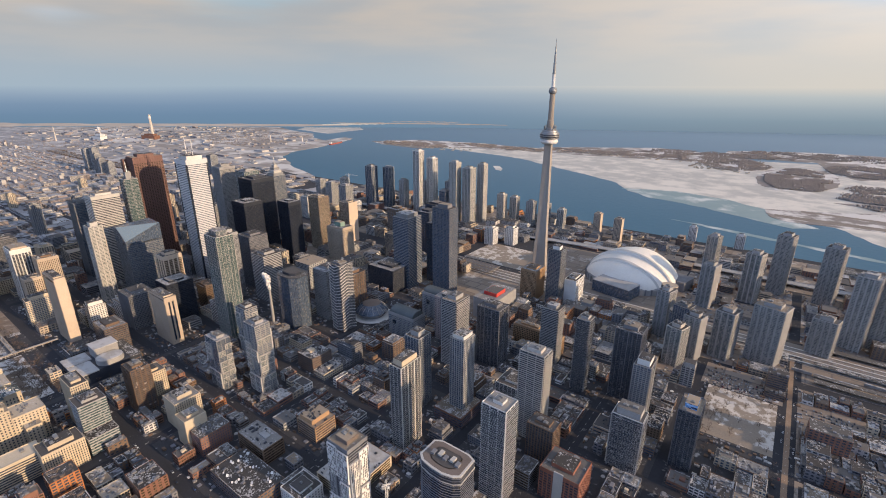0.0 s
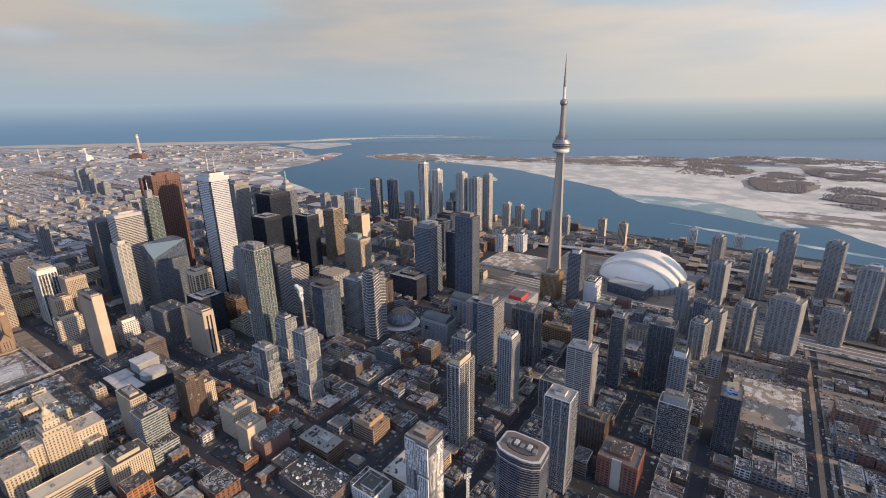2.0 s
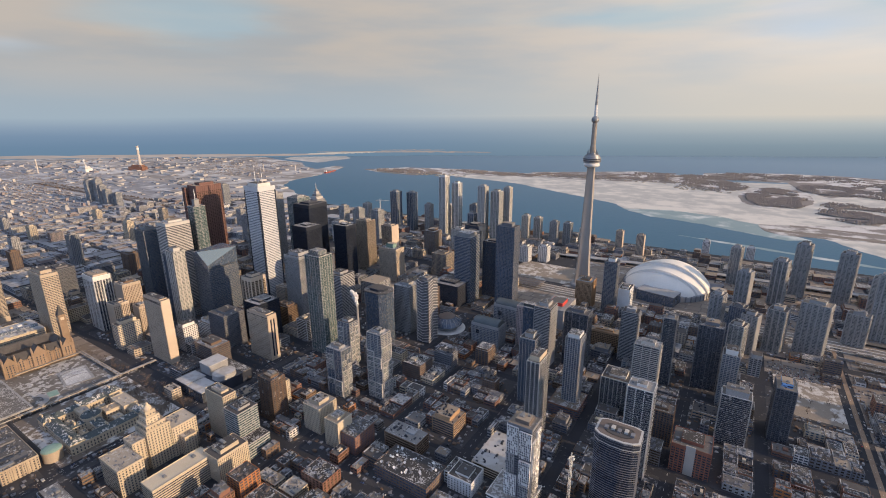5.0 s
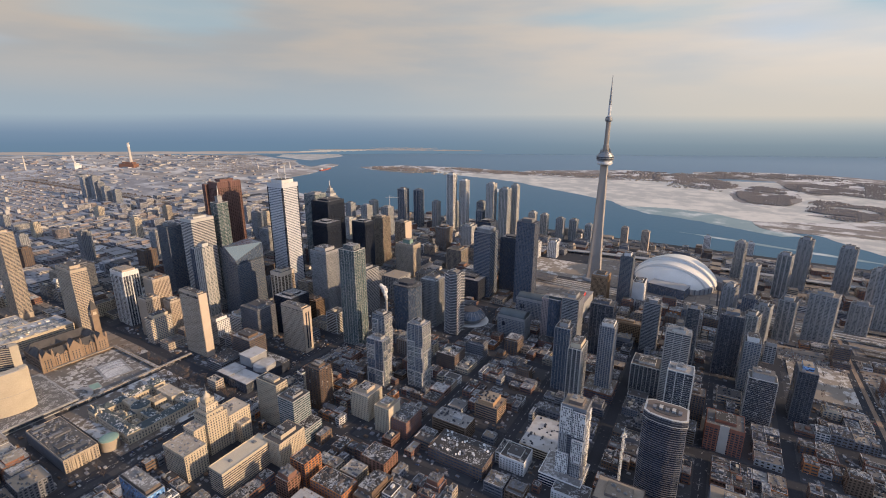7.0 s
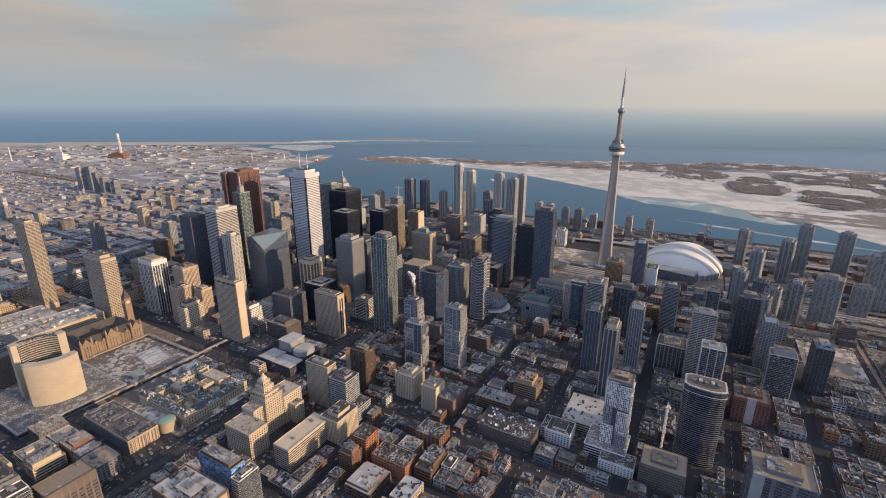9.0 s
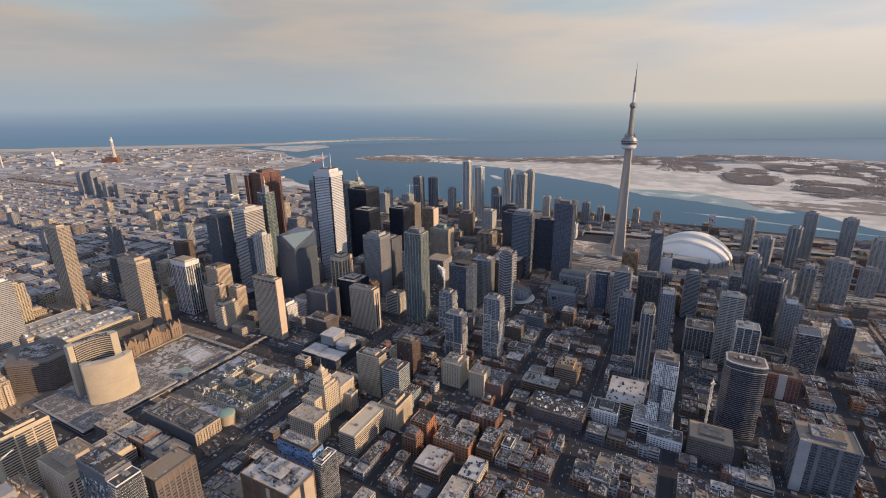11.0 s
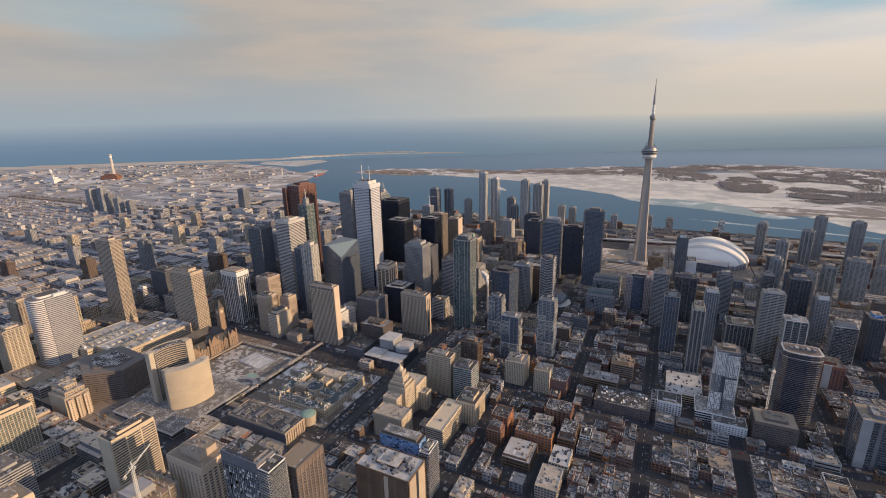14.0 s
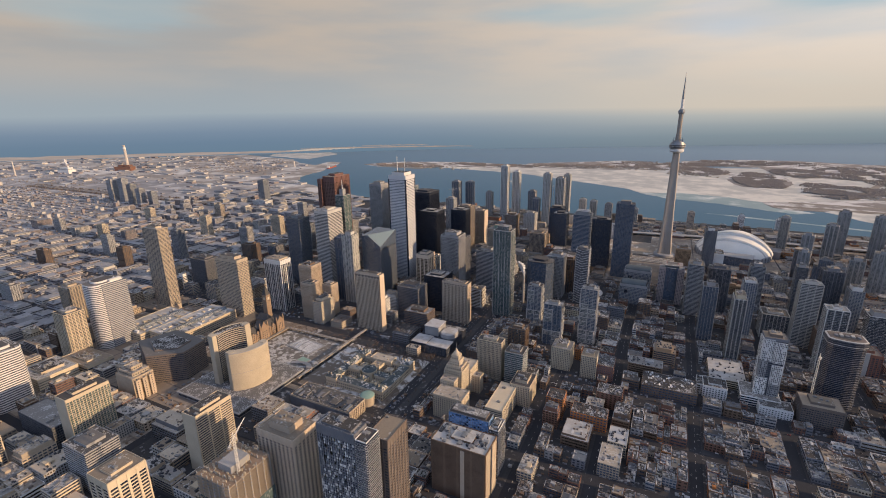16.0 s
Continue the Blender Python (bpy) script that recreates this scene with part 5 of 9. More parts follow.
tower("white ribbed office tower behind the marble tower", -1356, -1311, 688, 735, 229, M_CONC, G_DARK, 3.7, 1.6, .25, (2.4, .9, .4), crown=6, penthouse=7)
tower("green glass office tower with pale bands", -1250, -1205, 700, 745, 226, M_CONC, G_GREEN, 3.7, .7, .25, (5, .4, .2), penthouse=5)
tower("stepped glass office tower with a pointed spire", -1320, -1280, 838, 880, 186, M_STEEL, G_BLUE, 3.8, .8, .2, (3, .6, .3), penthouse=0, units=0)
_t = [o for o in scene.objects if o.get("label") == "stepped glass office tower with a pointed spire"][0]
_h = 186 - ground_z(-1300, 859)
for _k, (_q, _z) in enumerate(((16.5, 0), (13, 8), (9.5, 16), (6, 24), (3, 31))):
    part("crown_tier", Form().box(-_q, _q, -_q * 1.05, _q * 1.05, _h + _z + .3, _h + _z + 8).box(-_q - .5, _q + .5, -_q * 1.05 - .5, _q * 1.05 + .5, _h + _z + 7.2, _h + _z + 8.1), M_PALE if _k % 2 else M_STEEL, _t, "stepped crown stage")
part("spire", Form().lathe([(1.2, _h + 38), (.2, _h + 58)], 8), M_STEEL, _t, "thin steel spire")
tower("grey gold-glazed bank tower", -1105, -1060, 828, 866, 150, M_BUFF, G_BRONZE, 3.7, .6, .15, (1.8, .3, .3), penthouse=4)

# ---- towers of the theatre district ----
tower("pale residential tower with rows of balconies and a slanting roof", -353, -334, 361, 398, 124, M_PALE, G_DARK, 3.0, .4, .2, (6, 1.6, .5), (1.5, .55), name="residential_tower", category="residential tower", penthouse=8, inset=.12, ph_mat=M_CREAM)
tower("pale slim residential tower on a red brick base", -330, -307, 457, 484, 126, M_CONC, G_BLUE, 3.2, .6, .2, (3.6, 1.0, .35), name="residential_tower", category="residential tower", penthouse=6, inset=.1, ph_mat=M_WHITE, podium=(-345, -298, 440, 492, 18, M_BRICK))
tower("blue-grey glass residential tower", -398, -372, 441, 468, 114, M_CONC, G_BLUE, 3.0, .5, .2, (5, .8, .4), (1.3, .4), name="residential_tower", category="residential tower", penthouse=8)
tower("grey banded residential slab with balconies", -422, -392, 560, 598, 119, M_CONC, G_DARK, 3.0, .7, .3, None, (1.5, .8), name="residential_tower", category="residential tower", penthouse=7)
tower("residential slab with a sunlit golden side wall", -379, -336, 603, 636, 103, M_CONCD, G_DARK, 3.0, .5, .25, (7, .8, .5), (1.3, .5), name="residential_tower", category="residential tower", penthouse=6)
tower("dark banded residential tower with a rounded roof", -291, -262, 667, 693, 100, M_CONC, G_DARK, 3.0, .8, .35, None, (1.4, .8), name="residential_tower", category="residential tower", penthouse=6)
tower("dark slim residential tower with stacked shifted boxes", -215, -195, 622, 644, 122, M_CONC, G_DARK, 3.0, .6, .35, None, (1.6, .7), name="residential_tower", category="residential tower", penthouse=5)
tower("long golden brown loft slab with close rows of windows", -358, -296, 698, 717, 36, M_TERRA, G_BRONZE, 3.5, 1.2, .2, (3.4, .9, .3), crown=3, penthouse=4, units=7, roof=M_ROOF[3], name="apartment_block", category="apartment block")
tower("lower golden brown loft slab joined to the long one", -295, -266, 698, 717, 31, M_TERRA, G_BRONZE, 3.5, 1.2, .2, (3.4, .9, .3), crown=3, penthouse=4, units=4, roof=M_ROOF[3], name="apartment_block", category="apartment block")
tower("broad dark residential tower with balconies", -163, -126, 645, 678, 113, M_CONCD, G_DARK, 3.0, .4, .2, (6, .6, .4), (1.4, .5), name="residential_tower", category="residential tower", penthouse=6)
tower("dark residential tower with thin white balcony edges", -235, -201, 479, 503, 131, M_PALE, G_DARK, 3.0, .3, .3, (12, .8, .3), (1.5, .85), name="residential_tower", category="residential tower", penthouse=5, roof=M_ROOF[2])
tower("white and grey residential tower with rows of balconies", -220, -190, 364, 390, 127, M_WHITE, G_DARK, 3.0, .35, .3, (10, 1.2, .4), (1.5, .8), name="residential_tower", category="residential tower", penthouse=4, inset=.3, roof=M_ROOF[2])
tower("white mid-rise residential block with rounded balconies", -282, -236, 503, 545, 50, M_WHITE, G_DARK, 3.0, .5, .3, (7, 1.2, .4), (1.5, .8), name="apartment_block", category="apartment block", penthouse=4)
tower("pale residential tower with a white roof block", -123, -100, 604, 634, 88, M_CONC, G_BLUE, 3.0, .4, .2, (5, 1, .4), (1.3, .5), name="residential_tower", category="residential tower", penthouse=9, inset=.14, ph_mat=M_WHITE)
tower("dark residential tower with white balcony edges and grey roof", -118, -82, 501, 526, 76, M_WHITE, G_DARK, 3.0, .3, .3, None, (1.4, .9), name="residential_tower", category="residential tower", penthouse=9, inset=.12, ph_mat=M_CONC)
tower("dark glass residential tower with a blue roof screen", -54, -30, 547, 585, 82, M_CONCD, G_DARK, 3.0, .4, .2, (5, .6, .4), (1.2, .5), name="residential_tower", category="residential tower", penthouse=7, ph_mat=G_SKY)
_t = tower("red brick mid-rise loft block", -165, -119, 405, 446, 40, M_RUST, G_DARK, 3.6, 1.4, .2, (5, 1.2, .3), crown=4, penthouse=5)
part("grey_strip", Form().box(-6, 5, -21.1, -19.9, 0, 44), M_PALE, _t, "pale grey centre strip")
tower("dark mid-rise loft block with many windows", -205, -170, 450, 475, 52, M_BROWN, G_DARK, 3.6, 1.0, .2, (4, 1, .3), penthouse=4)
tower("grey residential tower with shifted glass boxes", -677, -643, 291, 312, 86, M_CONC, G_BLUE, 3.0, .5, .3, (8, 1.0, .4), (1.2, .5), name="residential_tower", category="residential tower", penthouse=5)
tower("tall grey residential tower with shifted glass boxes", -613, -583, 321, 345, 117, M_CONC, G_BLUE, 3.0, .5, .3, (8, 1.0, .4), (1.2, .5), name="residential_tower", category="residential tower", penthouse=5)
tower("grey residential tower behind its twins", -734, -705, 375, 398, 86, M_CONC, G_BLUE, 3.0, .5, .3, (8, 1.0, .4), (1.2, .5), name="residential_tower", category="residential tower", penthouse=5)
def shifted_boxes(label, w, d, h):
    """Three-storey glass boxes in pale frames that stand out from the sides of a tower here and there."""
    root = [o for o in scene.objects if o.get("label") == label][0]
    rng, glass, edge = random.Random(int(h)), Form(), Form()

    def slab(form, side, u0, u1, lo, hi, z0, z1):
        if side in "ns":
            form.box(u0, u1, *sorted(((d / 2 + lo) * (-1 if side == "n" else 1), (d / 2 + hi) * (-1 if side == "n" else 1))), z0, z1)
        else:
            form.box(*sorted(((w / 2 + lo) * (-1 if side == "e" else 1), (w / 2 + hi) * (-1 if side == "e" else 1))), u0, u1, z0, z1)
    for side, length in (("n", w), ("w", d), ("s", w), ("e", d)):
        for k in range(int((h - 8) / 9.2)):
            for j in (0, 1):
                if rng.random() < .5:
                    z, u0, u1 = 4 + 9.2 * k, -length / 2 + .4 + j * length / 2, -.4 + j * length / 2
                    slab(glass, side, u0 + .4, u1 - .4, -.2, 1.9, z + .4, z + 8.4)
                    for a, b, c, e in ((u0, u1, z, z + .5), (u0, u1, z + 8.3, z + 8.8), (u0, u0 + .5, z + .5, z + 8.3), (u1 - .5, u1, z + .5, z + 8.3), (u0 + .5, u1 - .5, z + 2.9, z + 3.2), (u0 + .5, u1 - .5, z + 5.7, z + 6.0)):
                        slab(edge, side, a, b, -.2, 2.2, c, e)
    part("box_glazing", glass, G_HAZY, root, "pale glass boxes", kind="stuff")
    part("box_frame", edge, M_PALE, root, kind="stuff")


shifted_boxes("grey residential tower with shifted glass boxes", 34, 21, 86)
shifted_boxes("tall grey residential tower with shifted glass boxes", 30, 24, 117)
shifted_boxes("grey residential tower behind its twins", 29, 23, 86)
tower("dark brick residential tower with brown balconies", -716, -685, 187, 212, 72, M_BROWN, G_DARK, 3.0, .5, .3, (6, 1.2, .4), (1.4, .7), name="residential_tower", category="residential tower", penthouse=4)
tower("white office slab with fine windows", -752, -708, 124, 144, 72, M_CREAM, G_DARK, 3.6, 1.3, .2, (2.4, 1.0, .3), penthouse=4)
tower("glass office block with pale bands", -700, -668, 118, 150, 62, M_CONC, G_GREEN, 3.6, 1.2, .3, None, penthouse=4, podium=(-672, -648, 116, 150, 24, M_CONC))
tower("white stone office block with stepped roof terraces", -674, -642, 69, 112, 36, M_CREAM, G_DARK, 3.4, 1.3, .2, (2.6, 1.3, .3), crown=2, penthouse=6, inset=.2, ph_mat=M_CREAM)
tower("long pale office slab with a bare roof", -690, -663, 0, 75, 32, M_CREAM, G_DARK, 3.5, 1.5, .3, None, crown=2, penthouse=0, units=2, roof=M_CREAM)
tower("blue mirrored glass office slab", -708, -652, -86, -68, 76, M_STEEL, G_SKY, 3.6, .12, .06, (3.2, .12, .08), penthouse=4, inset=.08, ph_mat=M_UMBER)
tower("white balcony block beside the blue slab", -651, -638, -88, -62, 68, M_WHITE, G_DARK, 3.0, .4, .3, None, (1.3, .9), name="apartment_block", category="apartment block", penthouse=3)
_t = tower("blank brown concrete telecom block", -706, -636, -140, -102, 72, M_BROWN, G_BRONZE, 8.0, 2.0, .3, (18, 3, .6), blank="NWSE", crown=5, penthouse=3, inset=.3, units=16, roof=M_ROOFW)
for _y in (-10.5, 9.5):
    part("stone_panel", Form().box(35.4, 36.0, _y - 7.2, _y + 7.2, 0, 71), M_BUFF, _t, "golden stone panel beside a dark strip")
part("dark_strip", Form().box(35.4, 35.8, -3.2, 2.2, 0, 72), M_BLACK, _t)
_r = random.Random(8)
for _k in range(40):
    _x, _y, _q = _r.uniform(-31, 31), _r.uniform(-15, 15), _r.uniform(.7, 2.2)
    _e = _q * _r.choice((.5, .8, 2.4))
    _y = max(-16 + _e, min(16 - _e, _y))
    part("duct", Form().box(_x - _q, _x + _q, _y - _e, _y + _e, 72.2, 73.2 + _r.uniform(.2, 2.4)), _r.choice((M_CONCD, M_BLACK, M_STEEL)), _t)
part("corner_fin", Form().box(4, 9, -20.4, -19, 0, 70), M_BEIGE, _t, "pale stone fin")
tower("white office block with sunlit cornice by the square", -742, -712, 205, 240, 40, M_CREAM, G_DARK, 3.5, 1.4, .2, (3, 1.4, .2), penthouse=4)
tower("stepped white office block", -640, -606, 205, 240, 42, M_CREAM, G_DARK, 3.5, 1.6, .2, (3, 1.6, .2), penthouse=6)
tower("pale slab with a curved white end wall", -586, -560, 196, 224, 42, M_CREAM, G_DARK, 3.5, 1.5, .2, (3, 1.5, .2), blank="W", penthouse=4)



def barrel_block(label, x0, x1, y0, y1, top):
    """A broad office block with rows of small windows under a dark barrel roof."""
    root = tower(label, x0, x1, y0, y1, top, M_CONC, G_BLUE, 3.6, 1.1, .3, (3.2, .9, .45), crown=5, penthouse=0, units=0, name="office_building", category="office building")
    w, d, h = x1 - x0, y1 - y0, top - ground_z((x0 + x1) / 2, (y0 + y1) / 2)
    v, n = [], 14
    for k in range(n + 1):
        a = math.pi * k / n
        for u in (-w / 2 + 3, w / 2 - 3):
            v.append((u, -(d / 2 - 2) * math.cos(a), h + .3 + 9 * math.sin(a)))
    f = [[2 * k, 2 * k + 1, 2 * k + 3, 2 * k + 2] for k in range(n)] + [[2 * k for k in range(n + 1)], [2 * k + 1 for k in range(n, -1, -1)]]
    part("barrel_roof", Form().free(v, f), M_ZINC, root, "dark metal barrel roof")
    # black panel flush with the piers gives the dark of a recess
    part("balcony_recess", Form().box(-w * .33, -w * .2, -d / 2 - .45, -d / 2, h * .55, h * .72), G_BLACK, root, "black panel drawn as a recess in the front")


M_ZINC = material("dark_zinc", (0.075, 0.095, 0.105), (0.12, 0.14, 0.15), 0.5, 0.8, 0.05, metal=0.3)
M_ROSE = material("rose_precast", (0.34, 0.275, 0.265), (0.43, 0.355, 0.34), 0.8, 0.8, 0.05)
barrel_block("grey office block with rows of windows under a dark barrel roof", -563, -502, 580, 614, 46)
barrel_block("broad grey office block under a dark barrel roof behind its twin", -563, -498, 682, 714, 50)
_t = tower("rose-grey office tower with a dark curved glass bay", -481, -427, 618, 648, 86, M_ROSE, G_DARK, 3.6, 1.7, .3, (3.4, 1.5, .3), crown=3, penthouse=6, ph_mat=M_ZINC)
part("glass_bay", Form().prism([(13 * math.cos(radians(q)), -15 + 6 * math.sin(radians(q))) for q in range(180, 361, 15)], 0, 92), G_BLUE, _t, "dark curved glass bay")

# ---- foreground towers ----
def panel_tower():
    """Dark core hung with blocks of white panels that are shifted against one another, each with its own columns of square windows."""
    root = tower("white residential tower with stacked black and white panels", -323, -293, 236, 263, 114, M_CONCD, G_BLACK, 3.4, 1.4, .2, None, name="residential_tower",
                 category="residential tower", crown=3, penthouse=5, ph_mat=M_UMBER, podium=(-342, -289, 222, 268, 16, M_WHITE), roof=M_ROOF[3])
    rng = random.Random(8)
    north = ((-12.4, -1.0, 10, 46, 1), (-10.6, -3.6, 48, 74, 0), (-10.6, -.6, 76, 112, 1), (.2, 10.6, 38, 70, 1), (-.4, 10.8, 74, 109, 1), (.6, 10.2, 12, 36, 0))
    west = ((-12.2, -.6, 52, 96, 1), (.4, 12.4, 62, 104, 1), (-12.2, -.8, 14, 49, 0), (.2, 12.2, 20, 58, 1))
    north = [(1.42 * a + .4, 1.42 * b - .4, z0, z1, w) for a, b, z0, z1, w in north]
    for face, blocks in (("n", north), ("w", west), ("s", west), ("e", north)):
        for a, b, z0, z1, white in blocks:
            f, g = Form(), Form()
            d0, d1 = (13.2, 14.9) if face in "ns" else (14.7, 16.4)

            def slab(form, u0, u1, w0, w1, out):
                lo, hi = d0, d1 + out
                if face == "n":
                    form.box(u0, u1, -hi, -lo, w0, w1)
                elif face == "s":
                    form.box(u0 * 1.15, u1 * 1.15, lo, hi, w0, w1)
                elif face == "w":
                    form.box(lo, hi, u0, u1, w0, w1)
                else:
                    form.box(-hi, -lo, u0 * .84, u1 * .84, w0, w1)
            slab(f, a, b, z0, z1, 0)
            n, m = int((z1 - z0) / 3.1), max(3, int((b - a) / 2.1))
            for k in range(n):
                for j in range(m):
                    if rng.random() < .78:
                        c, e = a + (j + .5) * (b - a) / m, rng.choice((.5, .62, .74))
                        slab(g, c - e, c + e, z0 + k * (z1 - z0) / n + .6, z0 + k * (z1 - z0) / n + 2.8, .08)
            p = part("panel_block", f, M_WHITE if white else M_CONC, root, "white panel block" if white else "grey panel block")
            part("window_field", g, G_BLACK, p, kind="stuff")


panel_tower()
_t = tower("dark mosaic-clad office tower with a grey top", -785, -737, -246, -224, 142, M_CONCD, G_BLACK, 3.6, 1.2, .2, (3, 1.0, .3), crown=10, penthouse=3, inset=.1, blank="E")
_rng = random.Random(5)
for _nm, _mm in (("pale_panel_field", M_WHITE), ("grey_panel_field", M_CONC)):
    _f = Form()
    for _k in range(36):
        for _j in range(28):
            if _rng.random() < .24:
                _f.box(-23.5 + _j * 1.68, -22.3 + _j * 1.68, -11.5, -11.0, 2.2 + _k * 3.6, 4.9 + _k * 3.6)
    part(_nm, _f, _mm, _t, kind="stuff")
tower("white balcony strip beside the mosaic tower", -736, -722, -246, -224, 138, M_WHITE, G_DARK, 3.0, .4, .3, None, (1.4, .9), name="residential_tower", category="residential tower", penthouse=0)
tower("brown concrete office tower with deep window rows", -742, -716, -218, -178, 122, M_UMBER, G_DARK, 3.6, 1.5, .4, (6, 1.6, .5), crown=9, penthouse=0, units=1, roof=M_ROOF[3])
tower("beige concrete office tower with ribbed piers", -877, -822, -246, -208, 106, M_BEIGE, G_DARK, 3.6, 1.5, .2, (6, 2.2, .6), crown=8, roof=M_ROOF[3], penthouse=9, ph_mat=M_BEIGE)
tower("white-fronted office tower with black window columns and a brown roof", -950, -917, -382, -346, 126, M_CREAM, G_BLACK, 3.8, 1.5, .2, (10, 2.2, .5), crown=7, penthouse=3, roof=M_ROOF[3])
tower("beige office slab with a sunlit striped side", -1012, -987, -246, -192, 86, M_CREAM, G_DARK, 3.5, 1.5, .3, (18, 1.6, .35), crown=4, penthouse=4, blank="N")
tower("framed apartment slab with green curtain windows", -1217, -1190, -292, -236, 80, M_CREAM, G_GREEN, 3.2, .6, .2, (4, .5, .3), crown=4, penthouse=4, blank="N", name="apartment_block", category="apartment block")
tower("tan apartment tower with balconies", -1520, -1480, -150, -115, 92, M_CREAM, G_DARK, 3.0, .6, .3, (6, 1.2, .4), (1.3, .6), name="residential_tower", category="residential tower", penthouse=4)
tower("beige residential tower with pale piers", -1600, -1562, -20, 14, 92, M_CREAM, G_DARK, 3.0, .9, .2, (5, 1.6, .5), name="residential_tower", category="residential tower", penthouse=4)
tower("beige residential tower with a stepped roof", -1690, -1655, -60, -28, 86, M_BUFF, G_DARK, 3.0, .9, .2, (5, 1.6, .5), name="residential_tower", category="residential tower", penthouse=5)
tower("grey bus terminal office slab with ribbon windows", -1130, -1080, -330, -290, 60, M_CONC, G_DARK, 3.6, 1.5, .3, None, penthouse=4)
tower("dark framed office block with pale ribs", -1270, -1240, -390, -350, 56, M_CREAM, G_BLACK, 3.8, .8, .2, (7, 1.6, .6), penthouse=3)

_t = tower("dark glazed mid-rise slab with blank pale end walls", -158, -100, 196, 240, 70, M_CONCD, G_DARK, 3.6, .6, .25, (19, 4, .4), penthouse=5, units=9, roof=M_ROOF[3], name="office_building", category="office building")
part("end_wall", Form().box(28.9, 29.7, -22, 22, -2, 72), M_CONC, _t, "blank pale end wall")
part("end_wall", Form().box(-29.3, -18, -22.6, -21.6, -2, 72), M_CONC, _t, "blank pale corner wall")
tower("brown mid-rise block with close rows of windows and a brown roof", -270, -219, 197, 236, 34, M_UMBER, G_DARK, 3.4, 1.5, .3, (3, .5, .4), crown=3, penthouse=4, roof=M_ROOF[3], name="office_building", category="office building")
tower("white low block with square black windows", -395, -361, 220, 252, 20, M_WHITE, G_BLACK, 3.6, 1.7, .2, (4, 2, .25), crown=2, penthouse=3, name="apartment_block", category="apartment block")
tower("low white block with square black windows beside the panelled tower", -319, -276, 203, 229, 15, M_WHITE, G_BLACK, 3.6, 1.8, .2, (4, 2, .25), crown=2, penthouse=0, units=2, name="apartment_block", category="apartment block")

tower("low dark glass block with a broad snowy roof", -1324, -1230, -300, -262, 28, M_CONCD, G_DARK, 4.0, .8, .25, (3, .4, .3), penthouse=0, units=4, roof=M_ROOF[2], name="office_building", category="office building")
tower("long low cream shopping hall with stepped roofs", -1482, -1410, -238, -176, 22, M_CREAM, G_DARK, 5.0, 3.2, .3, None, crown=4, penthouse=5, ph_mat=M_CREAM, units=9, name="shopping_hall", category="hall")

tower("low brown-roofed hall beside the shopping hall", -1480, -1396, -170, -124, 15, M_CREAM, G_DARK, 5.0, 3.2, .3, None, crown=3, penthouse=3, ph_mat=M_CREAM, units=9, roof=M_ROOF[3], name="shopping_hall", category="hall")

# ---- long shopping mall beside the civic square ----
def mall(label, x0, x1, y0, y1, top, seed):
    root = tower(label, x0, x1, y0, y1, top, M_CREAM, G_DARK, 5.0, 3.2, .3, None, crown=3, penthouse=0, units=0, roof=M_ROOFW, name="shopping_hall", category="hall")
    rng, w, d = random.Random(seed), x1 - x0, y1 - y0
    n = int(d / 12)
    v = []
    for k in range(9):
        a = math.pi * k / 8
        v += [(w * .1 + 7 * math.cos(a), y, top + .4 + 5 * math.sin(a)) for y in (-d / 2 + 4, d / 2 - 4)]
    part("glass_vault", Form().free(v, [[2 * k, 2 * k + 1, 2 * k + 3, 2 * k + 2] for k in range(8)] + [[2 * k for k in range(9)][::-1], [2 * k + 1 for k in range(9)]]), G_HAZY, root, "long pale glass vault", smooth=True)
    for k in range(n):
        for sx in (-1, 1):
            u, q, e = w * .1 + sx * rng.uniform(14, w * .33), rng.uniform(2, 7), rng.uniform(1.5, 4)
            part("roof_box", Form().box(u - q, u + q, -d / 2 + 12 * k + 3, -d / 2 + 12 * k + 3 + 2 * e, top, top + rng.uniform(1.4, 4.5)), rng.choice((M_WHITE, M_PALE, M_CREAM, M_STEEL)), root)


mall("long cream shopping mall with a glass vault and snowy roofs", -1424, -1346, -36, 118, 21, 3)
mall("broad low shopping mall with white roof boxes and snow", -1514, -1432, -50, 72, 17, 4)

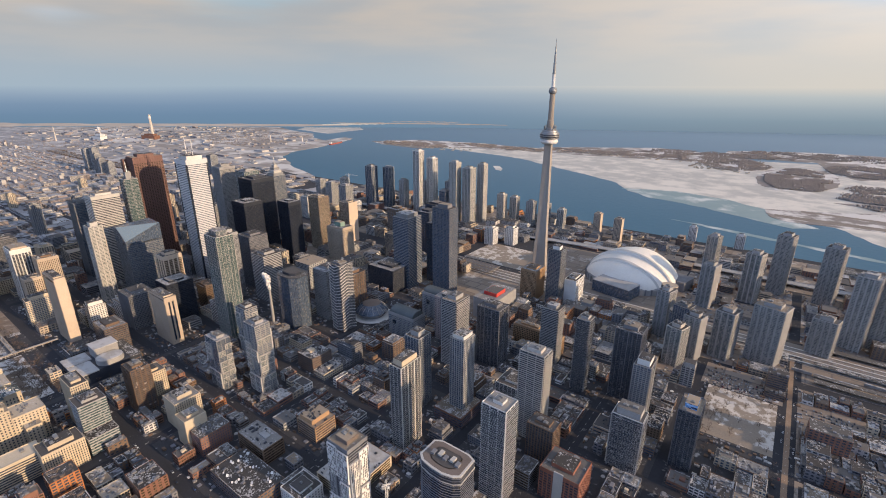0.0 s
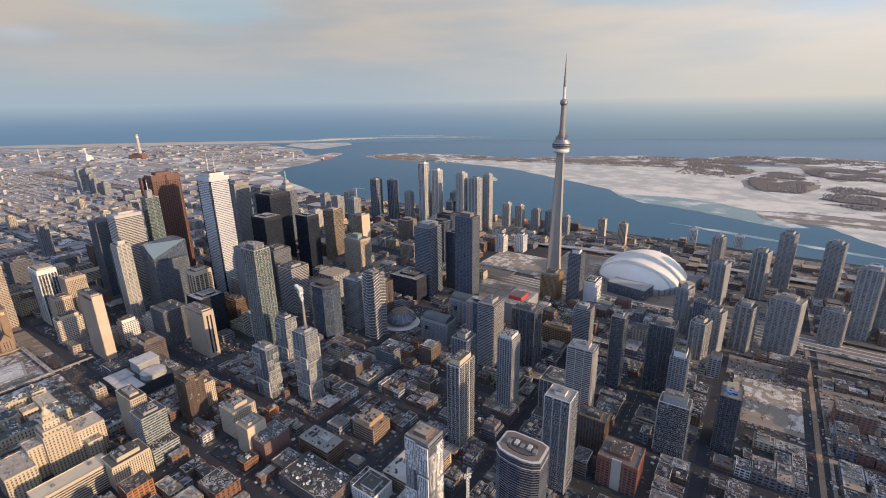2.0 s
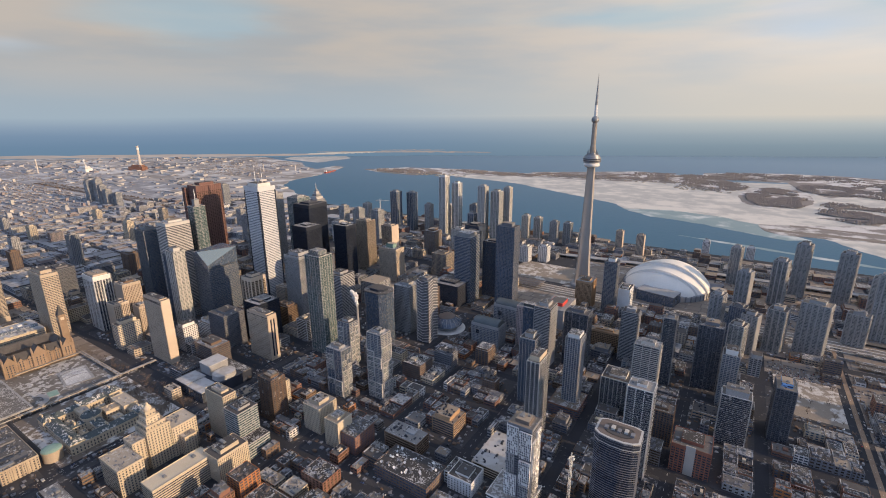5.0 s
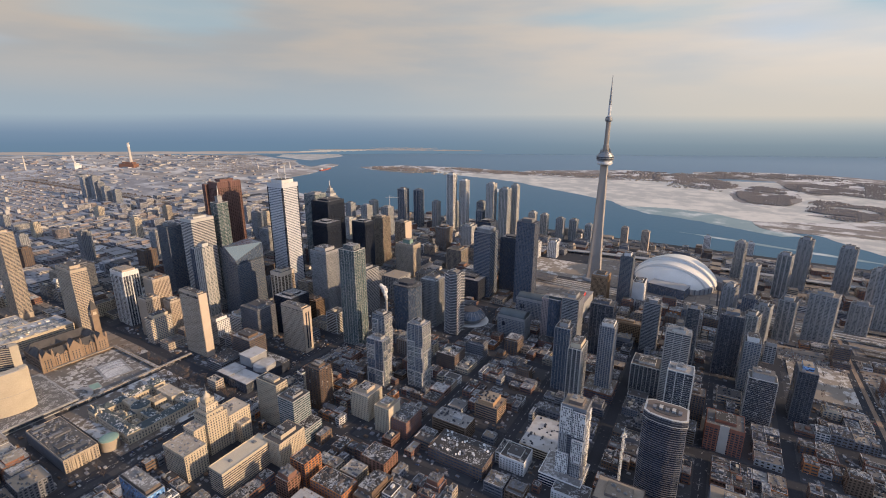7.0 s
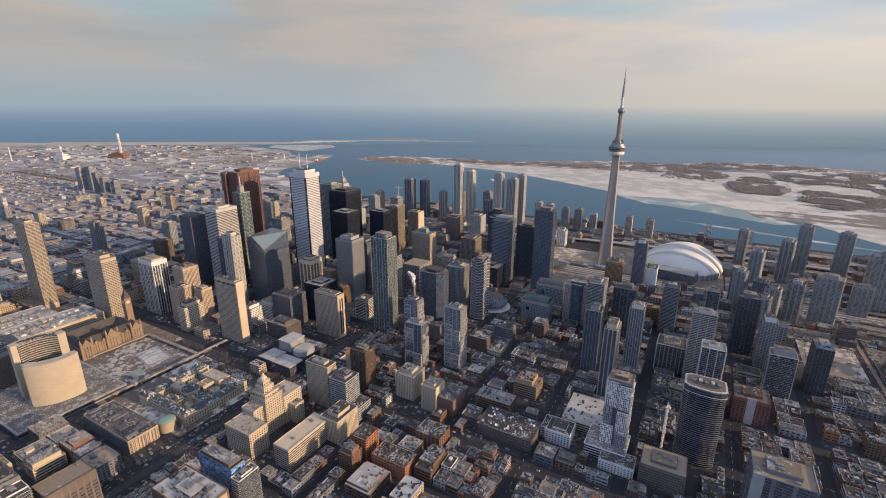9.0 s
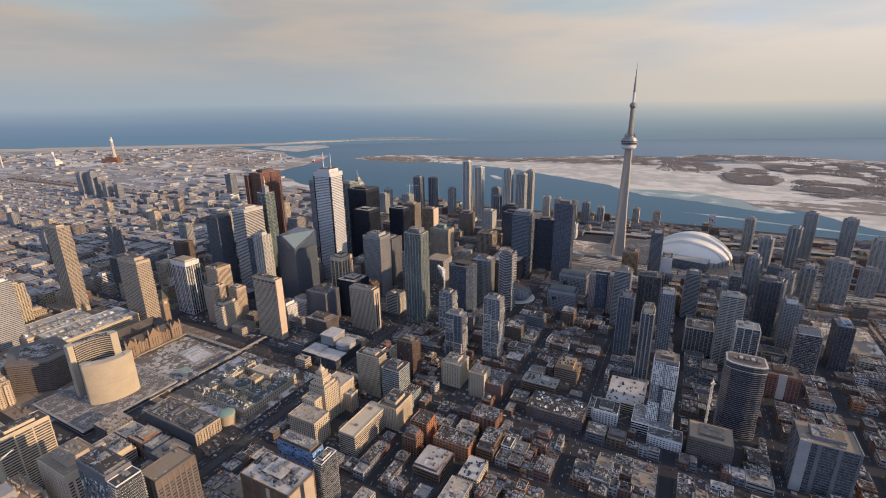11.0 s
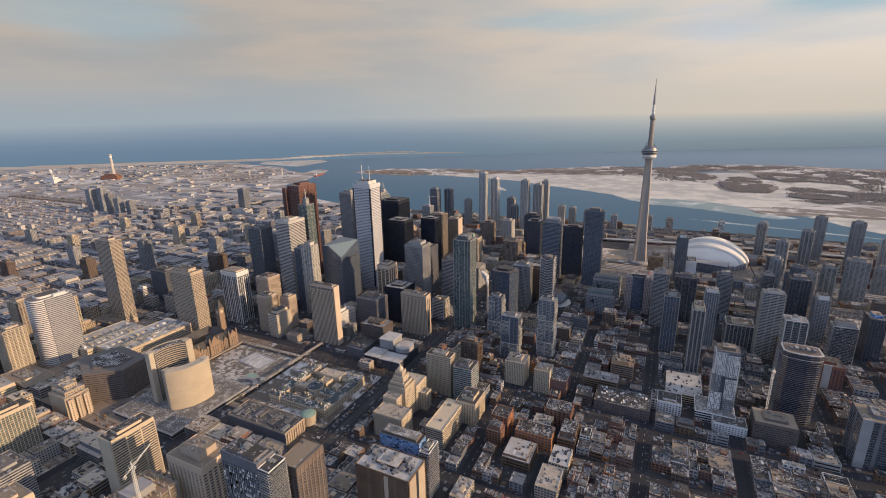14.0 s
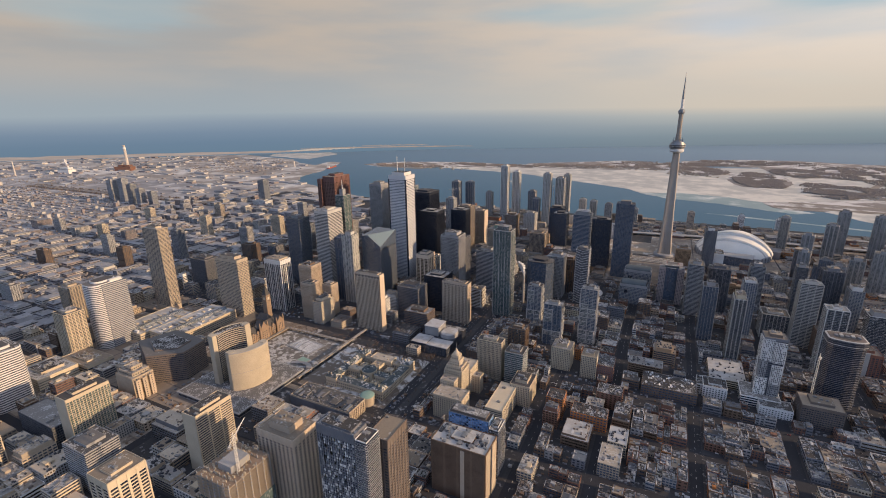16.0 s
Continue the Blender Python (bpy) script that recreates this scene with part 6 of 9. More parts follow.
# ---- towers by the railway lands ----
for _lb, _x0, _x1, _y0, _y1, _t in (
        ("grey concrete residential slab with vertical window strips", -2, 44, 890, 925, 100),
        ("grey residential tower with vertical piers", -54, -24, 866, 898, 84),
        ("grey residential tower with a flat roof", -98, -70, 832, 858, 76),
        ("pale residential tower with curved balconies", -116, -90, 792, 820, 66),
        ("tall grey residential tower with a stepped roof", -40, -10, 1168, 1200, 106),
        ("grey residential tower with two roof blocks", -112, -84, 1082, 1112, 90),
        ("very tall glass residential tower with a lit crown", 8, 38, 1262, 1294, 132),
        ("dark round-edged residential tower by the water", -134, -108, 1290, 1316, 97),
        ("dark residential tower with a slanted top", 96, 130, 1253, 1285, 124),
        ("dark glass residential tower with balconies", 134, 166, 1045, 1080, 134),
        ("dark glass residential tower beside its twin", 176, 208, 1070, 1102, 128),
        ("dark residential tower with a disc-shaped roof", -156, -132, 887, 914, 88),
        ("low grey residential block", 84, 120, 985, 1010, 62),
        ("grey residential tower with pale balconies", 150, 180, 1180, 1210, 92)):
    # even the dark towers take grey walls and pale glass, haze by colour
    tower(_lb, _x0, _x1, _y0, _y1, _t, M_PALE if "pale" in _lb else M_CONC, G_HAZY, 3.0, .9, .25, (9, 2.4, .45), (1.3, .65), rot=-16, blank="W" if "grey" in _lb else "",
          name="residential_tower", category="residential tower", penthouse=7)
tower("broad octagonal glass condominium under a disc roof", -120, -92, 850, 876, 82, M_STEEL, G_BLUE, 3.0, .4, .2, (4, .5, .3), rot=-14, name="residential_tower", category="residential tower", penthouse=5)
tower("white waterfront building with a stepped roof", -222, -200, 1590, 1608, 34, M_WHITE, G_DARK, 3.2, 1.2, .2, (4, 1, .3), penthouse=8)
tower("white waterfront building with a sloping end", -94, -70, 1588, 1606, 30, M_WHITE, G_DARK, 3.2, 1.2, .2, (4, 1, .3), penthouse=7)
tower("beige waterfront apartment slab", -480, -458, 1452, 1474, 66, M_BEIGE, G_DARK, 3.0, 1.0, .2, (4, 1.4, .3), blank="W", name="residential_tower", category="residential tower", penthouse=4)
tower("beige waterfront apartment slab beside its twin", -408, -384, 1425, 1448, 66, M_BEIGE, G_DARK, 3.0, 1.0, .2, (4, 1.4, .3), blank="W", name="residential_tower", category="residential tower", penthouse=4)

# ---- waterfront towers ----
for _lb, _x, _y, _s, _t in (
        ("tall white residential tower with a curved top", -1114, 1340, 30, 226), ("tall white residential tower with a patterned side", -1072, 1368, 30, 200),
        ("tall pale residential tower", -925, 1308, 30, 206), ("tall pale residential tower with a round front", -875, 1320, 34, 190), ("tall pale residential slab", -862, 1385, 26, 196),
        ("blue glass residential tower", -1322, 1300, 34, 156), ("blue glass residential tower beside its twin", -1282, 1355, 32, 148), ("tower under construction with bare concrete floors", -1260, 1110, 34, 118),
        ("grey residential tower with rows of windows", -1180, 1330, 26, 112), ("grey residential tower with piers", -1150, 1440, 26, 96), ("blue residential tower with rows of windows", -1010, 1400, 30, 116), ("blue glass residential tower with balconies", -965, 1300, 26, 104),
        ("pale residential tower with rows of windows", -800, 1420, 26, 92), ("pale residential tower with balconies", -760, 1440, 26, 84), ("grey residential block with rows of windows", -700, 1450, 28, 74), ("grey residential block with piers", -655, 1470, 28, 70),
        ("pale residential block with rows of windows", -600, 1480, 24, 56), ("brown office block with rows of windows", -1000, 1090, 44, 78), ("pale office block with rows of windows", -960, 1200, 44, 66), ("dark office slab with ribbon windows", -830, 1080, 48, 120),
        ("dark office slab with a flat roof", -800, 1000, 44, 118), ("grey office tower with rows of windows", -1420, 1180, 34, 96), ("pale residential tower by the slip", -1480, 1300, 28, 92), ("grey tower by the slip", -1560, 1240, 30, 84),
        ("white waterfront slab with long balconies", -700, 1185, 30, 44), ("white waterfront slab beside its twin", -650, 1220, 30, 44), ("pale concrete block with bare floors", -1400, 1050, 40, 70)):
    _w = M_WHITE if "white" in _lb else M_PALE if "pale" in _lb else M_BROWN if "brown" in _lb else M_BLACK if "dark" in _lb else M_CONC
    # pale glass puts the haze over the waterfront into the tower colours
    tower(_lb, _x - _s / 2, _x + _s / 2, _y - _s / 2, _y + _s / 2, _t, _w, G_BLUE if "blue" in _lb or "dark" in _lb else G_HAZY, 3.1, 1.3 if "white" in _lb or "pale" in _lb else .8, .25, (6, 2.0, .4) if "white" in _lb or "pale" in _lb else (8, 1.4, .4), (1.2, .6) if "residential" in _lb else None,
          name="residential_tower" if "residential" in _lb else "office_tower", category="residential tower" if "residential" in _lb else "office tower", penthouse=6, units=1)

# ---- towers to the east ----
for _lb, _x, _y, _w, _d, _t in (
        ("grey glass tower far to the east", -3245, 945, 40, 34, 112), ("tall grey glass tower beside its twin", -3172, 962, 42, 34, 120), ("dark glass tower between its neighbours", -3052, 932, 36, 32, 100), ("grey glass tower of the eastern group", -2955, 916, 34, 30, 86),
        ("dark glass tower at the end of the group", -2880, 930, 34, 30, 72), ("dark glass condominium tower to the east", -2420, 1240, 42, 38, 112), ("white low base of the eastern tower", -2375, 1180, 90, 50, 20), ("slim dark glass residential tower", -1900, 380, 32, 28, 96), ("grey residential tower with rows of windows", -2150, 300, 40, 22, 70), ("brown residential tower with rows of windows", -1980, 250, 36, 24, 62),
        ("cream apartment tower with rows of windows", -2080, 620, 40, 24, 74), ("grey apartment tower with rows of windows", -1750, 520, 34, 28, 86), ("tan apartment slab with rows of windows", -1700, 700, 50, 22, 58), ("cream apartment slab with rows of windows", -1850, 760, 46, 24, 66),
        ("brown apartment slab with rows of windows", -2250, 160, 50, 20, 48), ("grey apartment slab with rows of windows", -1980, -40, 60, 20, 42), ("cream apartment slab with balconies", -2400, 420, 40, 22, 56), ("dark glass office block with a flat roof", -1560, 620, 44, 40, 92),
        ("grey office block with rows of windows", -1500, 760, 46, 38, 80), ("brown office block with rows of windows", -1620, 420, 40, 36, 70), ("cream office block with rows of windows", -1520, 300, 44, 30, 58), ("tan office block with rows of windows", -1700, 230, 50, 30, 44),
        ("dark glass residential tower in the east", -1660, 840, 30, 28, 104), ("cream apartment tower with rows of windows", -1760, 960, 34, 24, 72), ("grey apartment tower with rows of windows", -1950, 1010, 34, 24, 66),
        ("tan apartment tower with rows of windows", -2300, 860, 40, 22, 60), ("cream slab building with rows of windows", -2550, 700, 44, 22, 54), ("grey slab building with rows of windows", -2700, 420, 50, 20, 50), ("brown slab building with rows of windows", -2480, 60, 50, 20, 44)):
    _m = M_CONC if "grey" in _lb else M_CREAM if "cream" in _lb else M_BROWN if "brown" in _lb else M_BUFF if "tan" in _lb else M_WHITE if "white" in _lb else M_STEEL
    tower(_lb, _x - _w / 2, _x + _w / 2, _y - _d / 2, _y + _d / 2, _t, _m, G_BLUE if "glass" in _lb else G_DARK, 3.1, 1.1, .2, (5, 1.4, .3), name="apartment_tower", category="apartment tower", penthouse=5, units=1)


# ---- open places ----
for _n, _p, _m, _l in (
        ("square", [(-1200, -30), (-1036, -30), (-1034, 128), (-1190, 128)], M_SQUARE, "paved civic square with snow and a skating rink"),
        ("park_lawn", [(-1028, -30), (-850, -30), (-850, 130), (-1028, 130)], M_PARK, "brown winter lawn with patches of snow"),
        ("park_west", [(-40, 640), (52, 640), (52, 770), (-40, 770)], M_FIELD, "bare brown gravel field with tyre tracks"),
        ("rail_yard", [(-900, 960), (90, 960), (90, 1010), (-520, 1010), (-900, 1000)], M_RAIL, "brown railway bed"),
        ("rail_yard_west", [(80, 850), (900, 850), (900, 1020), (80, 1020)], M_LOT, "snowy railway sidings"),
        ("park_tower", [(-700, 1010), (-520, 1010), (-520, 1190), (-700, 1190)], M_FIELD, "snowy open ground by the tower")):
    sheet(_n, _p, -12, 0.26 + min(ground_z(*q) for q in _p) + 1.2 * (ground_z(_p[0][0], _p[0][1]) < -1), _m, _l, "open ground")
    take(min(q[0] for q in _p), max(q[0] for q in _p), min(q[1] for q in _p), max(q[1] for q in _p), 2)


# car parks kept free of houses
LOTS = ((-50, 20, 778, 826), (84, 150, 760, 800))
for _q in LOTS:
    take(*_q, rim=0)

# ---- rows of small buildings along the street grid ----
FAR = {}          # joined rest of the city, one form for each material


def far_form(mat):
    return FAR.setdefault(mat.name, (mat, Form()))[1]


def small_house(x0, x1, y0, y1, h, wall, rng, label, name, single, roof=None):
    """A flat-roofed house on its lot. single: an object with parts of its own; otherwise it joins the far rest."""
    cx, cy, w, d = (x0 + x1) / 2, (y0 + y1) / 2, x1 - x0, y1 - y0
    g = ground_z(cx, cy)
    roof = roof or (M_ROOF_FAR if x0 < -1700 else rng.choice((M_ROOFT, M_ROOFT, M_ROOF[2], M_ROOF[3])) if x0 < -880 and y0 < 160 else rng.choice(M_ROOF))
    ox, oy, oz = (0, 0, 0) if single else (cx, cy, g)
    body = Form() if single else far_form(wall)
    glass = Form() if single else far_form(G_DARK)
    top = Form() if single else far_form(roof)
    if single:
        body.rimmed(-w / 2, w / 2, -d / 2, d / 2, -2.5, h, .8, .35)
    else:
        body.box(ox - w / 2, ox + w / 2, oy - d / 2, oy + d / 2, oz - 2.5, oz + h)
    storey = Form() if single else body
    # a set-back upper part on some of the larger houses
    upper = None
    if w > 18 and d > 18 and h > 11 and rng.random() < .4:
        a, b, k = rng.uniform(.3, .45) * w, rng.uniform(.3, .45) * d, h + rng.choice((3.5, 3.5, 7))
        u, v = rng.uniform(-.05, .05) * w, rng.uniform(-.05, .05) * d
        upper = (u - a, u + a, v - b, v + b, k)
        storey.box(ox + u - a, ox + u + a, oy + v - b, oy + v + b, oz + h - .1, oz + k)
    floors = max(1, int(h / 3.7))
    bay = rng.choice((3.0, 3.6, 4.4, 5.5)) if single else 5.0
    share = rng.uniform(.24, .40)
    wide = rng.random() < .25 or not single and x0 < -1500
    for k in range(floors):
        z = oz + (k + .30) * h / floors
        zz = z + min(2.2, h / floors * .58)
        for length, ax in ((w, 0), (d, 1)):
            m = 1 if wide else max(1, int(length / bay))
            for j in range(m):
                c = -length / 2 + (j + .5) * length / m
                q = length / m * (.46 if wide else share)
                if ax == 0:
                    glass.box(ox + c - q, ox + c + q, oy - d / 2 - .07, oy + d / 2 + .07, z, zz)
                else:
                    glass.box(ox - w / 2 - .07, ox + w / 2 + .07, oy + c - q, oy + c + q, z, zz)
    top.box(ox - w / 2 + .35, ox + w / 2 - .35, oy - d / 2 + .35, oy + d / 2 - .35, oz + h, oz + h + .15)
    if upper:
        top.box(ox + upper[0] + .3, ox + upper[1] - .3, oy + upper[2] + .3, oy + upper[3] - .3, oz + upper[4], oz + upper[4] + .15)
    if not single:
        if x0 > -900 and y0 < 620:
            t = .3
            body.box(ox - w / 2, ox + w / 2, oy - d / 2 - .05, oy - d / 2 + t, oz + h, oz + h + .7).box(ox - w / 2, ox + w / 2, oy + d / 2 - t, oy + d / 2 + .05, oz + h, oz + h + .7)
            body.box(ox - w / 2 - .05, ox - w / 2 + t, oy - d / 2 + t, oy + d / 2 - t, oz + h, oz + h + .7).box(ox + w / 2 - t, ox + w / 2 + .05, oy - d / 2 + t, oy + d / 2 - t, oz + h, oz + h + .7)
            sf = far_form(M_SNOWHEAP)
            for _ in range(3):
                e, q = rng.uniform(.3, 1.0), rng.uniform(.8, d / 2.4)
                u, v = rng.choice((-1, 1)) * (w / 2 - .4 - e), rng.uniform(-d / 2 + q, d / 2 - q)
                sf.box(ox + u - e, ox + u + e, oy + v - q, oy + v + q, oz + h + .1, oz + h + rng.uniform(.25, .5))
        if x0 > -2200:
            uf = far_form(rng.choice((M_STEEL, M_CONCD)))
            for _ in range(2 if x0 < -900 else 4):
                s = rng.uniform(.6, min(2.2, w / 3, d / 3))
                u, v = rng.uniform(-w / 2 + s, w / 2 - s), rng.uniform(-d / 2 + s, d / 2 - s)
                uf.box(ox + u - s, ox + u + s, oy + v - s, oy + v + s, oz + h, oz + h + rng.uniform(1, 2.8))
        return None
    root = part(name, body, wall)
    place(root, pose(cx, cy, g))
    tagged(root, label, "building")
    part("window_grid", glass, rng.choice((G_DARK, G_DARK, G_BRONZE, G_BLUE)), root, kind="stuff")
    if upper:
        part("upper_storey", storey, wall, root)
    elif rng.random() < .3 and w > 11 and d > 11:
        u, v = rng.uniform(-w / 5, w / 5), rng.uniform(-d / 5, d / 5)
        part("stair_head", Form().box(u - w * .13, u + w * .13, v - d * .13, v + d * .13, h, h + rng.uniform(2.4, 4.0)), rng.choice((wall, M_CONC, M_CREAM)), root)
    part("roof", top, roof, root)
    uf = Form()
    cm = rng.choice((M_STEEL, M_CONCD, M_CONCD, M_BLACK, M_UMBER))
    bits = [(rng.uniform(.4, 1.6), rng.choice((.4, .7, 1.0, 1.8)), rng.uniform(.6, 2.4)) for _ in range(int(rng.randint(6, 12) * min(3.0, 1 + w * d / 700)))]
    units = len(bits)
    bits += [(rng.uniform(.25, 1.6), rng.choice((.2, .3, .5, 1.2, 3.0)), rng.uniform(.12, .35)) for _ in range(rng.randint(0, 2))]
    for s, e, t in bits:
        s, e = min(s * (.6 if w < 9 or d < 9 else 1), w / 2 - 1), min(e * s, d / 2 - 1)
        u, v = rng.uniform(-w / 2 + s + .6, w / 2 - s - .6), rng.uniform(-d / 2 + e + .6, d / 2 - e - .6)
        z = upper[4] if upper and upper[0] - s < u < upper[1] + s and upper[2] - e < v < upper[3] + e else h
        uf.box(u - s, u + s, v - e, v + e, z, z + .15 + t)
    # snow left along the foot of the parapet and on its coping
    for k in range(4):
        if rng.random() < .85:
            length, other = (w, d) if k < 2 else (d, w)
            p, q, e, sg = rng.uniform(-.5, -.25) * length + .5, rng.uniform(.25, .5) * length - .5, rng.uniform(.3, .9), 1 if k % 2 else -1
            a, b = sorted((sg * (other / 2 - .1), sg * (other / 2 - .1 - e)))
            z0, z1 = (h + .1, h + .45) if rng.random() < .5 else (h + .78, h + .92)
            uf.box(p, q, a, b, z0, z1) if k < 2 else uf.box(a, b, p, q, z0, z1)
    ob = part("roof_clutter", uf, cm, root, kind="stuff")
    ob.data.materials.append(M_SNOWHEAP)
    ob.data.polygons.foreach_set("material_index", [0 if k < 6 * units else 1 for k in range(len(ob.data.polygons))])
    return root


# low-contrast grey-blue roofs: distance haze mixed into the colour
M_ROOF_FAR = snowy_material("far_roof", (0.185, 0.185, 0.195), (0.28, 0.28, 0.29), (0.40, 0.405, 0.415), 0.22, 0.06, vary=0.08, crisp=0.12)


# walls of the outer districts, paled and greyed in the colour to give haze
M_HAZED = [material("hazed_brick", (0.23, 0.185, 0.175), (0.32, 0.275, 0.265), 0.9, 0.5, 0.02), material("hazed_stone", (0.34, 0.325, 0.31), (0.45, 0.43, 0.415), 0.9, 0.5, 0.02),
          material("hazed_render", (0.37, 0.35, 0.315), (0.50, 0.475, 0.43), 0.9, 0.5, 0.02), material("hazed_concrete", (0.25, 0.25, 0.265), (0.35, 0.345, 0.36), 0.9, 0.5, 0.02)]
OUTER = [(M_HAZED[0], "worn brick"), (M_HAZED[1], "worn stone"), (M_HAZED[2], "pale rendered"), (M_HAZED[3], "grey concrete")]
WALLS = [(M_BRICK, "red brick"), (M_BROWN, "brown brick"), (M_BUFF, "buff stone"), (M_CONC, "grey concrete"), (M_CREAM, "cream rendered"), (M_ORANGE, "orange brick"), (M_CONCD, "dark grey"), (M_WHITE, "white panelled")]


HOUSE_LOTS = []


def free_spot(x0, x1, y0, y1):
    return not any(x0 < b and x1 > a and y0 < d and y1 > c for a, b, c, d in TAKEN)


def fill_block(x0, x1, y0, y1, hmin, hmax, lot, weights, rng, gap=.12, single=True, walls=None, rows=0.0):
    """Splits a block into lots and builds a house on most of them. rows: the share of the block split into narrow row houses with low annexes."""
    stack = [(x0, x1, y0, y1, lot)]
    while stack:
        a, b, c, d, size = stack.pop()
        w, e = b - a, d - c
        if size == lot and rows and max(w, e) < lot * 2.6 and rng.random() < rows:
            size = lot * rng.uniform(.42, .6)
        if max(w, e) > size * rng.uniform(1.0, 1.7) * (1.5 if size < lot else 1):
            t = rng.uniform(.38, .62)
            if w > e * (1.0 if size == lot else rng.choice((.45, 1, 1.8))):
                stack += [(a, a + w * t, c, d, size), (a + w * t, b, c, d, size)]
            else:
                stack += [(a, b, c, c + e * t, size), (a, b, c + e * t, d, size)]
            continue
        small = size < lot
        i = rng.uniform(.3, 1.6) * (.3 if small else 1)
        p, q, r, s = a + i, b - rng.uniform(.3, 1.2) * (.3 if small else 1), c + i, d - rng.uniform(.3, 1.2) * (.3 if small else 1)
        least = 4.2 if small else 6
        if rng.random() < gap or q - p < least or s - r < least or not free_spot(p, q, r, s):
            continue
        h = hmin + (hmax - hmin) * rng.random() ** 2.2
        if small:
            h = rng.choice((6.5, 9, 10.5, 10.5, 12, 14.5))
        wall, wn = rng.choices(walls or WALLS, weights)[0]
        size = "low" if h < 12 else "mid-rise" if h < 28 else "tall"
        roofing = rng.choice(("flat gravel roof", "snow-patched flat roof", "cluttered flat roof"))
        kind = "townhouse" if h < 10 else "loft_building" if "brick" in wn else "commercial_building" if h < 20 else "office_building"
        HOUSE_LOTS.append((p, q, r, s))
        small_house(p, q, r, s, h, wall, rng, f"{size} {wn} city building with a {roofing}", kind, single and (not small or min(q - p, s - r) > 8 and h > 6 and rng.random() < .66))


def pavement_block(x0, x1, y0, y1, lift=.18, mat=None, name="pavement", label="concrete pavement slab with raised kerb"):
    z = min(ground_z(x0, y0), ground_z(x0, y1))
    f = Form().free([(x0, y0, ground_z(x0, y0) + lift), (x1, y0, ground_z(x1, y0) + lift), (x1, y1, ground_z(x1, y1) + lift), (x0, y1, ground_z(x0, y1) + lift),
                     (x0, y0, z - 3), (x1, y0, z - 3), (x1, y1, z - 3), (x0, y1, z - 3)],
                    [[0, 1, 2, 3], [0, 4, 5, 1], [1, 5, 6, 2], [2, 6, 7, 3], [3, 7, 4, 0]])
    tagged(part(name, f, mat or M_PAVE), label, "pavement", kind="structure")


# street centre lines
STREETS_NS = [-2900, -2750, -2600, -2450, -2300, -2150, -2000, -1850, -1690, -1530, -1300, -1130, -825, -618, -528, -408, -290, -164, -60, 66, 190, 310]
STREETS_EW = [-420, -300, -180, -40, 60, 162, 280, 390, 500, 612, 725]


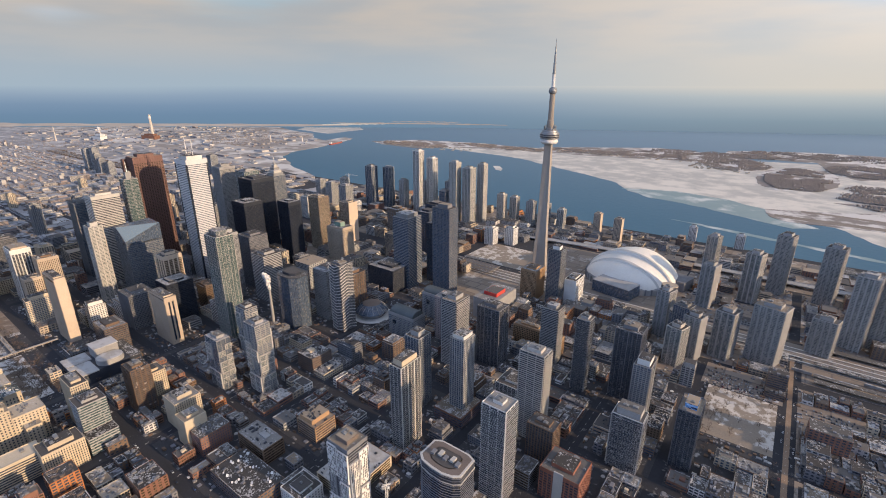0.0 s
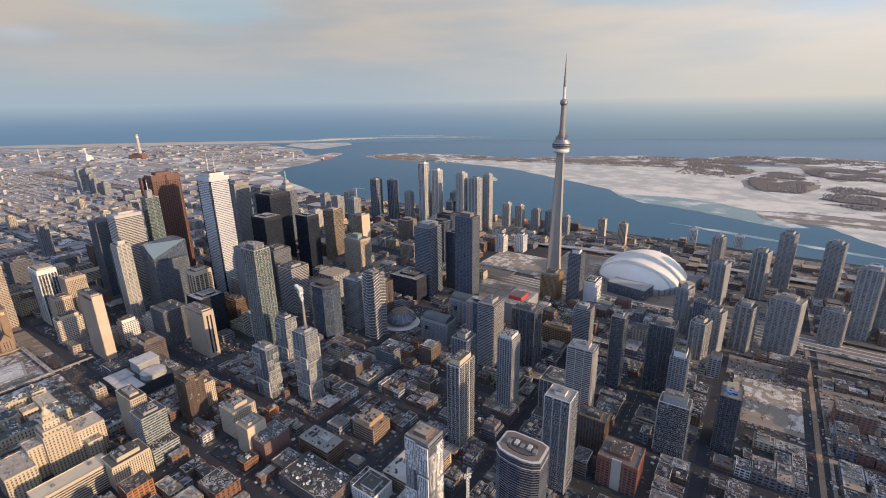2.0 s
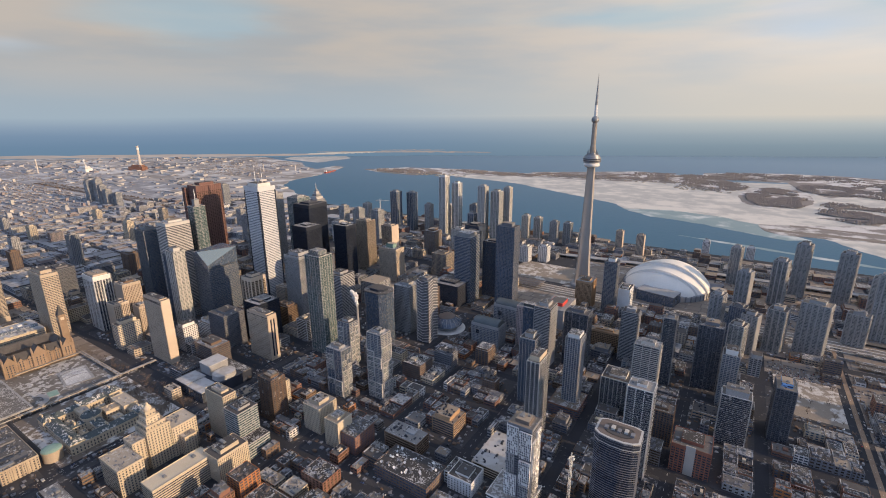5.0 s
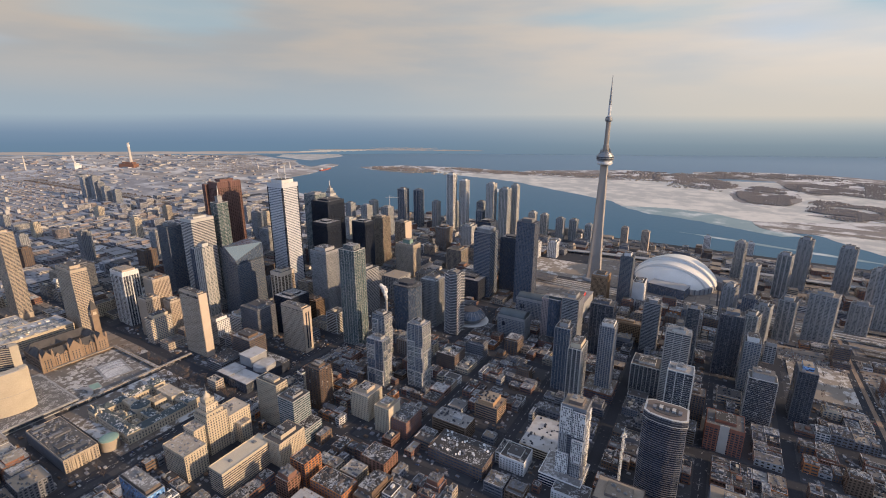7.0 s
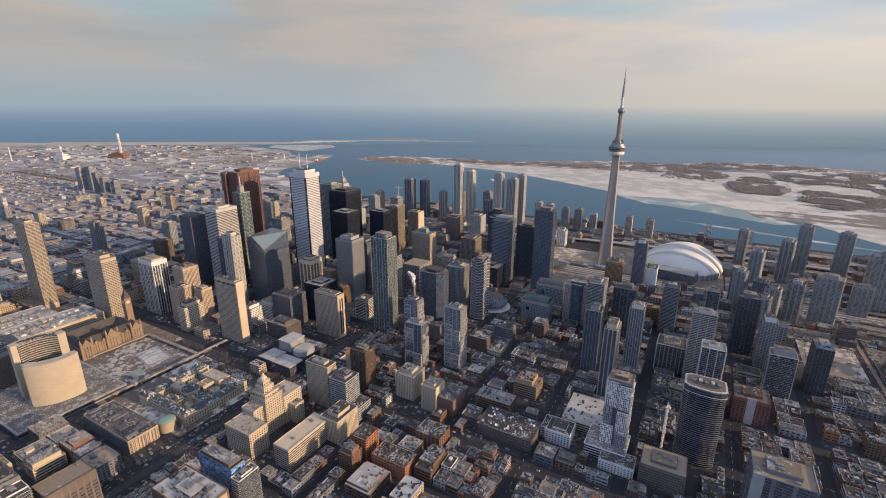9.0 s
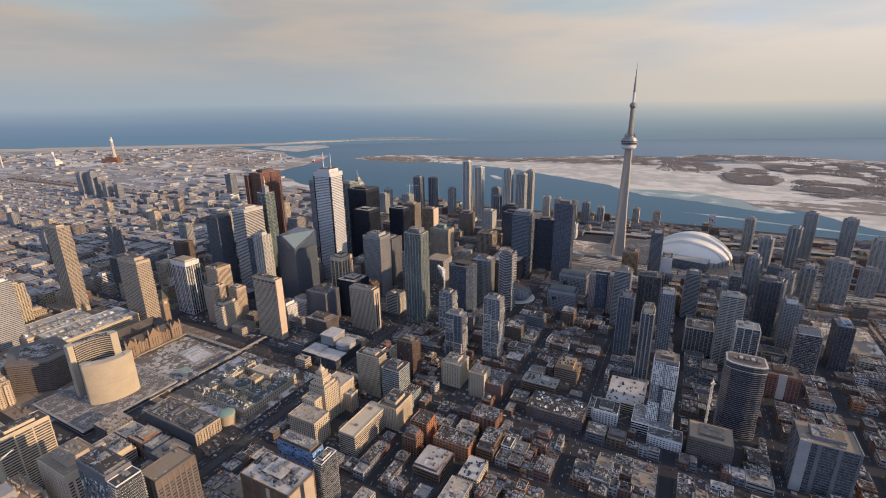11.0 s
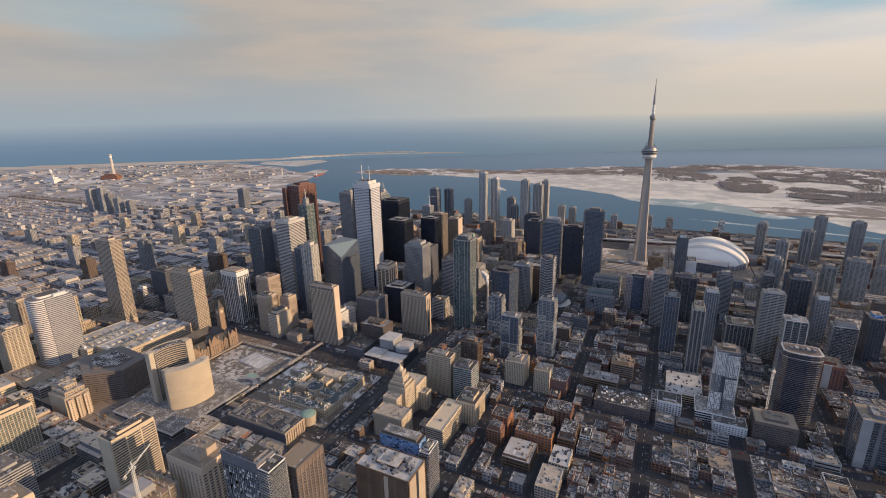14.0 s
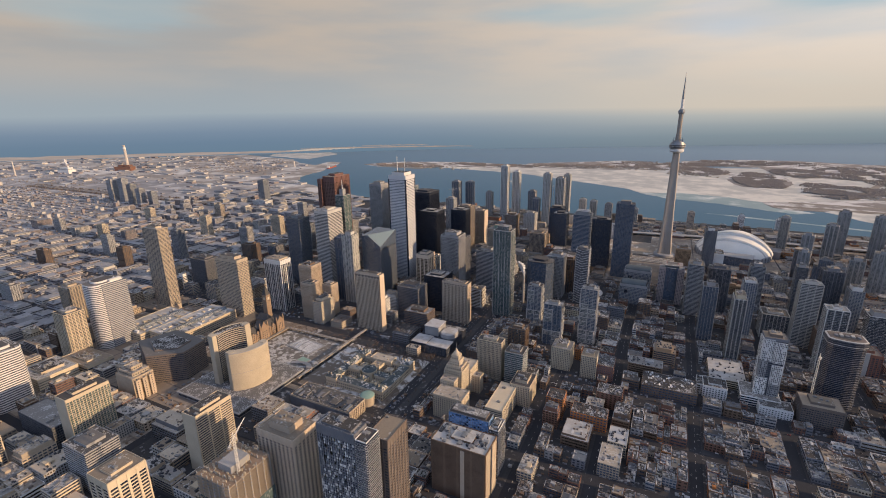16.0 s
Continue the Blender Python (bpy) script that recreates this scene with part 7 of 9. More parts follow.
def city():
    rng = random.Random(11)
    ns, ew = STREETS_NS, STREETS_EW
    for i in range(len(ns) - 1):
        for j in range(len(ew) - 1):
            a, b = ns[i], ns[i + 1]
            wa = 26 if a == -825 else 14 if a == 66 else 8
            wb = 26 if b == -825 else 14 if b == 66 else 8
            x0, x1, y0, y1 = a + wa, b - wb, ew[j] + 8, ew[j + 1] - 8
            if x1 > 60 and y1 < 400 or y1 < 31 + .47 * (x0 + 241):
                continue
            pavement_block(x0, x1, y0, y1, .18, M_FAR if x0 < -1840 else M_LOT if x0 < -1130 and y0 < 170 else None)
            if x0 >= -825 and y1 < 400:
                fill_block(x0 + 3, x1 - 3, y0 + 3, y1 - 3, 8, 22, 24, (6, 7, 1.2, 2.4, 1.0, .8, 5, .5), rng, .12, rows=.6)
            elif x0 >= -825:
                fill_block(x0 + 3, x1 - 3, y0 + 3, y1 - 3, 8, 32, 30, (4.5, 6, 1.2, 3.5, 1.0, .3, 6, .5), rng, .14, single=x0 < 60, rows=.4)
            elif x0 >= -1310:
                fill_block(x0 + 3, x1 - 3, y0 + 3, y1 - 3, 14, 62 if y0 > 160 else 26, 36, (1, 2, 3, 5, 3, .2, 5, 1) if y0 > 160 else (1, 1.5, 5, 2, 5, .5, .8, 1.5), rng, .12, single=y0 < 620)
            elif x0 >= -1700:
                fill_block(x0 + 3, x1 - 3, y0 + 3, y1 - 3, 9, 44, 34, (3, 3, 3, 3, 3, .5, 3, 1) if y0 > 180 else (1.5, 2, 5, 2, 5, .8, .8, 1.5), rng, .15, single=y0 < 180 and y0 > -320)
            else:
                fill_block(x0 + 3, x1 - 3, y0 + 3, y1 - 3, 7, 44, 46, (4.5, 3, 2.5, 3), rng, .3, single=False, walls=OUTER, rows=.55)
    for x0, x1, y0, y1, lo, hi, lot, gap in ((-2900, -1320, 740, 940, 8, 40, 42, .3), (-2900, -1500, 1000, 1300, 8, 30, 46, .4), (-3000, -1500, 1320, 1560, 7, 16, 60, .5), (-1310, -620, 740, 955, 12, 42, 40, .15),
                                          (-1500, -620, 1020, 1290, 10, 36, 44, .3), (-1500, -520, 1310, 1560, 6, 26, 40, .4), (-520, 260, 1310, 1560, 6, 22, 36, .45), (-420, 60, 740, 842, 9, 36, 28, .12), (-420, -60, 848, 955, 10, 32, 28, .12), (-60, 60, 848, 955, 6, 14, 24, .3),
                                          (-160, 60, 1040, 1300, 8, 24, 34, .5), (80, 330, 1030, 1300, 10, 30, 36, .4), (80, 330, 620, 840, 6, 16, 22, .22)):
        fill_block(x0, x1, y0, y1, lo, hi, lot, (3, 3, 3, 4) if x1 < -1200 else (3, 3, 3, 4, 3, .5, 3, 2), rng, gap, single=False, walls=OUTER if x1 < -1200 else WALLS)
    # brown yards and car parks of the railway lands
    for x0, x1, y0, y1 in ((-900, -424, 736, 957), (-388, -164, 1012, 1300), (-410, -172, 738, 845), (-156, -68, 738, 845), (-52, 58, 775, 845), (-410, -172, 855, 955), (-156, 58, 855, 955), (76, 182, 400, 612), (76, 182, 620, 845), (198, 420, 300, 612),
                           (198, 420, 620, 845), (-160, 58, 1022, 1160), (-160, 58, 1172, 1300), (76, 420, 1022, 1300), (-520, -390, 1022, 1300), (-700, -300, 1310, 1440), (-700, -310, 1446, 1568), (-292, -70, 1310, 1568), (-60, 180, 1310, 1568), (190, 460, 1310, 1568), (-1500, -710, 1310, 1568), (-1290, -620, 740, 955), (-1290, -900, 1022, 1300)):
        pavement_block(x0, x1, y0, y1, .12, M_LOT, "yard", "brown gravel yard with patches of old snow")
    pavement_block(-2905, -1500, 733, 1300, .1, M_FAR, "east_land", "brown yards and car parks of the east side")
    for x0, x1, y0, y1 in ((-1190, -1004, 132, 152), (-998, -856, 134, 152), (-1190, -1010, -160, -36), (-998, -856, -160, -98)):
        pavement_block(x0, x1, y0, y1, .14, M_SQUARE, "forecourt", "pale paved forecourt with old snow")
    # port lands and the east end
    for k in range(760):
        x, y = rng.uniform(-6600, -2750), rng.uniform(1150, 3300)
        if y > 1950 and x > -3050 - (y - 1950) * .4 or y > 2850 - (x + 3400) * .12:
            continue
        big = k % 4 == 0
        w, d, h = (rng.uniform(50, 150), rng.uniform(22, 60), rng.choice((6, 8, 10, 13))) if big else (rng.uniform(10, 42), rng.uniform(8, 24), rng.choice((3, 4, 5, 7)))
        wall = rng.choices(OUTER, (3, 4, 2, 3))[0][0]
        far_form(wall).box(x - w / 2, x + w / 2, y - d / 2, y + d / 2, -12, -10.4 + h)
        far_form(rng.choice((M_ROOF[2], M_ROOF_FAR, M_ROOF_FAR, M_PORT))).box(x - w / 2 - .3, x + w / 2 + .3, y - d / 2 - .3, y + d / 2 + .3, -10.4 + h, -9.9 + h)
    # terraces of the east end, in rows along their streets
    for row in range(44):
        y = -760 + 44 * row + rng.uniform(-5, 5)
        if 1040 < y < 1160:
            continue
        x = -2920
        while x > -5600:
            step = rng.uniform(9, 34) * (1 if x > -4200 else 1.7)
            x -= step
            if rng.random() < .3:
                continue
            w, d, h = step * rng.uniform(.6, .95), rng.uniform(9, 17), rng.choice((4, 4, 5, 5, 6, 7)) if rng.random() < .94 else rng.choice((14, 20, 28))
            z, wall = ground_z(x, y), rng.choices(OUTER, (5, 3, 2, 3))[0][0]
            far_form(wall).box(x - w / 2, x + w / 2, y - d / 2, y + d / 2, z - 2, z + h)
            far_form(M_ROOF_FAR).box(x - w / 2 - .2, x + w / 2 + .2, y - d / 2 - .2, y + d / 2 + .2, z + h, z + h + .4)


# ---- rounded towers ----
def rounded(w, d, r, n=6):
    """Outline of a rectangle with rounded corners."""
    pts = []
    for sx, sy, a0 in ((1, -1, -90), (1, 1, 0), (-1, 1, 90), (-1, -1, 180)):
        for k in range(n + 1):
            a = radians(a0 + 90 * k / n)
            pts.append((sx * (w / 2 - r) + r * math.cos(a), sy * (d / 2 - r) + r * math.sin(a)))
    return pts


def ellipse(w, d, n=36):
    return [(w / 2 * math.cos(2 * math.pi * k / n), d / 2 * math.sin(2 * math.pi * k / n)) for k in range(n)]


def grow(pts, e):
    c = [(x * (1 + e / max(1.0, math.hypot(x, y))), y * (1 + e / max(1.0, math.hypot(x, y)))) for x, y in pts]
    return c


def curved_tower(label, x, y, pts, top, wall, glass, storey, band, proud, name="residential_tower", category="residential tower", cap=3.0, rot=0.0, wave=0.0, cap_mat=None, disc=0.0):
    g = ground_z(x, y)
    h = top - g
    root = thing(name, label, category, x, y, g, rot)
    xs, ys = [p[0] for p in pts], [p[1] for p in pts]
    take(x + min(xs), x + max(xs), y + min(ys), y + max(ys))
    part("glazing", Form().prism(pts, -3, h), glass, root)
    f, n = Form(), int(h / storey)
    for k in range(n + 1):
        e = proud + wave * math.sin(k * .55)
        z = k * h / n
        f.prism(grow(pts, e), z - band / 2, z + band / 2)
    part("floor_frame", f, wall, root, kind="stuff")
    part("parapet", Form().prism(grow(pts, .3), h, h + 1.6), wall, root)
    part("roof", Form().prism(grow(pts, -.4), h + 1.5, h + 1.75), M_ROOF[1], root)
    part("plant_room", Form().prism([(a * .62, b * .62) for a, b in pts], h + 1.6, h + 1.6 + cap), cap_mat or wall, root)
    part("plant_roof", Form().prism([(a * .58, b * .58) for a, b in pts], h + 1.6 + cap, h + 1.9 + cap), M_ROOF[0], root)
    if disc:
        part("roof_disc", Form().prism([(a * disc, b * disc) for a, b in pts], h + 1.6 + cap, h + 2.8 + cap), M_BUFF, root, "flat disc-shaped roof")
    return root


_p = [(-23, -9), (-17, -14), (-5, -16.5), (8, -17), (18, -14.5), (24, -10), (23, 14), (15, 17), (-16, 17), (-23, 13)]
_t = curved_tower("faceted residential tower with thin pale-edged balconies", -212, 287, _p, 112, M_CONCD, G_BLACK, 3.0, .34, .8, wave=.25, cap=1.0, cap_mat=M_UMBER)
part("terrace_frame", Form().prism(grow(_p, 1.4), 105.2, 106.0).prism(grow(_p, .9), 113.2, 114.4), M_PALE, _t, "pale roof terrace frame")
part("terrace_recess", Form().prism(grow(_p, .5), 106.1, 113.1), M_BLACK, _t, "dark recessed top storeys")
part("terrace_deck", Form().prism(grow(_p, -1.6), 114.3, 114.6), M_UMBER, _t, "brown timber roof deck")
for _k in range(5):
    part("roof_box", Form().box(-15 + 7 * _k, -11 + 7 * _k, -4 + 2 * (_k % 2), 2 + 3 * (_k % 2), 114.5, 117), M_PALE if _k % 2 else M_CONCD, _t)
_t = curved_tower("white office tower with rounded banded end and flat grey side", -1484, -70, rounded(44, 64, 15), 134, M_WHITE, G_DARK, 3.8, 2.0, .5, "office_tower", "office tower", 4)
_f, _q = Form(), Form()
for _k in range(35):
    _f.box(22.0, 22.9, -14, 32.6, 1.0 + 3.8 * _k, 3.2 + 3.8 * _k)
part("side_wall", Form().box(20, 22.6, -15, 33, 0, 134.5), G_BLUE, _t, "flat glazed side")
part("side_band_field", _f, M_CONC, _t, kind="stuff")
part("sign_wall", Form().box(14, 22.2, 2, 24, 134, 140), M_WHITE, _t, "white roof screen wall")
curved_tower("dark office tower with a polygonal plan by the theatre", -739, 500, rounded(60, 46, 12, 1), 106, M_BLACK, G_BLUE, 3.7, .3, .12, "office_tower", "office tower", 5)
curved_tower("round glass residential tower under a flat disc roof", -112, 868, ellipse(34, 28), 62, M_STEEL, G_BLUE, 3.0, .5, .3, cap=3, disc=1.02)
curved_tower("dark round residential tower under a disc roof", -146, 930, ellipse(30, 26), 82, M_CONCD, G_DARK, 3.0, .5, .3, cap=3, disc=1.0)


# ---- old court buildings and the insurance office with its weather beacon ----
def stone_block(root, x0, x1, y0, y1, z0, h, wall=None, glass=None, roof=None, name="wing"):
    """A stone wing with cornice, window rows and a roof, as a part of root (in root's own frame)."""
    wall = wall or M_CREAM
    f = Form().box(x0, x1, y0, y1, z0 - (2 if z0 == 0 else 0), h).box(x0 - .5, x1 + .5, y0 - .5, y1 + .5, h - 1.2, h - .4).rimmed(x0 - .2, x1 + .2, y0 - .2, y1 + .2, h - .4, h + .3, 1.2, .5)
    w = part(name, f, wall, root)
    g = Form()
    n = max(1, int((h - z0) / 3.8))
    for k in range(n):
        z = z0 + (k + .3) * (h - z0) / n
        for a, b, ax in ((x0, x1, 0), (y0, y1, 1)):
            m = max(1, int((b - a) / 3.6))
            for j in range(m):
                c, q = a + (j + .5) * (b - a) / m, .85
                if ax == 0:
                    g.box(c - q, c + q, y0 - .08, y1 + .08, z, z + 2.1)
                else:
                    g.box(x0 - .08, x1 + .08, c - q, c + q, z, z + 2.1)
    part("window_grid", g, glass or G_DARK, w, kind="stuff")
    part("roof", Form().box(x0 + .35, x1 - .35, y0 + .35, y1 - .35, h + .31, h + .5), roof or M_ROOFT, w)
    rng, c = random.Random(int(x0 * 3 + y0 * 7 + h)), Form()
    for _ in range(int(4 + (x1 - x0) * (y1 - y0) / 90)):
        q, e = rng.uniform(.4, 1.6), rng.uniform(.4, 1.6)
        u, v = rng.uniform(x0 + 1 + q, x1 - 1 - q), rng.uniform(y0 + 1 + e, y1 - 1 - e)
        c.box(u - q, u + q, v - e, v + e, h + .45, h + rng.uniform(.9, 2.6))
    part("roof_clutter", c, M_CONCD, w, kind="stuff")
    return w


def hip_roof(root, x0, x1, y0, y1, z, rise, mat, name="roof"):
    e = min(x1 - x0, y1 - y0) / 2
    if x1 - x0 > y1 - y0:
        a, b = (x0 + e * .8, (y0 + y1) / 2), (x1 - e * .8, (y0 + y1) / 2)
        f = [[0, 1, 5, 4], [1, 2, 5], [2, 3, 4, 5], [3, 0, 4]]
    else:
        a, b = ((x0 + x1) / 2, y0 + e * .8), ((x0 + x1) / 2, y1 - e * .8)
        f = [[0, 1, 4], [1, 2, 5, 4], [2, 3, 5], [3, 0, 4, 5]]
    v = [(x0, y0, z), (x1, y0, z), (x1, y1, z), (x0, y1, z), (*a, z + rise), (*b, z + rise)]
    return part(name, Form().free(v, f + [[3, 2, 1, 0]]), mat, root)


def old_courts():
    """Law courts round small yards: ranges with slate roofs, corner pavilions and a low rotunda."""
    root = thing("law_court", "old cream stone law court with wings round yards and slate roofs", "courthouse", -921, 40, 0.2)
    M_SLATE = snowy_material("slate", (0.045, 0.062, 0.068), (0.085, 0.105, 0.112), (0.60, 0.58, 0.55), 0.22, 0.3, rings=True)
    for x0, x1, y0, y1, h, rise in ((-40, 40, -50, -34, 14, 5), (-58, -40, -38, 36, 14, 5), (40, 58, -34, 36, 14, 5), (-58, -36, -52, -38, 17, 6), (38, 58, -52, -34, 17, 6), (-22, 22, 32, 52, 17, 0), (-58, -36, 36, 54, 18, 6),
                              (36, 58, 36, 56, 18, 6), (-36, -22, 36, 48, 13, 0), (22, 36, 36, 48, 13, 0), (-40, -14, -12, 2, 15, 0), (14, 40, -12, 2, 15, 4), (-9, 9, 12, 32, 14, 0), (-7, 7, -34, -13, 12, 3),
                              (-32, -22, 12, 24, 9, 0), (20, 32, 14, 26, 10, 0), (-28, -16, -30, -20, 8, 0), (18, 30, -28, -20, 9, 0)):
        f = Form().box(x0, x1, y0, y1, -2, h).box(x0 - .5, x1 + .5, y0 - .5, y1 + .5, h - 1, h)
        w = part("wing", f, M_CREAM, root)
        if rise:
            hip_roof(w, x0 - .5, x1 + .5, y0 - .5, y1 + .5, h + .02, rise, M_SLATE)
        else:
            part("coping", Form().rimmed(x0, x1, y0, y1, h + .01, h + .4, 1.1, .5), M_CREAM, w)
            part("roof", Form().box(x0 + .5, x1 - .5, y0 + .5, y1 - .5, h + .41, h + .6), M_ROOFT if x0 % 3 else M_ROOF[3], w)
            for k in range(3):
                u, v = x0 + (x1 - x0) * (.24 + .26 * k), y0 + (y1 - y0) * (.34 + .3 * (k % 2))
                part("skylight", Form().box(u - 1.5, u + 1.5, v - 1.1, v + 1.1, h + .5, h + 2.1), M_STEEL if k % 2 else M_CREAM, w)
        g = Form()
        for a, b, ax in ((x0, x1, 0), (y0, y1, 1)):
            m = max(1, int((b - a) / 4))
            for j in range(m):
                c = a + (j + .5) * (b - a) / m
                for z in (2, 7):
                    if ax == 0:
                        g.box(c - .8, c + .8, y0 - .08, y1 + .08, z, min(z + 3, h - 1.2))
                    else:
                        g.box(x0 - .08, x1 + .08, c - .8, c + .8, z, min(z + 3, h - 1.2))
        part("window_grid", g, G_DARK, w, kind="stuff")
        for k in range(2 if rise else 0):
            part("chimney", Form().box(x0 + 3 + k * 6, x0 + 4.8 + k * 6, (y0 + y1) / 2 - 4, (y0 + y1) / 2 - 2, h, h + 7), M_CREAM, w)
    part("rotunda", Form().lathe([(13, -2), (13, 17), (13.8, 17.2), (13.8, 18.6)], 28, 0, -4), M_CREAM, root, "round cream stone hall")
    part("rotunda_roof", Form().lathe([(13.4, 18.5), (11, 20.6), (6, 22.4), (3, 22.9), (3, 25), (.4, 25.8)], 28, 0, -4), M_SLATE, root)
    take(-982, -860, -14, 98)
    root = thing("courthouse", "flat-roofed buff stone courthouse with a dark side and cluttered roof", "courthouse", -933, -63, 0)
    stone_block(root, -58, 58, -20, 20, 0, 19, M_BUFF, G_DARK, M_ROOF[1])
    for x, y0, y1 in ((-44, -12, 6), (-18, -6, 14), (14, -14, 8), (36, -4, 14)):
        part("roof_box", Form().box(x, x + 13, y0, y1, 19.5, 21.6), M_CONCD, root)
        part("roof", Form().box(x + .4, x + 12.6, y0 + .4, y1 - .4, 21.6, 21.8), M_ROOF[1], root)
    part("blank_wall", Form().box(-58.6, 58.6, -20.9, -20.2, -1, 18), M_CONCD, root, "dark blank wall")
    rng = random.Random(4)
    for _ in range(34):
        u, v, q = rng.uniform(-54, 54), rng.uniform(-17, 17), rng.uniform(.7, 2.6)
        e = q * rng.choice((.5, .7, 3.0))
        v = max(-18 + e, min(18 - e, v))
        part("roof_unit", Form().box(u - q, u + q, v - e, v + e, 19.6, 20.4 + rng.uniform(.4, 2.0)), rng.choice((M_STEEL, M_CONCD, M_CONCD, M_BLACK)), root)
    for k in range(8):
        part("fin", Form().box(58.3, 59.4, -17 + 4.6 * k, -15.4 + 4.6 * k, 0, 18), M_BUFF, root)
    take(-993, -873, -86, -40)
    root = thing("round_hall", "small round buff hall with a green copper roof", "hall", -882, -27, 0)
    part("drum", Form().lathe([(11.6, -2), (11.6, 14), (12.2, 14.2), (12.2, 15.4)], 28), M_BUFF, root)
    part("roof", Form().lathe([(12, 15.3), (11, 16.8), (7, 18.2), (.5, 18.8)], 28), M_COPPER, root, "low green copper roof")
    take(-896, -868, -41, -13)


old_courts()


def beacon_building():
    root = thing("insurance_building", "cream stone office block stepping up to a beacon tower", "office building", -757, 48, 0)
    stone_block(root, -16, 14, -12, 18, 0, 56)
    stone_block(root, -14, 12, -10, 14, 56, 62, name="setback")
    stone_block(root, -9, 8, -7, 10, 62.5, 71, name="tower_stage")
    stone_block(root, -6.5, 5.5, -5, 7, 71.5, 79, name="tower_stage")
    part("cupola", Form().lathe([(5, 79.5), (4.6, 83), (3, 85), (1.6, 87), (1.2, 90)], 12, -.5, 1), M_CREAM, root, "round stone cupola")
    part("mast", Form().lathe([(.5, 89), (.35, 100)], 8, -.5, 1), M_STEEL, root, "thin steel beacon mast")
    stone_block(root, -14, 34, -58, -28, 0, 38)
    stone_block(root, -16, 8, -28, -12, 0, 46)
    stone_block(root, -18, 16, 18, 52, 0, 44)
    stone_block(root, 16, 30, 26, 42, 0, 30)
    take(-776, -722, -12, 102)


beacon_building()


def opera_house():
    root = thing("opera_house", "low dark opera house with white snowy roofs and a fly tower", "theatre", -866, 203, 0)
    f = Form().box(-38, 38, -46, 46, -2, 20)
    part("hall", f, M_BLACK, root, "dark brick hall")
    part("foyer_glass", Form().box(-38.3, 38.3, -46.3, -30, 2, 16), G_DARK, root, "tall glass foyer")
    part("roof", Form().box(-39, -6, -47, -12, 20, 21), M_ROOFW, root, "white snowy roof sheet")
    part("roof", Form().box(-5, 39, -47, -16, 18.6, 19.6 + .6), M_ROOFW, root, "white snowy roof sheet")
    part("roof", Form().box(-39, 39, 30, 46, 20, 21), M_ROOF[1], root)
    part("fly_tower", Form().box(-28, 2, -8, 26, 18, 38), M_CONC, root, "blank grey fly tower")
    part("fly_roof", Form().box(-29, 3, -9, 27, 38, 39), M_ROOFW, root, "white snowy roof sheet")
    part("auditorium", Form().prism(rounded(32, 38, 14), 19, 28), M_CONC, root, "rounded auditorium block").matrix_basis = pose(20, 6, 0)
    part("auditorium_roof", Form().prism(rounded(30, 36, 13), 28, 28.7), M_ROOFW, root, "white snowy roof").matrix_basis = pose(20, 6, 0)
    take(-906, -826, 155, 252)


opera_house()


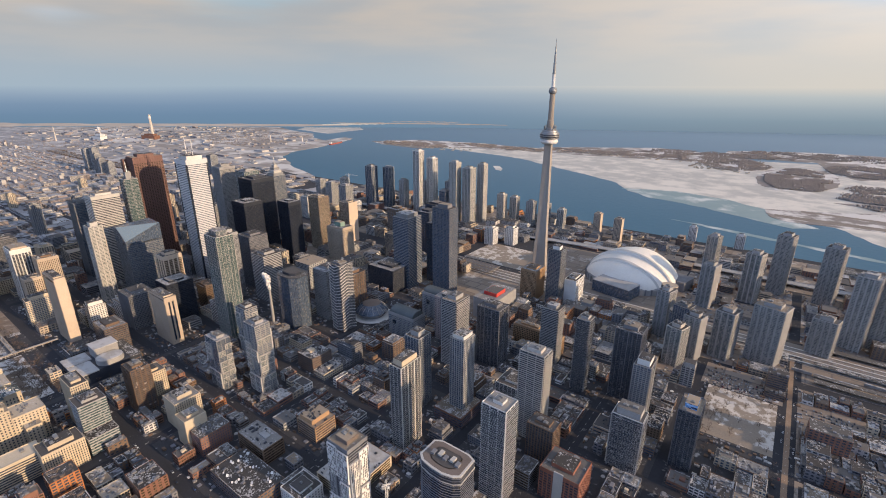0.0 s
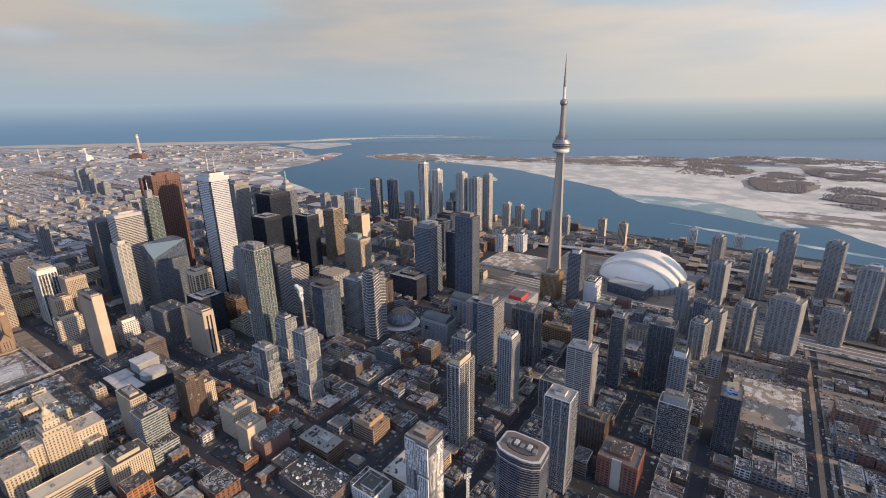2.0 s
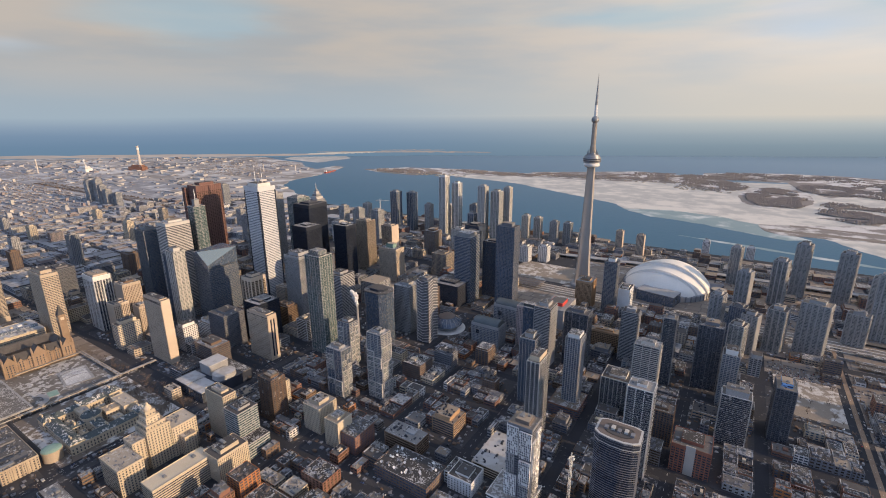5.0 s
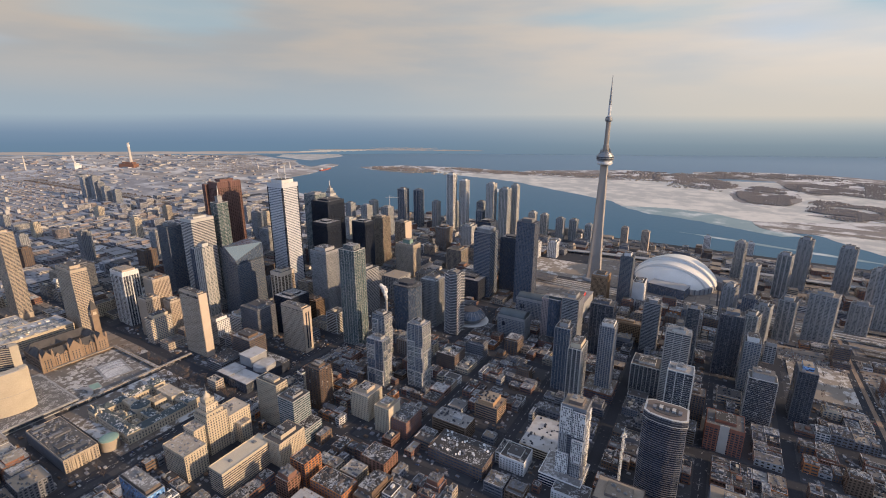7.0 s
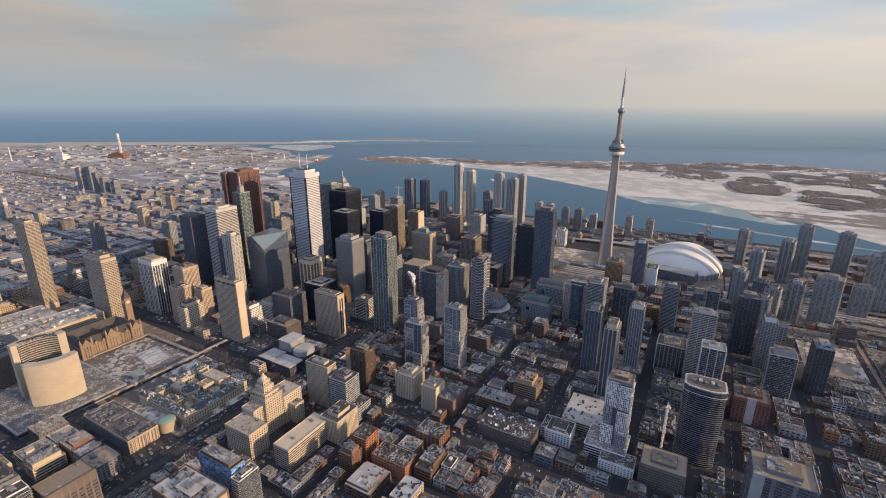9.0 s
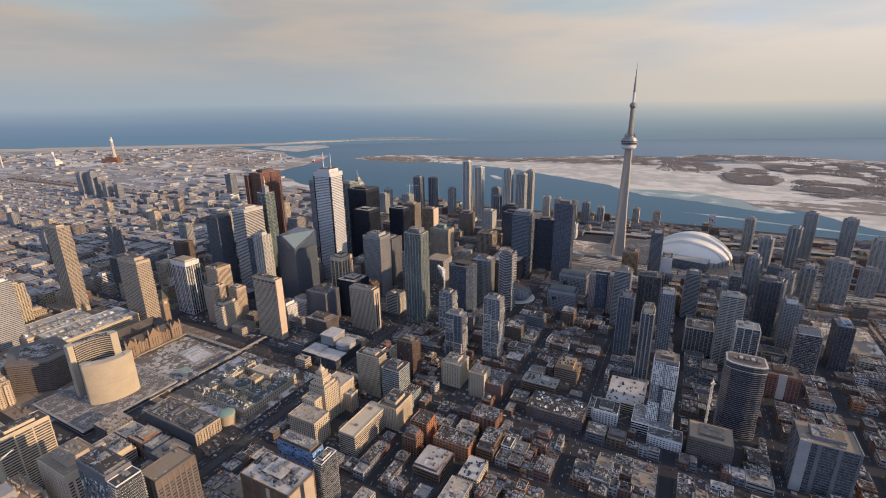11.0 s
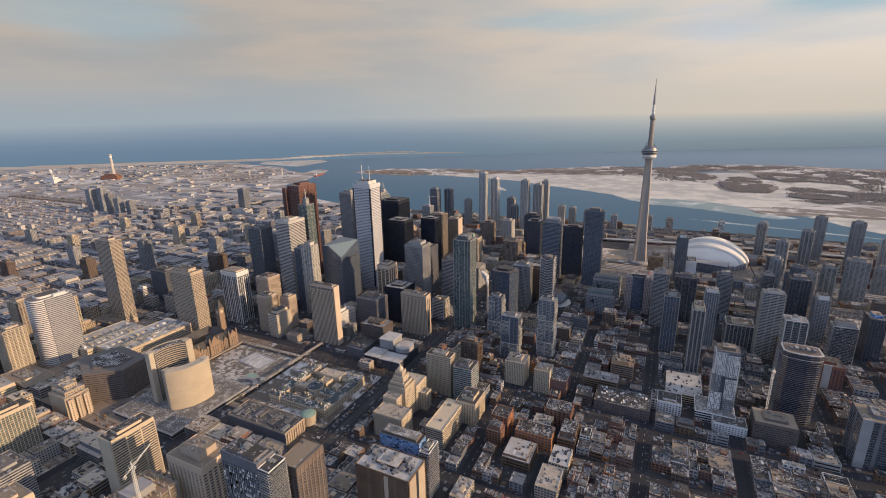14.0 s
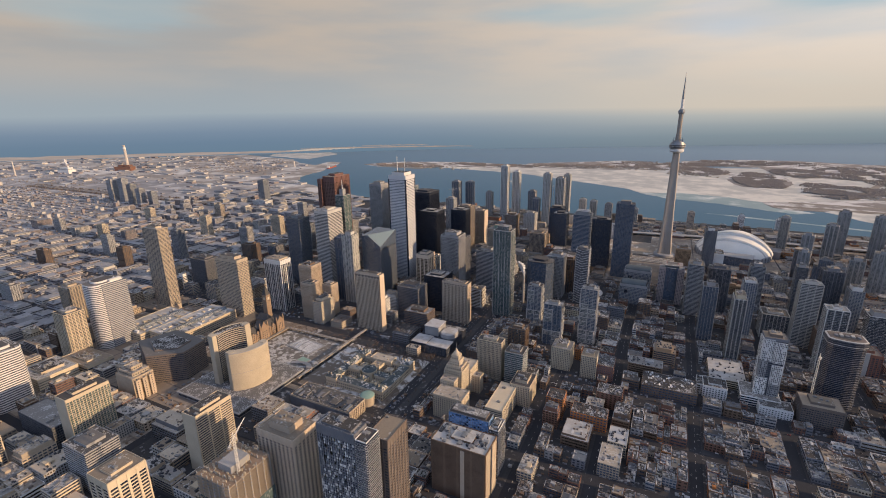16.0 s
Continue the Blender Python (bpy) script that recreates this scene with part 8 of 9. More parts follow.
def old_city_hall():
    root = thing("old_town_hall", "brown sandstone town hall with steep gables and a clock tower", "town hall", -1236, 62, 0)
    M_SL2 = material("brown_slate", (0.055, 0.052, 0.052), (0.10, 0.092, 0.088), 0.8, 1.0, 0.1)
    for x0, x1, y0, y1, h in ((12, 34, -52, 52, 24), (-44, -22, -52, 52, 24), (-22, 12, -52, -34, 24), (-22, 12, 34, 52, 26)):
        w = part("wing", Form().box(x0, x1, y0, y1, -2, h).box(x0 - .4, x1 + .4, y0 - .4, y1 + .4, h - .8, h), M_SAND, root)
        hip_roof(w, x0 - .4, x1 + .4, y0 - .4, y1 + .4, h + .02, 12, M_SL2)
        g = Form()
        for a, b, ax in ((x0, x1, 0), (y0, y1, 1)):
            m = max(1, int((b - a) / 4.4))
            for j in range(m):
                c = a + (j + .5) * (b - a) / m
                for z in (3, 9, 15):
                    if ax == 0:
                        g.box(c - .9, c + .9, y0 - .08, y1 + .08, z, z + 3.8)
                    else:
                        g.box(x0 - .08, x1 + .08, c - .9, c + .9, z, z + 3.8)
        part("window_grid", g, G_DARK, w, kind="stuff")
    for y, q, up in ((-44, 8, 6), (-27, 5, 0), (-14, 5, 0), (0, 9, 9), (14, 5, 0), (27, 5, 0), (44, 8, 6)):
        big = q > 6
        f = Form().box(34 if big else 33, 39 if big else 35.5, y - q, y + q, 0, 22 + up)
        f.free([(32, y - q, 22 + up), (39 if big else 35.5, y - q, 22 + up), (39 if big else 35.5, y + q, 22 + up), (32, y + q, 22 + up), (32, y, 22 + up + q * 1.5), (39 if big else 35.5, y, 22 + up + q * 1.5)], [[1, 2, 5], [3, 0, 4], [3, 2, 1, 0]])
        g = part("gable", f, M_SAND, root, "pointed sandstone gable")
        x1 = 38.4 if big else 35
        part("gable_roof", Form().free([(20, y - q - .3, 22 + up), (x1, y - q - .3, 22 + up), (x1, y + q + .3, 22 + up), (20, y + q + .3, 22 + up), (20, y, 22.4 + up + q * 1.5), (x1, y, 22.4 + up + q * 1.5)], [[0, 1, 5, 4], [2, 3, 4, 5], [1, 2, 5], [3, 0, 4], [3, 2, 1, 0]]), M_SL2, g)
        w = Form()
        for k in range(5):
            for e in ((-.55, 0, .55) if big else (-.4, .4)):
                w.box((39 if big else 35.5) - .3, (39 if big else 35.5) + .12, y + e * q - .8, y + e * q + .8, 2.5 + 4.6 * k, 5.6 + 4.6 * k)
        part("window_grid", w, G_DARK, g, kind="stuff")
        if big:
            for e in (-1, 1):
                part("turret", Form().lathe([(1.7, 0), (1.7, 27 + up), (2.1, 27.3 + up), (.1, 36 + up)], 10, 37.5, y + e * (q + 1)), M_SAND, g, "round turret with a pointed cap")
    t = part("clock_tower", Form().box(-16, -4, 52, 64, -2, 74).box(-17, -3, 51, 65, 60, 62).box(-16.6, -3.4, 51.4, 64.6, 73, 75), M_SAND, root, "square sandstone clock tower")
    part("spire", Form().free([(-16, 52, 75), (-4, 52, 75), (-4, 64, 75), (-16, 64, 75), (-10, 58, 96)], [[0, 1, 4], [1, 2, 4], [2, 3, 4], [3, 0, 4], [3, 2, 1, 0]]), M_SL2, t, "pointed slate roof")
    for k, (a, b, c, d) in enumerate(((-13, -7, 51.6, 51.95), (-13, -7, 64.05, 64.4), (-16.4, -16.05, 55, 61), (-3.95, -3.6, 55, 61))):
        part("clock_face", Form().box(a, b, c, d, 64, 70), M_CREAM, t, "pale clock face")
    take(-1284, -1198, 8, 130)


old_city_hall()


def concert_hall():
    root = thing("concert_hall", "round concert hall with a flaring glass canopy roof", "concert hall", -646, 617, ground_z(-646, 617))
    part("apron", Form().lathe([(41, -2), (41, 1.2), (37, 1.3)], 40), M_WHITE, root, "pale round apron")
    part("drum", Form().lathe([(24, -2), (24, 8), (33, 11), (34, 12.5)], 40), M_CONC, root)
    part("canopy", Form().lathe([(34.2, 12.4), (33.4, 14), (29, 20), (22, 25), (19, 27), (18.5, 28)], 40), G_BLUE, root, "sloping glass canopy")
    part("roof", Form().lathe([(18.8, 27.8), (17, 28.8), (.5, 29.4)], 32), M_UMBER, root, "flat round brown roof")
    for k in range(18):
        a = 2 * math.pi * k / 18
        part("rib", Form().beam((33.4 * math.cos(a), 33.4 * math.sin(a), 14.2), (29 * math.cos(a), 29 * math.sin(a), 20.2), .5).beam((29 * math.cos(a), 29 * math.sin(a), 20.2), (20 * math.cos(a), 20 * math.sin(a), 26.6), .5), M_STEEL, root)
    take(-688, -604, 575, 660)


concert_hall()


# ---- steam stack in the town, power stations of the port ----
def puff(name, label, x, y, z, s, seed):
    v, f, nr, ns = [], [], 30, 20
    for k in range(nr + 1):
        u = k / nr
        c = Vector((-u * u * s * 1.5, math.sin(u * 7 + seed) * .25 * s * u, u * s * 3.4))
        r = s * (.14 + .55 * u ** .7) * (1 - max(0, u - .86) / .15) + .05
        for j in range(ns):
            a = 2 * math.pi * j / ns
            q = Vector((math.cos(a), math.sin(a), 0))
            w = noise.noise((c + q * r) / s * 2.6 + Vector((seed, 0, 0))) + .7 * noise.noise((c + q * r) / s * 6 + Vector((0, seed, 0)))
            v.append(tuple(c + q * r * (1 + .75 * w) + Vector((0, 0, .25 * s * u * w))))
    for k in range(nr):
        f += [[k * ns + j, k * ns + (j + 1) % ns, (k + 1) * ns + (j + 1) % ns, (k + 1) * ns + j] for j in range(ns)]
    f += [list(range(ns))[::-1], list(range(nr * ns, (nr + 1) * ns))]
    me = Form().free(v, f).mesh(name)
    ob = part(name, me, M_STEAM, None, smooth=True)
    place(ob, pose(x, y, z))
    tagged(ob, label, "steam")


st = thing("steam_stack", "slim pale concrete chimney of the district heating plant", "chimney", -770, 466, 0)
part("shaft", Form().lathe([(3.2, -2), (2.3, 71), (2.6, 71.2), (2.6, 73)], 16), M_CONC, st)
part("flue", Form().lathe([(1.8, 72), (1.8, 74)], 12), M_BLACK, st)
take(-777, -763, 459, 473)
puff("steam_plume", "white steam plume drifting from the chimney", -770, 466, 74, 10, 3)


def power_station(x, y, stack, label, plant, rot, r):
    root = thing("power_station", label, "power station", x, y, -10.4, rot)
    part("turbine_hall", Form().box(-plant / 2, plant / 2, -30, 30, -2, 34).box(-plant * .3, plant * .4, -22, 22, 34, 48), M_BRICK if stack > 150 else M_WHITE, root, "long windowless boiler hall")
    part("roof", Form().box(-plant / 2 - 1, plant / 2 + 1, -31, 31, 34, 35), M_ROOF[1], root)
    part("chimney_shaft", Form().lathe([(r, -2), (r * .62, stack), (r * .75, stack + .2), (r * .75, stack + 4)], 20, plant * .2, 0), M_CONC2, root, "tall pale concrete smoke stack")
    part("stack_band", Form().lathe([(r * .78, stack * .86), (r * .74, stack * .95)], 20, plant * .2, 0), M_WHITE, root)


M_CONC2 = material("stack_concrete", (0.48, 0.43, 0.38), (0.58, 0.53, 0.47), 0.85, 0.4, 0.02)
power_station(-4760, 1905, 212, "brick power station with one very tall smoke stack", 150, 20, 15)
power_station(-5050, 1600, 60, "white incinerator plant with a short stack", 120, 10, 8)
puff("steam_plume", "white steam drifting over the far plant", -5030, 1600, 52, 15, 8)
for _x, _y, _h in ((-5250, 1330, 120), (-3700, 2440, 60), (-3500, 2620, 50)):
    _s = thing("smoke_stack", "far slender pale smoke stack on port land", "chimney", _x, _y, -10.4)
    part("shaft", Form().lathe([(6, -2), (3.5, _h)], 12), M_CONC2, _s)


# ---- tower cranes ----
def tower_crane(x, y, z, h, jib, turn, label):
    root = thing("tower_crane", label, "crane", x, y, z, turn)
    m = Form()
    for a in (-1, 1):
        for b in (-1, 1):
            m.beam((a, b, 0), (a, b, h), .35)
    for k in range(int(h / 4)):
        m.beam((-1, -1, 4 * k), (1, -1, 4 * k + 4), .2).beam((1, 1, 4 * k), (-1, 1, 4 * k + 4), .2).beam((1, -1, 4 * k), (1, 1, 4 * k + 4), .2).beam((-1, 1, 4 * k), (-1, -1, 4 * k + 4), .2)
    part("mast", m, M_CRANE, root, "lattice mast")
    tail = min(14, jib)
    j = Form().beam((-tail, 0, h + 1), (jib, 0, h + 1), .5).beam((-4, 0, h + 3), (jib * .96, 0, h + 1.6), .4)
    for k in range(int(jib / 4)):
        j.beam((4 * k, -.6, h + 1), (4 * k + 2, 0, h + 2.6 - 1.4 * k * 4 / jib), .2)
    part("jib", j, M_CRANE, root, "long lattice jib")
    part("apex", Form().beam((0, 0, h), (0, 0, h + 8), .7).beam((0, 0, h + 8), (jib * .6, 0, h + 1.8), .15).beam((0, 0, h + 8), (1 - tail, 0, h + 1.2), .15), M_CRANE, root)
    part("counterweight", Form().box(-tail, 3 - tail, -1.2, 1.2, h - 1.5, h + .8), M_CONC, root)
    part("cab", Form().box(.8, 2.6, -2.4, -.6, h - 1.6, h + .6), M_WHITE, root)


site = thing("building_site", "unfinished concrete tower with bare floors and stacked formwork", "construction site", -872, -284, 0)
f = Form()
for k in range(23):
    f.box(-26, 24, -28, 28, 4 * k - .2, 4 * k + .3)
part("floor_frame", f, M_BUFF, site, "bare concrete floor slabs", kind="stuff")
f = Form()
for a in range(7):
    for b in range(7):
        f.box(-25 + 8 * a - .5, -25 + 8 * a + .5, -27 + 9 * b - .5, -27 + 9 * b + .5, 0, 92)
part("column_grid", f, M_CONC, site, kind="stuff")
part("roof_deck", Form().box(-25.4, 23.4, -27.4, 27.4, 88.3, 88.5), M_SAND, site, "brown formwork deck")
part("core", Form().box(-10, 10, -12, 12, -1, 97), M_CONC, site, "concrete lift core")
part("cladding", Form().box(-26.4, -14, -28.4, 28.4, 0, 62).box(6, 24.4, -28.4, 28.4, 0, 48), G_GREEN, site, "glazing on the lower floors")
f = Form()
_r = random.Random(5)
for _ in range(130):
    u, v, s = _r.uniform(-24, 22), _r.uniform(-26, 26), _r.uniform(.6, 3)
    f.box(u, u + s, v, v + s * .5, 88.3, 88.3 + _r.uniform(.4, 3))
part("formwork", f, M_CREAM, site, kind="stuff")
take(-900, -846, -314, -254)
tower_crane(-858, -290, 88, 42, 34, 120, "white tower crane standing on the unfinished tower")
tower_crane(-250, 244, 0, 92, 4.5, 60, "white tower crane between residential towers")
tower_crane(-1262, 1128, 0, 150, 36, 20, "far tower crane by the waterfront")
tower_crane(-905, 1330, 0, 150, 36, 160, "far tower crane beside pale towers")


# ---- spires and aerials of the bank towers ----
for _x, _y, _z, _h in ((-1270, 440, 255, 26), (-1150, 530, 296, 42), (-1130, 535, 296, 38), (-1300, 858, 230, 16)):
    _s = thing("roof_mast", "thin white aerial mast on a bank tower roof", "mast", _x, _y, _z)
    part("pole", Form().lathe([(1.1, -1), (.9, _h * .5), (.4, _h)], 8), M_WHITE, _s)
    part("collar", Form().lathe([(1.8, _h * .3), (1.8, _h * .3 + 2)], 8), M_STEEL, _s)

# ---- coloured houses of the foreground ----
def house_row():
    for x0, x1, y0, y1, h, m, lb in ((-614, -588, 62, 90, 34, M_ORANGE, "bright orange brick apartment block in low sun"), (-576, -524, 58, 86, 22, M_ORANGE, "orange brick apartment block with stepped roof"),
                                     (-612, -590, 36, 56, 27, M_BRICK, "red brick apartment block with white roof edges"), (-560, -534, 94, 118, 16, M_CREAM, "low cream house with a pale flat roof"),
                                     (-518, -494, 70, 118, 18, M_BROWN, "brown brick loft block with a cluttered pale roof"), (-518, -493, 16, 52, 20, M_CREAM, "cream loft block with a snowy roof"), (-524, -497, -30, 12, 19, M_BUFF, "sunlit buff brick block with pale roof terraces"),
                                     (-614, -595, -84, -50, 16, M_CREAM, "cream stone house with a tan flat roof"), (-579, -541, 8, 52, 14, M_BROWN, "brown brick block with a snowy roof and pale core"),
                                     (-512, -456, 238, 268, 24, M_BROWN, "brown brick loft block with a cluttered roof"), (-486, -404, 186, 232, 18, M_BROWN, "broad brown loft block with many satellite dishes"),
                                     (-384, -330, 262, 334, 15, M_CREAM, "white walled block round a snowy yard"), (-404, -372, 226, 256, 17, M_WHITE, "white block with square windows"),
                                     (-548, -510, 120, 150, 26, M_BRICK, "red brick warehouse with arched windows"), (-474, -436, 302, 336, 24, M_TERRA, "golden brown brick warehouse with a tan roof"),
                                     (-566, -532, 200, 240, 28, M_BRICK, "red brick loft block with flat roof")):
        rng = random.Random(int(x0 + y0))
        take(x0, x1, y0, y1, 2)
        small_house(x0, x1, y0, y1, h, m, rng, lb, "apartment_block" if h > 20 else "commercial_building", True, M_ROOFW if "snowy" in lb else M_ROOF[0] if "dishes" in lb else M_ROOFT if m in (M_CREAM, M_BUFF) else M_ROOF[3] if m is M_TERRA else None)
    rng = random.Random(77)
    for k in range(24):
        x, y, r = rng.uniform(-480, -410), rng.uniform(190, 228), rng.uniform(1.0, 2.0)
        d = thing("satellite_dish", "white satellite dish on a roof post", "satellite dish", x, y, 18.2, rng.uniform(0, 40))
        part("bowl", Form().lathe([(.15, 0), (r * .6, .25), (r, .7), (r * .97, .75), (r * .58, .34), (.1, .1)], 14), M_WHITE, d).matrix_basis = pose(0, 0, 1.8, 50, 0, 0)
        part("post", Form().lathe([(.15, -.2), (.15, 1.9)], 6), M_STEEL, d)


house_row()
_s = thing("rail_terminal", "grey hall with a bright red block on its roof", "hall", -450, 786, ground_z(-450, 786))
part("hall", Form().box(-26, 26, -44, 44, -2, 44), M_CONC, _s)
part("red_block", Form().box(-15, 15, -20, 16, 44.2, 52), M_REDROOF, _s, "bright red walled roof block")
part("block_roof", Form().box(-14, 14, -19, 15, 52, 52.4), M_ROOF[1], _s)
part("roof_frame", Form().box(-26, -16, -44, 44, 44, 45.5).box(16, 26, -44, 44, 44, 45.5).box(-15.5, 15.5, -44, -21, 44, 45).box(-15.5, 15.5, 17, 44, 44, 45), M_ROOF[2], _s)
take(-476, -424, 742, 830)

# civic square: rink, arches and raised walkway
_s = thing("skating_rink", "white ice rink with low concrete surround", "ice rink", -1108, 82, 0.2, -9)
M_RINK = snowy_material("rink_ice", (0.30, 0.30, 0.30), (0.44, 0.44, 0.44), (0.62, 0.62, 0.62), 0.55, 0.35, crisp=0.12)
part("ice", Form().box(-30, 30, -18, 18, 0, .3), M_RINK, _s)
part("surround", Form().box(-34, 34, -22, -18.2, 0, .7).box(-34, 34, 18.2, 22, 0, .7).box(-34, -30.2, -18, 18, 0, .7).box(30.2, 34, -18, 18, 0, .7), M_CONC, _s)
for k in range(3):
    v, n = [], 12
    for j in range(n + 1):
        a = math.pi * j / n
        for q, e in ((-.3, -.25), (.3, -.25), (.3, .25), (-.3, .25)):
            v.append((-12 + 12 * k + q, -(22 + e) * math.cos(a), (7 + e) * math.sin(a)))
    f = Form().free(v, [[4 * j + i, 4 * j + (i + 1) % 4, 4 * j + 4 + (i + 1) % 4, 4 * j + 4 + i] for j in range(n) for i in range(4)] + [[3, 2, 1, 0], [4 * n, 4 * n + 1, 4 * n + 2, 4 * n + 3]])
    part("arch", f, M_CONCD, _s, "thin concrete arch over the rink")
_s = thing("walkway", "raised concrete walkway round the square on slim columns", "walkway", 0, 0, 0)
for a, b, c, d in ((-1196, -1036, 120, 126), (-1036, -1030, -24, 186), (-1196, -1190, 20, 120)):
    part("deck", Form().box(a, b, c, d, 5, 6.1), M_BUFF, _s)
    part("snow_strip", Form().box(a + 1.5, b - 1.5, c + 1.5, d - 1.5, 6.1, 6.25), M_ROOF[2], _s)
for k in range(13):
    part("column", Form().box(-1194 + 12 * k, -1193 + 12 * k, 122, 123.5, -.5, 5), M_CONC, _s)
for k in range(16):
    part("column", Form().box(-1034, -1032.8, -20 + 13 * k, -18.8 + 13 * k, -.5, 5), M_CONC, _s)
_s = thing("pool_cover", "dull green cover over a small drained pool", "pool cover", -1073, 36, 0.2, -9)
part("sheet", Form().box(-11, 11, -7, 7, 0, .35), M_COPPER, _s)
part("rim", Form().box(-12, 12, -8, -7.1, 0, .7).box(-12, 12, 7.1, 8, 0, .7).box(-12, -11.1, -7, 7, 0, .7).box(11.1, 12, -7, 7, 0, .7), M_CONC, _s)
_r = random.Random(31)
for k in range(16):
    _x, _y = _r.uniform(-1180, -1050), _r.uniform(-22, 112)
    if -1150 < _x < -1066 and 50 < _y < 112 or -1090 < _x < -1056 and 20 < _y < 54 or _y < 24 and _x < -1100:
        continue
    _s = thing("planter", "low concrete planter with dead shrubs and snow", "planter", _x, _y, 0.2, _r.choice((-9, -9, 36)), "planters of the square")
    _w, _d = _r.uniform(3, 9), _r.uniform(1.5, 4)
    part("box", Form().rimmed(-_w, _w, -_d, _d, 0, .8, .3, .4), M_CONC, _s)
    part("soil", Form().box(-_w + .4, _w - .4, -_d + .4, _d - .4, .8, 1.0), M_PARK, _s)


curved_tower("white office tower with strong horizontal bands and rounded corners", -1421, -275, rounded(56, 52, 10), 98, M_WHITE, G_DARK, 3.8, 1.9, .6, "office_tower", "office tower", 4)

# ---- hotels behind the civic towers ----
curved_tower("low grey-brown hotel with a kinked front and long window bands", -1268, -92, [(-62, -18), (8, -49), (54, -11), (46, 37), (-40, 44)], 52, M_UMBER, G_DARK, 3.6, 2.1, .35, "hotel", "hotel", 2)


def stepped_hotel():
    root = thing("hotel", "beige stepped hotel with a blank shaded side and sunlit bays", "hotel", -1252, -166, 0)
    stone_block(root, -26, 20, -17, 17, 0, 40, M_BUFF)
    stone_block(root, -22, 14, -13, 15, 40.8, 46, M_BUFF, name="setback")
    stone_block(root, -14, 4, -8, 10, 46.8, 52, M_BUFF, name="setback")
    stone_block(root, -44, -26, -6, 26, 0, 44, M_BUFF)
    for y in (-12, -1, 10):
        stone_block(root, 20, 25, y - 3.4, y + 3.4, 0, 36, M_BEIGE, name="bay")
    part("blank_wall", Form().box(-26.3, 20.3, -17.8, -17.1, -1, 40.6), M_BUFF, root, "plain side wall")
    take(-1298, -1226, -186, -138)


stepped_hotel()


city()


# ---- elevated highway, railway, streets ----
def highway():
    pts = [(-3000, 1210), (-2200, 1260), (-1500, 1290), (-1000, 1300), (-660, 1300), (-300, 1345), (60, 1350), (400, 1350), (1500, 1300)]
    root = thing("elevated_highway", "grey elevated highway on concrete columns", "highway", 0, 0, 0)
    f, lane = Form(), Form()
    for (ax, ay), (bx, by) in zip(pts, pts[1:]):
        za, zb = ground_z(ax, ay) + 8, ground_z(bx, by) + 8
        d = Vector((bx - ax, by - ay)).normalized()
        nx, ny = -d.y * 13, d.x * 13
        v = [(ax - nx, ay - ny, za), (bx - nx, by - ny, zb), (bx + nx, by + ny, zb), (ax + nx, ay + ny, za)]
        f.free(v + [(x, y, z - 1.6) for x, y, z in v], [[0, 1, 2, 3], [7, 6, 5, 4], [0, 4, 5, 1], [2, 6, 7, 3], [1, 5, 6, 2], [3, 7, 4, 0]])
        for s in (-1, 1):
            q = [(ax + s * nx, ay + s * ny, za + .5), (bx + s * nx, by + s * ny, zb + .5)]
            f.beam(q[0], q[1], 1.0)
        n = int(math.hypot(bx - ax, by - ay) / 30)
        for k in range(n):
            x, y = ax + (bx - ax) * k / n, ay + (by - ay) * k / n
            for s in (-.6, .6):
                lane.box(x + s * nx - 1, x + s * nx + 1, y + s * ny - 1, y + s * ny + 1, ground_z(x, y) - 1, ground_z(x, y) + 7)
    part("deck", f, M_CONC, root)
    part("column_row", lane, M_CONC, root, kind="stuff")


highway()


def east_corridor():
    """The railway embankment that runs out to the east, with sidings and dark brush along it."""
    root = thing("rail_embankment", "long dark railway embankment with sidings and snow between the tracks", "railway", 0, 0, 0, kind="stuff")
    f, snow, brush = Form(), Form(), Form()
    rng = random.Random(12)
    for k in range(48):
        x0, x1 = -1560 - 60 * k, -1620 - 60 * k
        y0, y1 = 1098 + 10 * math.sin(k * .12), 1098 + 10 * math.sin((k + 1) * .12)
        z = ground_z(0, 1100)
        f.free([(x0, y0 - 34, z + .2), (x0, y0 - 27, z + 6), (x0, y0 + 27, z + 6), (x0, y0 + 34, z + .2), (x1, y1 - 34, z + .2), (x1, y1 - 27, z + 6), (x1, y1 + 27, z + 6), (x1, y1 + 34, z + .2)],
               [[0, 1, 5, 4], [1, 2, 6, 5], [2, 3, 7, 6]])
        for e in (-19, -8, 6, 17):
            if rng.random() < .8:
                snow.free([(x0, y0 + e - 1.5, z + 6.1), (x0, y0 + e + 1.5, z + 6.1), (x1, y1 + e + 1.5, z + 6.1), (x1, y1 + e - 1.5, z + 6.1)], [[0, 1, 2, 3]])
        for _ in range(7):
            u, v, q = rng.uniform(x1, x0), y0 + rng.choice((-1, 1)) * rng.uniform(30, 44), rng.uniform(2.5, 5)
            brush.lathe([(q, z), (q * 1.1, z + q), (q * .3, z + q * 2)], 6, u, v)
    part("bank", f, M_BALLAST, root, kind="stuff")
    part("snow_strip", snow, M_SNOWHEAP, root, kind="stuff")
    part("brush_row", brush, M_TWIG, root, kind="stuff")


M_BALLAST = material("dark_ballast", (0.085, 0.075, 0.072), (0.15, 0.132, 0.125), 0.95, 0.4, 0.03)
east_corridor()


